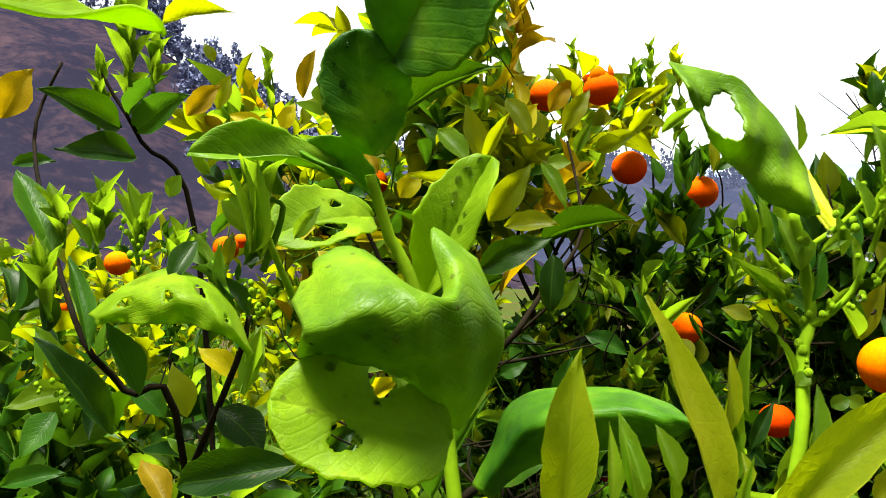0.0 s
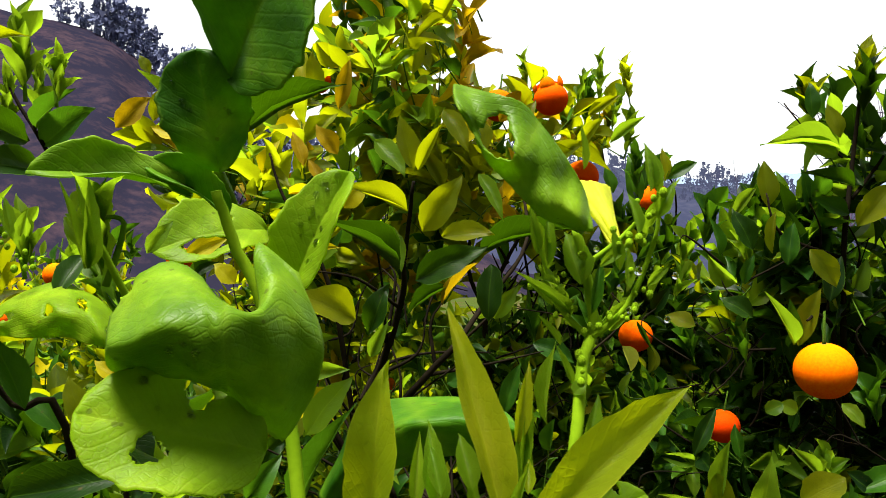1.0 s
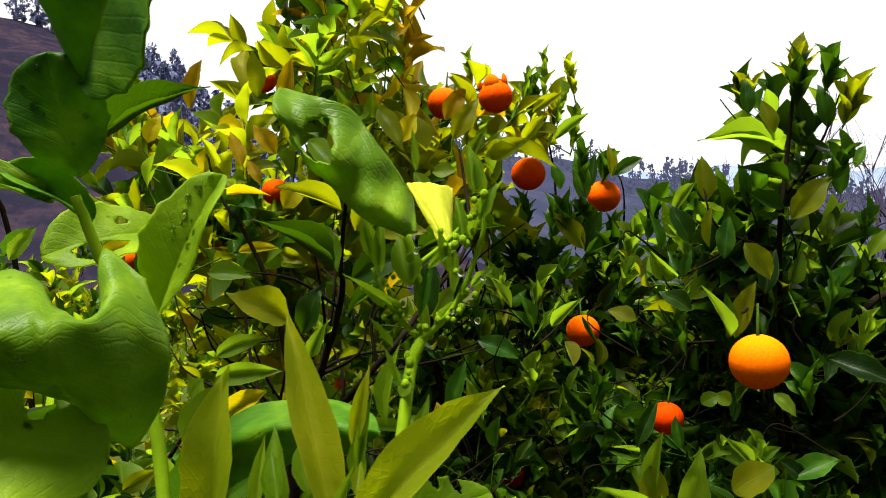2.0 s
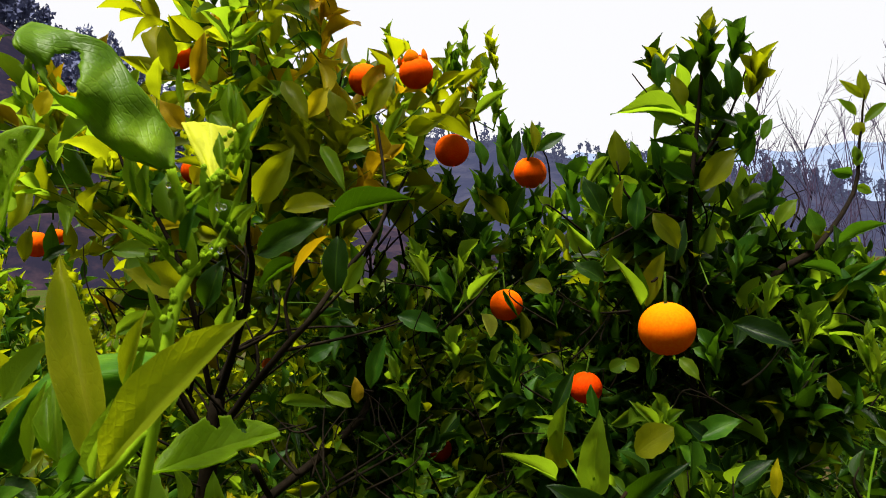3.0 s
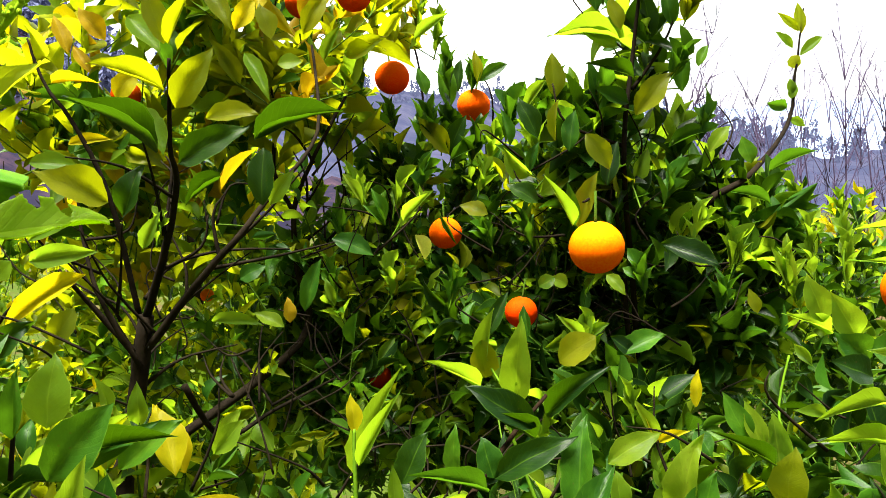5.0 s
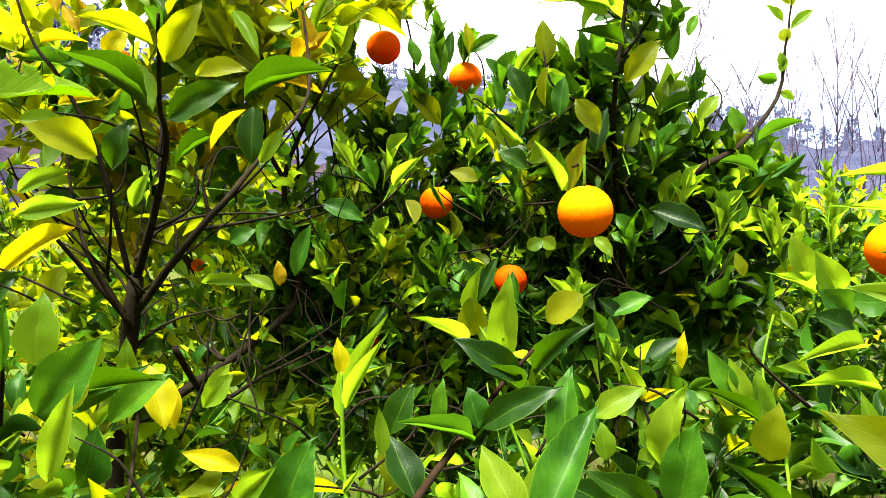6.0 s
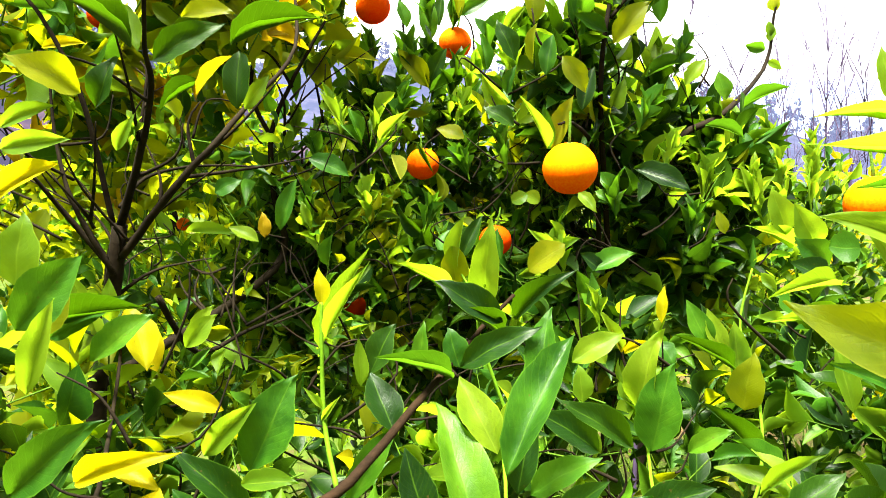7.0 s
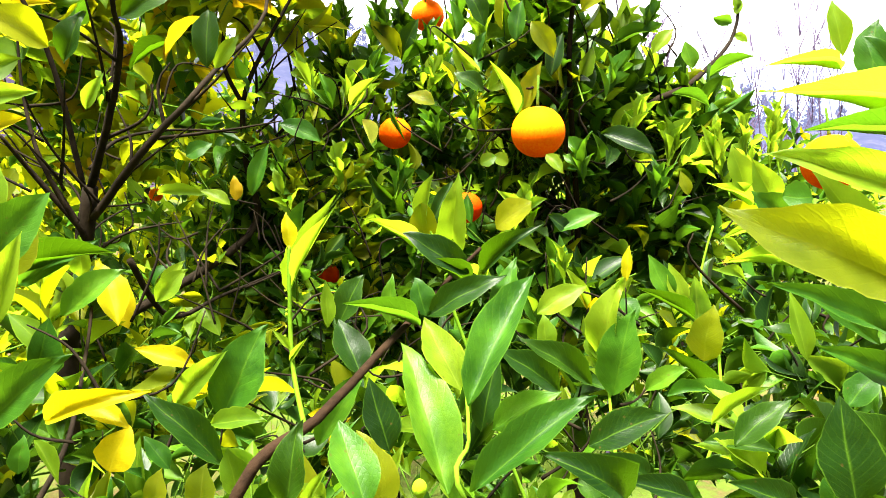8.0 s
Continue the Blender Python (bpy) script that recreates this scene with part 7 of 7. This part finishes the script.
# ---- fresh upright shoots with narrow pale leaves ----
def fresh_shoot(plant, base, top, count, size, seed, kind="lime", width=0.30):
    rng = random.Random(seed)
    base, top = Vector(base), Vector(top)
    way = (top - base).normalized()
    limb(plant, "shoot", [base, (base + top) / 2 + Vector([rng.gauss(0, 0.003) for _ in range(3)]), top - way * size * 0.5], 0.0013, 0.0006, SHOOT, 6)
    turn, side = rng.uniform(0, 6.28), way.orthogonal().normalized()
    for i in range(count):
        s = 0.2 + 0.75 * i / count
        p = base.lerp(top - way * size * 0.6, s)
        turn += 2.4
        out = Matrix.Rotation(turn, 3, way) @ side
        aim = (way + out * (0.75 - 0.55 * s) * rng.uniform(0.7, 1.2)).normalized()
        leaf(plant, p, p + aim * size * rng.uniform(0.7, 1.1), size * width * rng.uniform(0.8, 1.2), (way - out * 0.2).normalized(), kind, rng.choice(("lance", "flat", "keel", "twist")))


fresh_shoot(front_left, (-0.1407, 0.3754, 1.5353), (-0.1427, 0.3743, 1.5734), 9, 0.026, 300)
fresh_shoot(front_left, (-0.1647, 0.3825, 1.5405), (-0.1626, 0.3817, 1.5773), 8, 0.026, 301)
fresh_shoot(front_left, (-0.1990, 0.4140, 1.5435), (-0.2044, 0.4129, 1.5767), 8, 0.026, 302)
fresh_shoot(near_tree, (-0.0471, 0.2558, 1.5346), (-0.0490, 0.2466, 1.5689), 8, 0.026, 303)
fresh_shoot(front_left, (-0.1418, 0.4164, 1.5324), (-0.1356, 0.4160, 1.5583), 7, 0.024, 304)
fresh_shoot(front_left, (-0.2087, 0.5054, 1.6353), (-0.2085, 0.5041, 1.6867), 9, 0.022, 305)
fresh_shoot(front_left, (-0.2178, 0.4863, 1.6204), (-0.2176, 0.4850, 1.6714), 9, 0.020, 306)
fresh_shoot(front_left, (-0.1685, 0.3503, 1.5092), (-0.1768, 0.3491, 1.5472), 8, 0.026, 307)
fresh_shoot(left_tree, (-0.2038, 0.8491, 1.6933), (-0.2130, 0.8463, 1.7872), 8, 0.030, 308)
fresh_shoot(front_left, (-0.1635, 0.4109, 1.6303), (-0.1681, 0.4089, 1.6823), 10, 0.028, 309)
fresh_shoot(front_left, (-0.1710, 0.4571, 1.6375), (-0.1694, 0.4557, 1.6753), 8, 0.022, 310)
fresh_shoot(front_left, (-0.0926, 0.3778, 1.5116), (-0.1211, 0.4003, 1.5503), 8, 0.028, 311)
fresh_shoot(front_right, (0.6845, 0.7859, 1.3801), (0.6857, 0.7879, 1.4465), 8, 0.036, 312)
fresh_shoot(front_right, (0.7520, 0.7756, 1.3792), (0.7523, 0.7782, 1.4613), 9, 0.036, 313)
fresh_shoot(far_tree, (0.9704, 1.1632, 1.4558), (0.9274, 1.1724, 1.5408), 8, 0.040, 314)
fresh_shoot(far_tree, (1.0828, 1.2312, 1.4424), (1.0684, 1.2358, 1.5176), 8, 0.040, 315)
fresh_shoot(far_tree, (0.8904, 1.0344, 1.3491), (0.8837, 1.0500, 1.4839), 9, 0.042, 316)
fresh_shoot(far_tree, (0.9961, 1.1024, 1.3658), (0.9921, 1.1146, 1.4731), 9, 0.042, 317)
fresh_shoot(front_right, (0.4965, 0.7670, 1.2496), (0.4922, 0.7732, 1.2998), 8, 0.030, 318)
fresh_shoot(front_right, (0.7213, 0.8090, 1.3488), (0.7061, 0.8195, 1.4185), 9, 0.036, 319)
fresh_shoot(front_right, (0.4859, 0.8521, 1.2990), (0.4741, 0.8560, 1.3652), 8, 0.034, 320)
fresh_shoot(front_right, (0.3818, 0.7414, 1.2357), (0.3995, 0.7402, 1.2809), 7, 0.026, 321)
fresh_shoot(left_tree, (-0.0206, 0.9338, 1.4448), (-0.0165, 0.9346, 1.4876), 8, 0.026, 322)
fresh_shoot(middle_tree, (0.2286, 1.2762, 1.4569), (0.2118, 1.2818, 1.5509), 7, 0.040, 323)
fresh_shoot(middle_tree, (0.2391, 1.1813, 1.4926), (0.2100, 1.1941, 1.5576), 8, 0.045, 324)
fresh_shoot(middle_tree, (0.2727, 1.1690, 1.4406), (0.3338, 1.1650, 1.5193), 8, 0.045, 325)
fresh_shoot(left_tree, (0.3172, 1.3188, 1.8058), (0.3175, 1.3138, 1.9422), 10, 0.036, 326)
fresh_shoot(left_tree, (0.2686, 1.3186, 1.7955), (0.2964, 1.3146, 1.9127), 9, 0.036, 327)
fresh_shoot(left_tree, (0.1899, 1.3156, 1.8530), (0.1841, 1.3124, 1.9357), 8, 0.036, 328)
fresh_shoot(left_tree, (0.3369, 1.3197, 1.7866), (0.3553, 1.3167, 1.8745), 8, 0.034, 329)
fresh_shoot(middle_tree, (0.2364, 1.2411, 1.4760), (0.2289, 1.2449, 1.5582), 8, 0.052, 400, "lime", 0.27)
fresh_shoot(middle_tree, (0.2814, 1.2340, 1.4662), (0.3028, 1.2335, 1.5526), 8, 0.052, 401, "lime", 0.27)
fresh_shoot(middle_tree, (0.1991, 1.2281, 1.4318), (0.1896, 1.2316, 1.4949), 8, 0.052, 402, "green", 0.27)
fresh_shoot(middle_tree, (0.3222, 1.2634, 1.5024), (0.3468, 1.2622, 1.5818), 8, 0.052, 403, "green", 0.27)
fresh_shoot(middle_tree, (0.1548, 1.2706, 1.4677), (0.1699, 1.2706, 1.5415), 8, 0.052, 404, "lime", 0.27)
fresh_shoot(middle_tree, (0.1881, 1.1924, 1.3462), (0.1790, 1.1960, 1.4163), 8, 0.052, 405, "green", 0.27)
fresh_shoot(middle_tree, (0.2745, 1.1792, 1.3450), (0.2672, 1.1827, 1.4194), 8, 0.052, 406, "lime", 0.27)
fresh_shoot(middle_tree, (0.4241, 1.2478, 1.5010), (0.4459, 1.2468, 1.5738), 8, 0.052, 407, "lime", 0.27)
fresh_shoot(middle_tree, (0.4314, 1.1575, 1.4128), (0.4135, 1.1620, 1.4698), 8, 0.052, 408, "green", 0.27)
fresh_shoot(middle_tree, (0.3538, 1.1232, 1.3324), (0.3674, 1.1231, 1.3954), 8, 0.052, 409, "green", 0.27)
fresh_shoot(right_tree, (0.6427, 1.0139, 1.4804), (0.6634, 1.0127, 1.5435), 8, 0.052, 410, "green", 0.27)
fresh_shoot(right_tree, (0.6808, 1.0063, 1.4245), (0.6992, 1.0055, 1.4876), 8, 0.052, 411, "lime", 0.27)
fresh_shoot(right_tree, (0.5915, 0.9562, 1.3621), (0.5814, 0.9595, 1.4183), 8, 0.052, 412, "green", 0.27)
fresh_shoot(right_tree, (0.7394, 1.0048, 1.3833), (0.7501, 1.0052, 1.4470), 8, 0.052, 413, "lime", 0.27)
fresh_shoot(right_tree, (0.4570, 1.0229, 1.4287), (0.4426, 1.0270, 1.4873), 8, 0.052, 414, "green", 0.27)
fresh_shoot(right_tree, (0.6869, 0.9407, 1.3309), (0.6968, 0.9410, 1.3905), 8, 0.052, 415, "green", 0.27)
fresh_shoot(right_tree, (0.4741, 1.0504, 1.5466), (0.4595, 1.0547, 1.6106), 8, 0.052, 416, "lime", 0.27)
fresh_shoot(right_tree, (0.7249, 1.0743, 1.5715), (0.7445, 1.0736, 1.6429), 8, 0.052, 417, "green", 0.27)
fresh_shoot(middle_tree, (0.4130, 1.4306, 1.5614), (0.4161, 1.4212, 1.6667), 9, 0.075, 430, "dark", 0.34)
fresh_shoot(middle_tree, (0.3720, 1.4045, 1.5969), (0.3669, 1.3961, 1.6840), 7, 0.065, 431, "green", 0.34)
fresh_shoot(middle_tree, (0.4792, 1.5758, 1.7267), (0.4859, 1.5629, 1.7946), 8, 0.070, 432, "green", 0.34)
fresh_shoot(middle_tree, (0.3023, 1.4427, 1.5999), (0.2923, 1.4356, 1.6784), 7, 0.060, 433, "green", 0.34)
fresh_shoot(right_tree, (0.4721, 1.2433, 1.5847), (0.4840, 1.2289, 1.6852), 8, 0.070, 434, "green", 0.34)
fresh_shoot(right_tree, (0.5093, 1.1709, 1.5881), (0.5273, 1.1511, 1.6998), 8, 0.080, 435, "dark", 0.34)
fresh_shoot(middle_tree, (0.4597, 1.3196, 1.5606), (0.4784, 1.3080, 1.6483), 7, 0.065, 436, "lime", 0.34)
fresh_shoot(right_tree, (0.6433, 1.0866, 1.7936), (0.6420, 1.0658, 1.8721), 8, 0.060, 450, "olive", 0.40)
fresh_shoot(right_tree, (0.5893, 1.1184, 1.7680), (0.5752, 1.1077, 1.8399), 7, 0.050, 451, "dark", 0.40)
fresh_shoot(right_tree, (0.6771, 1.0684, 1.7932), (0.6811, 1.0495, 1.8551), 7, 0.055, 452, "green", 0.40)
fresh_shoot(right_tree, (0.5837, 1.1168, 1.7708), (0.5738, 1.1004, 1.8416), 7, 0.055, 453, "olive", 0.40)
fresh_shoot(right_tree, (0.6369, 1.0735, 1.7698), (0.6364, 1.0516, 1.8447), 8, 0.060, 454, "dark", 0.40)
fresh_shoot(right_tree, (0.6932, 1.0542, 1.7420), (0.7020, 1.0316, 1.8088), 8, 0.060, 455, "olive", 0.40)
fresh_shoot(right_tree, (0.6727, 1.0576, 1.6607), (0.6928, 1.0361, 1.7219), 7, 0.055, 456, "green", 0.40)
fresh_shoot(left_tree, (0.3391, 1.3639, 1.7873), (0.3482, 1.3395, 1.8880), 8, 0.055, 470, "olive", 0.38)
fresh_shoot(left_tree, (0.3747, 1.3848, 1.7548), (0.3868, 1.3617, 1.8583), 7, 0.050, 471, "lime", 0.38)
fresh_shoot(left_tree, (0.2987, 1.3649, 1.8080), (0.3043, 1.3398, 1.9080), 8, 0.055, 472, "green", 0.38)
fresh_shoot(left_tree, (0.3819, 1.3648, 1.8488), (0.3621, 1.3435, 1.9396), 8, 0.045, 473, "citron", 0.38)
fresh_shoot(middle_tree, (0.4087, 1.4185, 1.6909), (0.3979, 1.4036, 1.7999), 7, 0.055, 474, "green", 0.38)
fresh_shoot(left_tree, (0.2565, 1.3529, 1.7855), (0.2688, 1.3332, 1.8691), 7, 0.055, 475, "olive", 0.38)
fresh_shoot(middle_tree, (0.2454, 1.3689, 1.6869), (0.2344, 1.3572, 1.7713), 7, 0.055, 476, "green", 0.38)
fresh_shoot(left_tree, (0.1950, 1.3450, 1.7344), (0.1865, 1.3292, 1.8206), 7, 0.055, 477, "olive", 0.38)
fresh_shoot(middle_tree, (0.3023, 1.4413, 1.6036), (0.2930, 1.4341, 1.6994), 8, 0.060, 478, "dark", 0.38)
fresh_shoot(middle_tree, (0.3569, 1.4857, 1.5885), (0.3658, 1.4758, 1.6981), 8, 0.060, 479, "green", 0.38)
fresh_shoot(middle_tree, (0.3921, 1.4297, 1.5854), (0.4108, 1.4181, 1.6909), 8, 0.060, 480, "dark", 0.38)
fresh_shoot(middle_tree, (0.2538, 1.3953, 1.6071), (0.2387, 1.3893, 1.6894), 8, 0.055, 481, "green", 0.38)
fresh_shoot(middle_tree, (0.1828, 1.3800, 1.5870), (0.1743, 1.3743, 1.6680), 7, 0.055, 482, "lime", 0.38)
fresh_shoot(middle_tree, (0.4428, 1.3901, 1.5619), (0.4589, 1.3812, 1.6548), 8, 0.060, 483, "dark", 0.38)


# ---- behind the orchard: more trees, bare saplings, a russet bush ----
def back_tree(place, seed, r, top, mix, label, twigs=220):
    t = tree((place[0], place[1], 0.0), label)
    limb(t, "trunk", [(place[0], place[1], -0.05), (place[0] + 0.05, place[1], top * 0.4), (place[0], place[1], top * 0.75)], 0.035, 0.012, BARK, 7)
    crown(t, seed, [((place[0], place[1], top * 0.60), (r, r * 0.7, top * 0.42), 1.0)], twigs, mix, single=0, size=(0.05, 0.10))
    return t


# pale yellow leaf mix that puts sunlight into the back trees' colour
SUNLIT = [("lime", 4.5), ("citron", 3), ("yellow", 1.2), ("olive", 3.5), ("green", 2)]
back_tree((-1.0, 2.6), 71, 0.75, 1.62, [("lime", 4), ("olive", 4), ("green", 4), ("citron", 1.6), ("yellow", 0.5)], "sunlit yellow-green orange tree further back", 480)
back_tree((-0.28, 2.6), 72, 0.46, 1.98, [("olive", 3), ("citron", 3), ("lime", 4), ("green", 3), ("yellow", 0.6)], "yellow-green orange tree further back", 520)
back_tree((-2.1, 3.4), 73, 0.95, 1.65, SUNLIT, "broad yellow-green orange tree further back", 420)
back_tree((0.6, 3.2), 74, 0.75, 1.35, [("green", 4), ("dark", 3), ("lime", 2)], "green orange tree further back")
back_tree((1.7, 3.3), 75, 0.8, 1.45, [("green", 4), ("dark", 2), ("lime", 3)], "green orange tree further back")
back_tree((2.6, 3.2), 76, 0.7, 1.60, [("lime", 5), ("yellow", 2), ("green", 2)], "bright yellow-green tree at the orchard edge")
back_tree((-0.9, 4.6), 77, 1.1, 1.5, SUNLIT, "broad yellow-green orange tree further back")
back_tree((1.0, 5.2), 78, 1.2, 1.4, FRESH, "green orange tree further back")
back_tree((3.4, 5.4), 79, 1.0, 1.35, [("green", 3), ("lime", 3), ("olive", 2)], "green orange tree further back")


def bare_tree(place, tall, seed, label="leafless grey sapling behind the orchard"):
    """A thin leafless sapling: stem, side shoots and fine twigs."""
    rng = random.Random(seed)
    t = thing("bare_tree", (place[0], place[1], 0.0), label, "tree", "bare saplings")
    x, y = place
    lean = rng.gauss(0, 0.05)
    top = (x + lean * tall, y, tall)
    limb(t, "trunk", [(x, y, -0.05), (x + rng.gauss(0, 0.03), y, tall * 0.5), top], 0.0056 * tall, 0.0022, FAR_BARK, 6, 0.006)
    fine = Mass()
    for i in range(13):
        h = tall * rng.uniform(0.35, 0.95)
        a = rng.uniform(0, 6.28)
        base = Vector((x + lean * h, y, h))
        out = Vector((math.cos(a), math.sin(a) * 0.5, rng.uniform(1.3, 2.6))).normalized()
        long = tall * rng.uniform(0.14, 0.32)
        end = base + out * long
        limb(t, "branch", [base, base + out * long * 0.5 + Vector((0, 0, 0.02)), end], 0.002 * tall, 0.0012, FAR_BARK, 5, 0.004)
        for _ in range(8):
            s = base.lerp(end, rng.uniform(0.3, 1.0))
            e = s + (out + Vector([rng.gauss(0, 0.5) for _ in range(3)])).normalized() * long * rng.uniform(0.2, 0.5)
            v, f = tube_data([s, e], [0.0022, 0.0010], 4)
            fine.add(np.array(v), [q for q in f if len(q) == 4][:4], np.zeros((len(v), 2)), 0)
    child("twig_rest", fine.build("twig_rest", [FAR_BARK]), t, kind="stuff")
    return t


for i, (az, d, tall) in enumerate(((24.8, 3.1, 1.86), (27.0, 7.5, 2.5), (28.6, 8.2, 2.4), (30.0, 7.0, 2.3), (31.0, 8.6, 2.7), (32.3, 7.4, 2.35), (33.2, 9.0, 2.6), (34.4, 7.2, 2.5), (35.5, 8.0, 2.45), (36.4, 6.6, 2.6), (37.8, 7.8, 2.7), (39.5, 7.0, 2.4), (21.8, 6.8, 2.2))):
    bare_tree((0.17 + d * math.sin(radians(az)), d * math.cos(radians(az))), tall, 200 + i)


def russet_bush(place, seed):
    t = thing("bush", (place[0], place[1], 0.0), "russet red-leaved bush beyond the orchard", "bush")
    limb(t, "stem", [(place[0], place[1], -0.05), (place[0], place[1], 0.6)], 0.02, 0.008, FAR_BARK, 6)
    crown(t, seed, [((place[0], place[1], 0.85), (0.55, 0.4, 0.65), 1.0)], 70, [("brown", 5), ("amber", 1)], single=0, size=(0.04, 0.08), sparse=0.3)
    return t


russet_bush((4.0, 5.6), 91)
russet_bush((4.6, 6.4), 92)
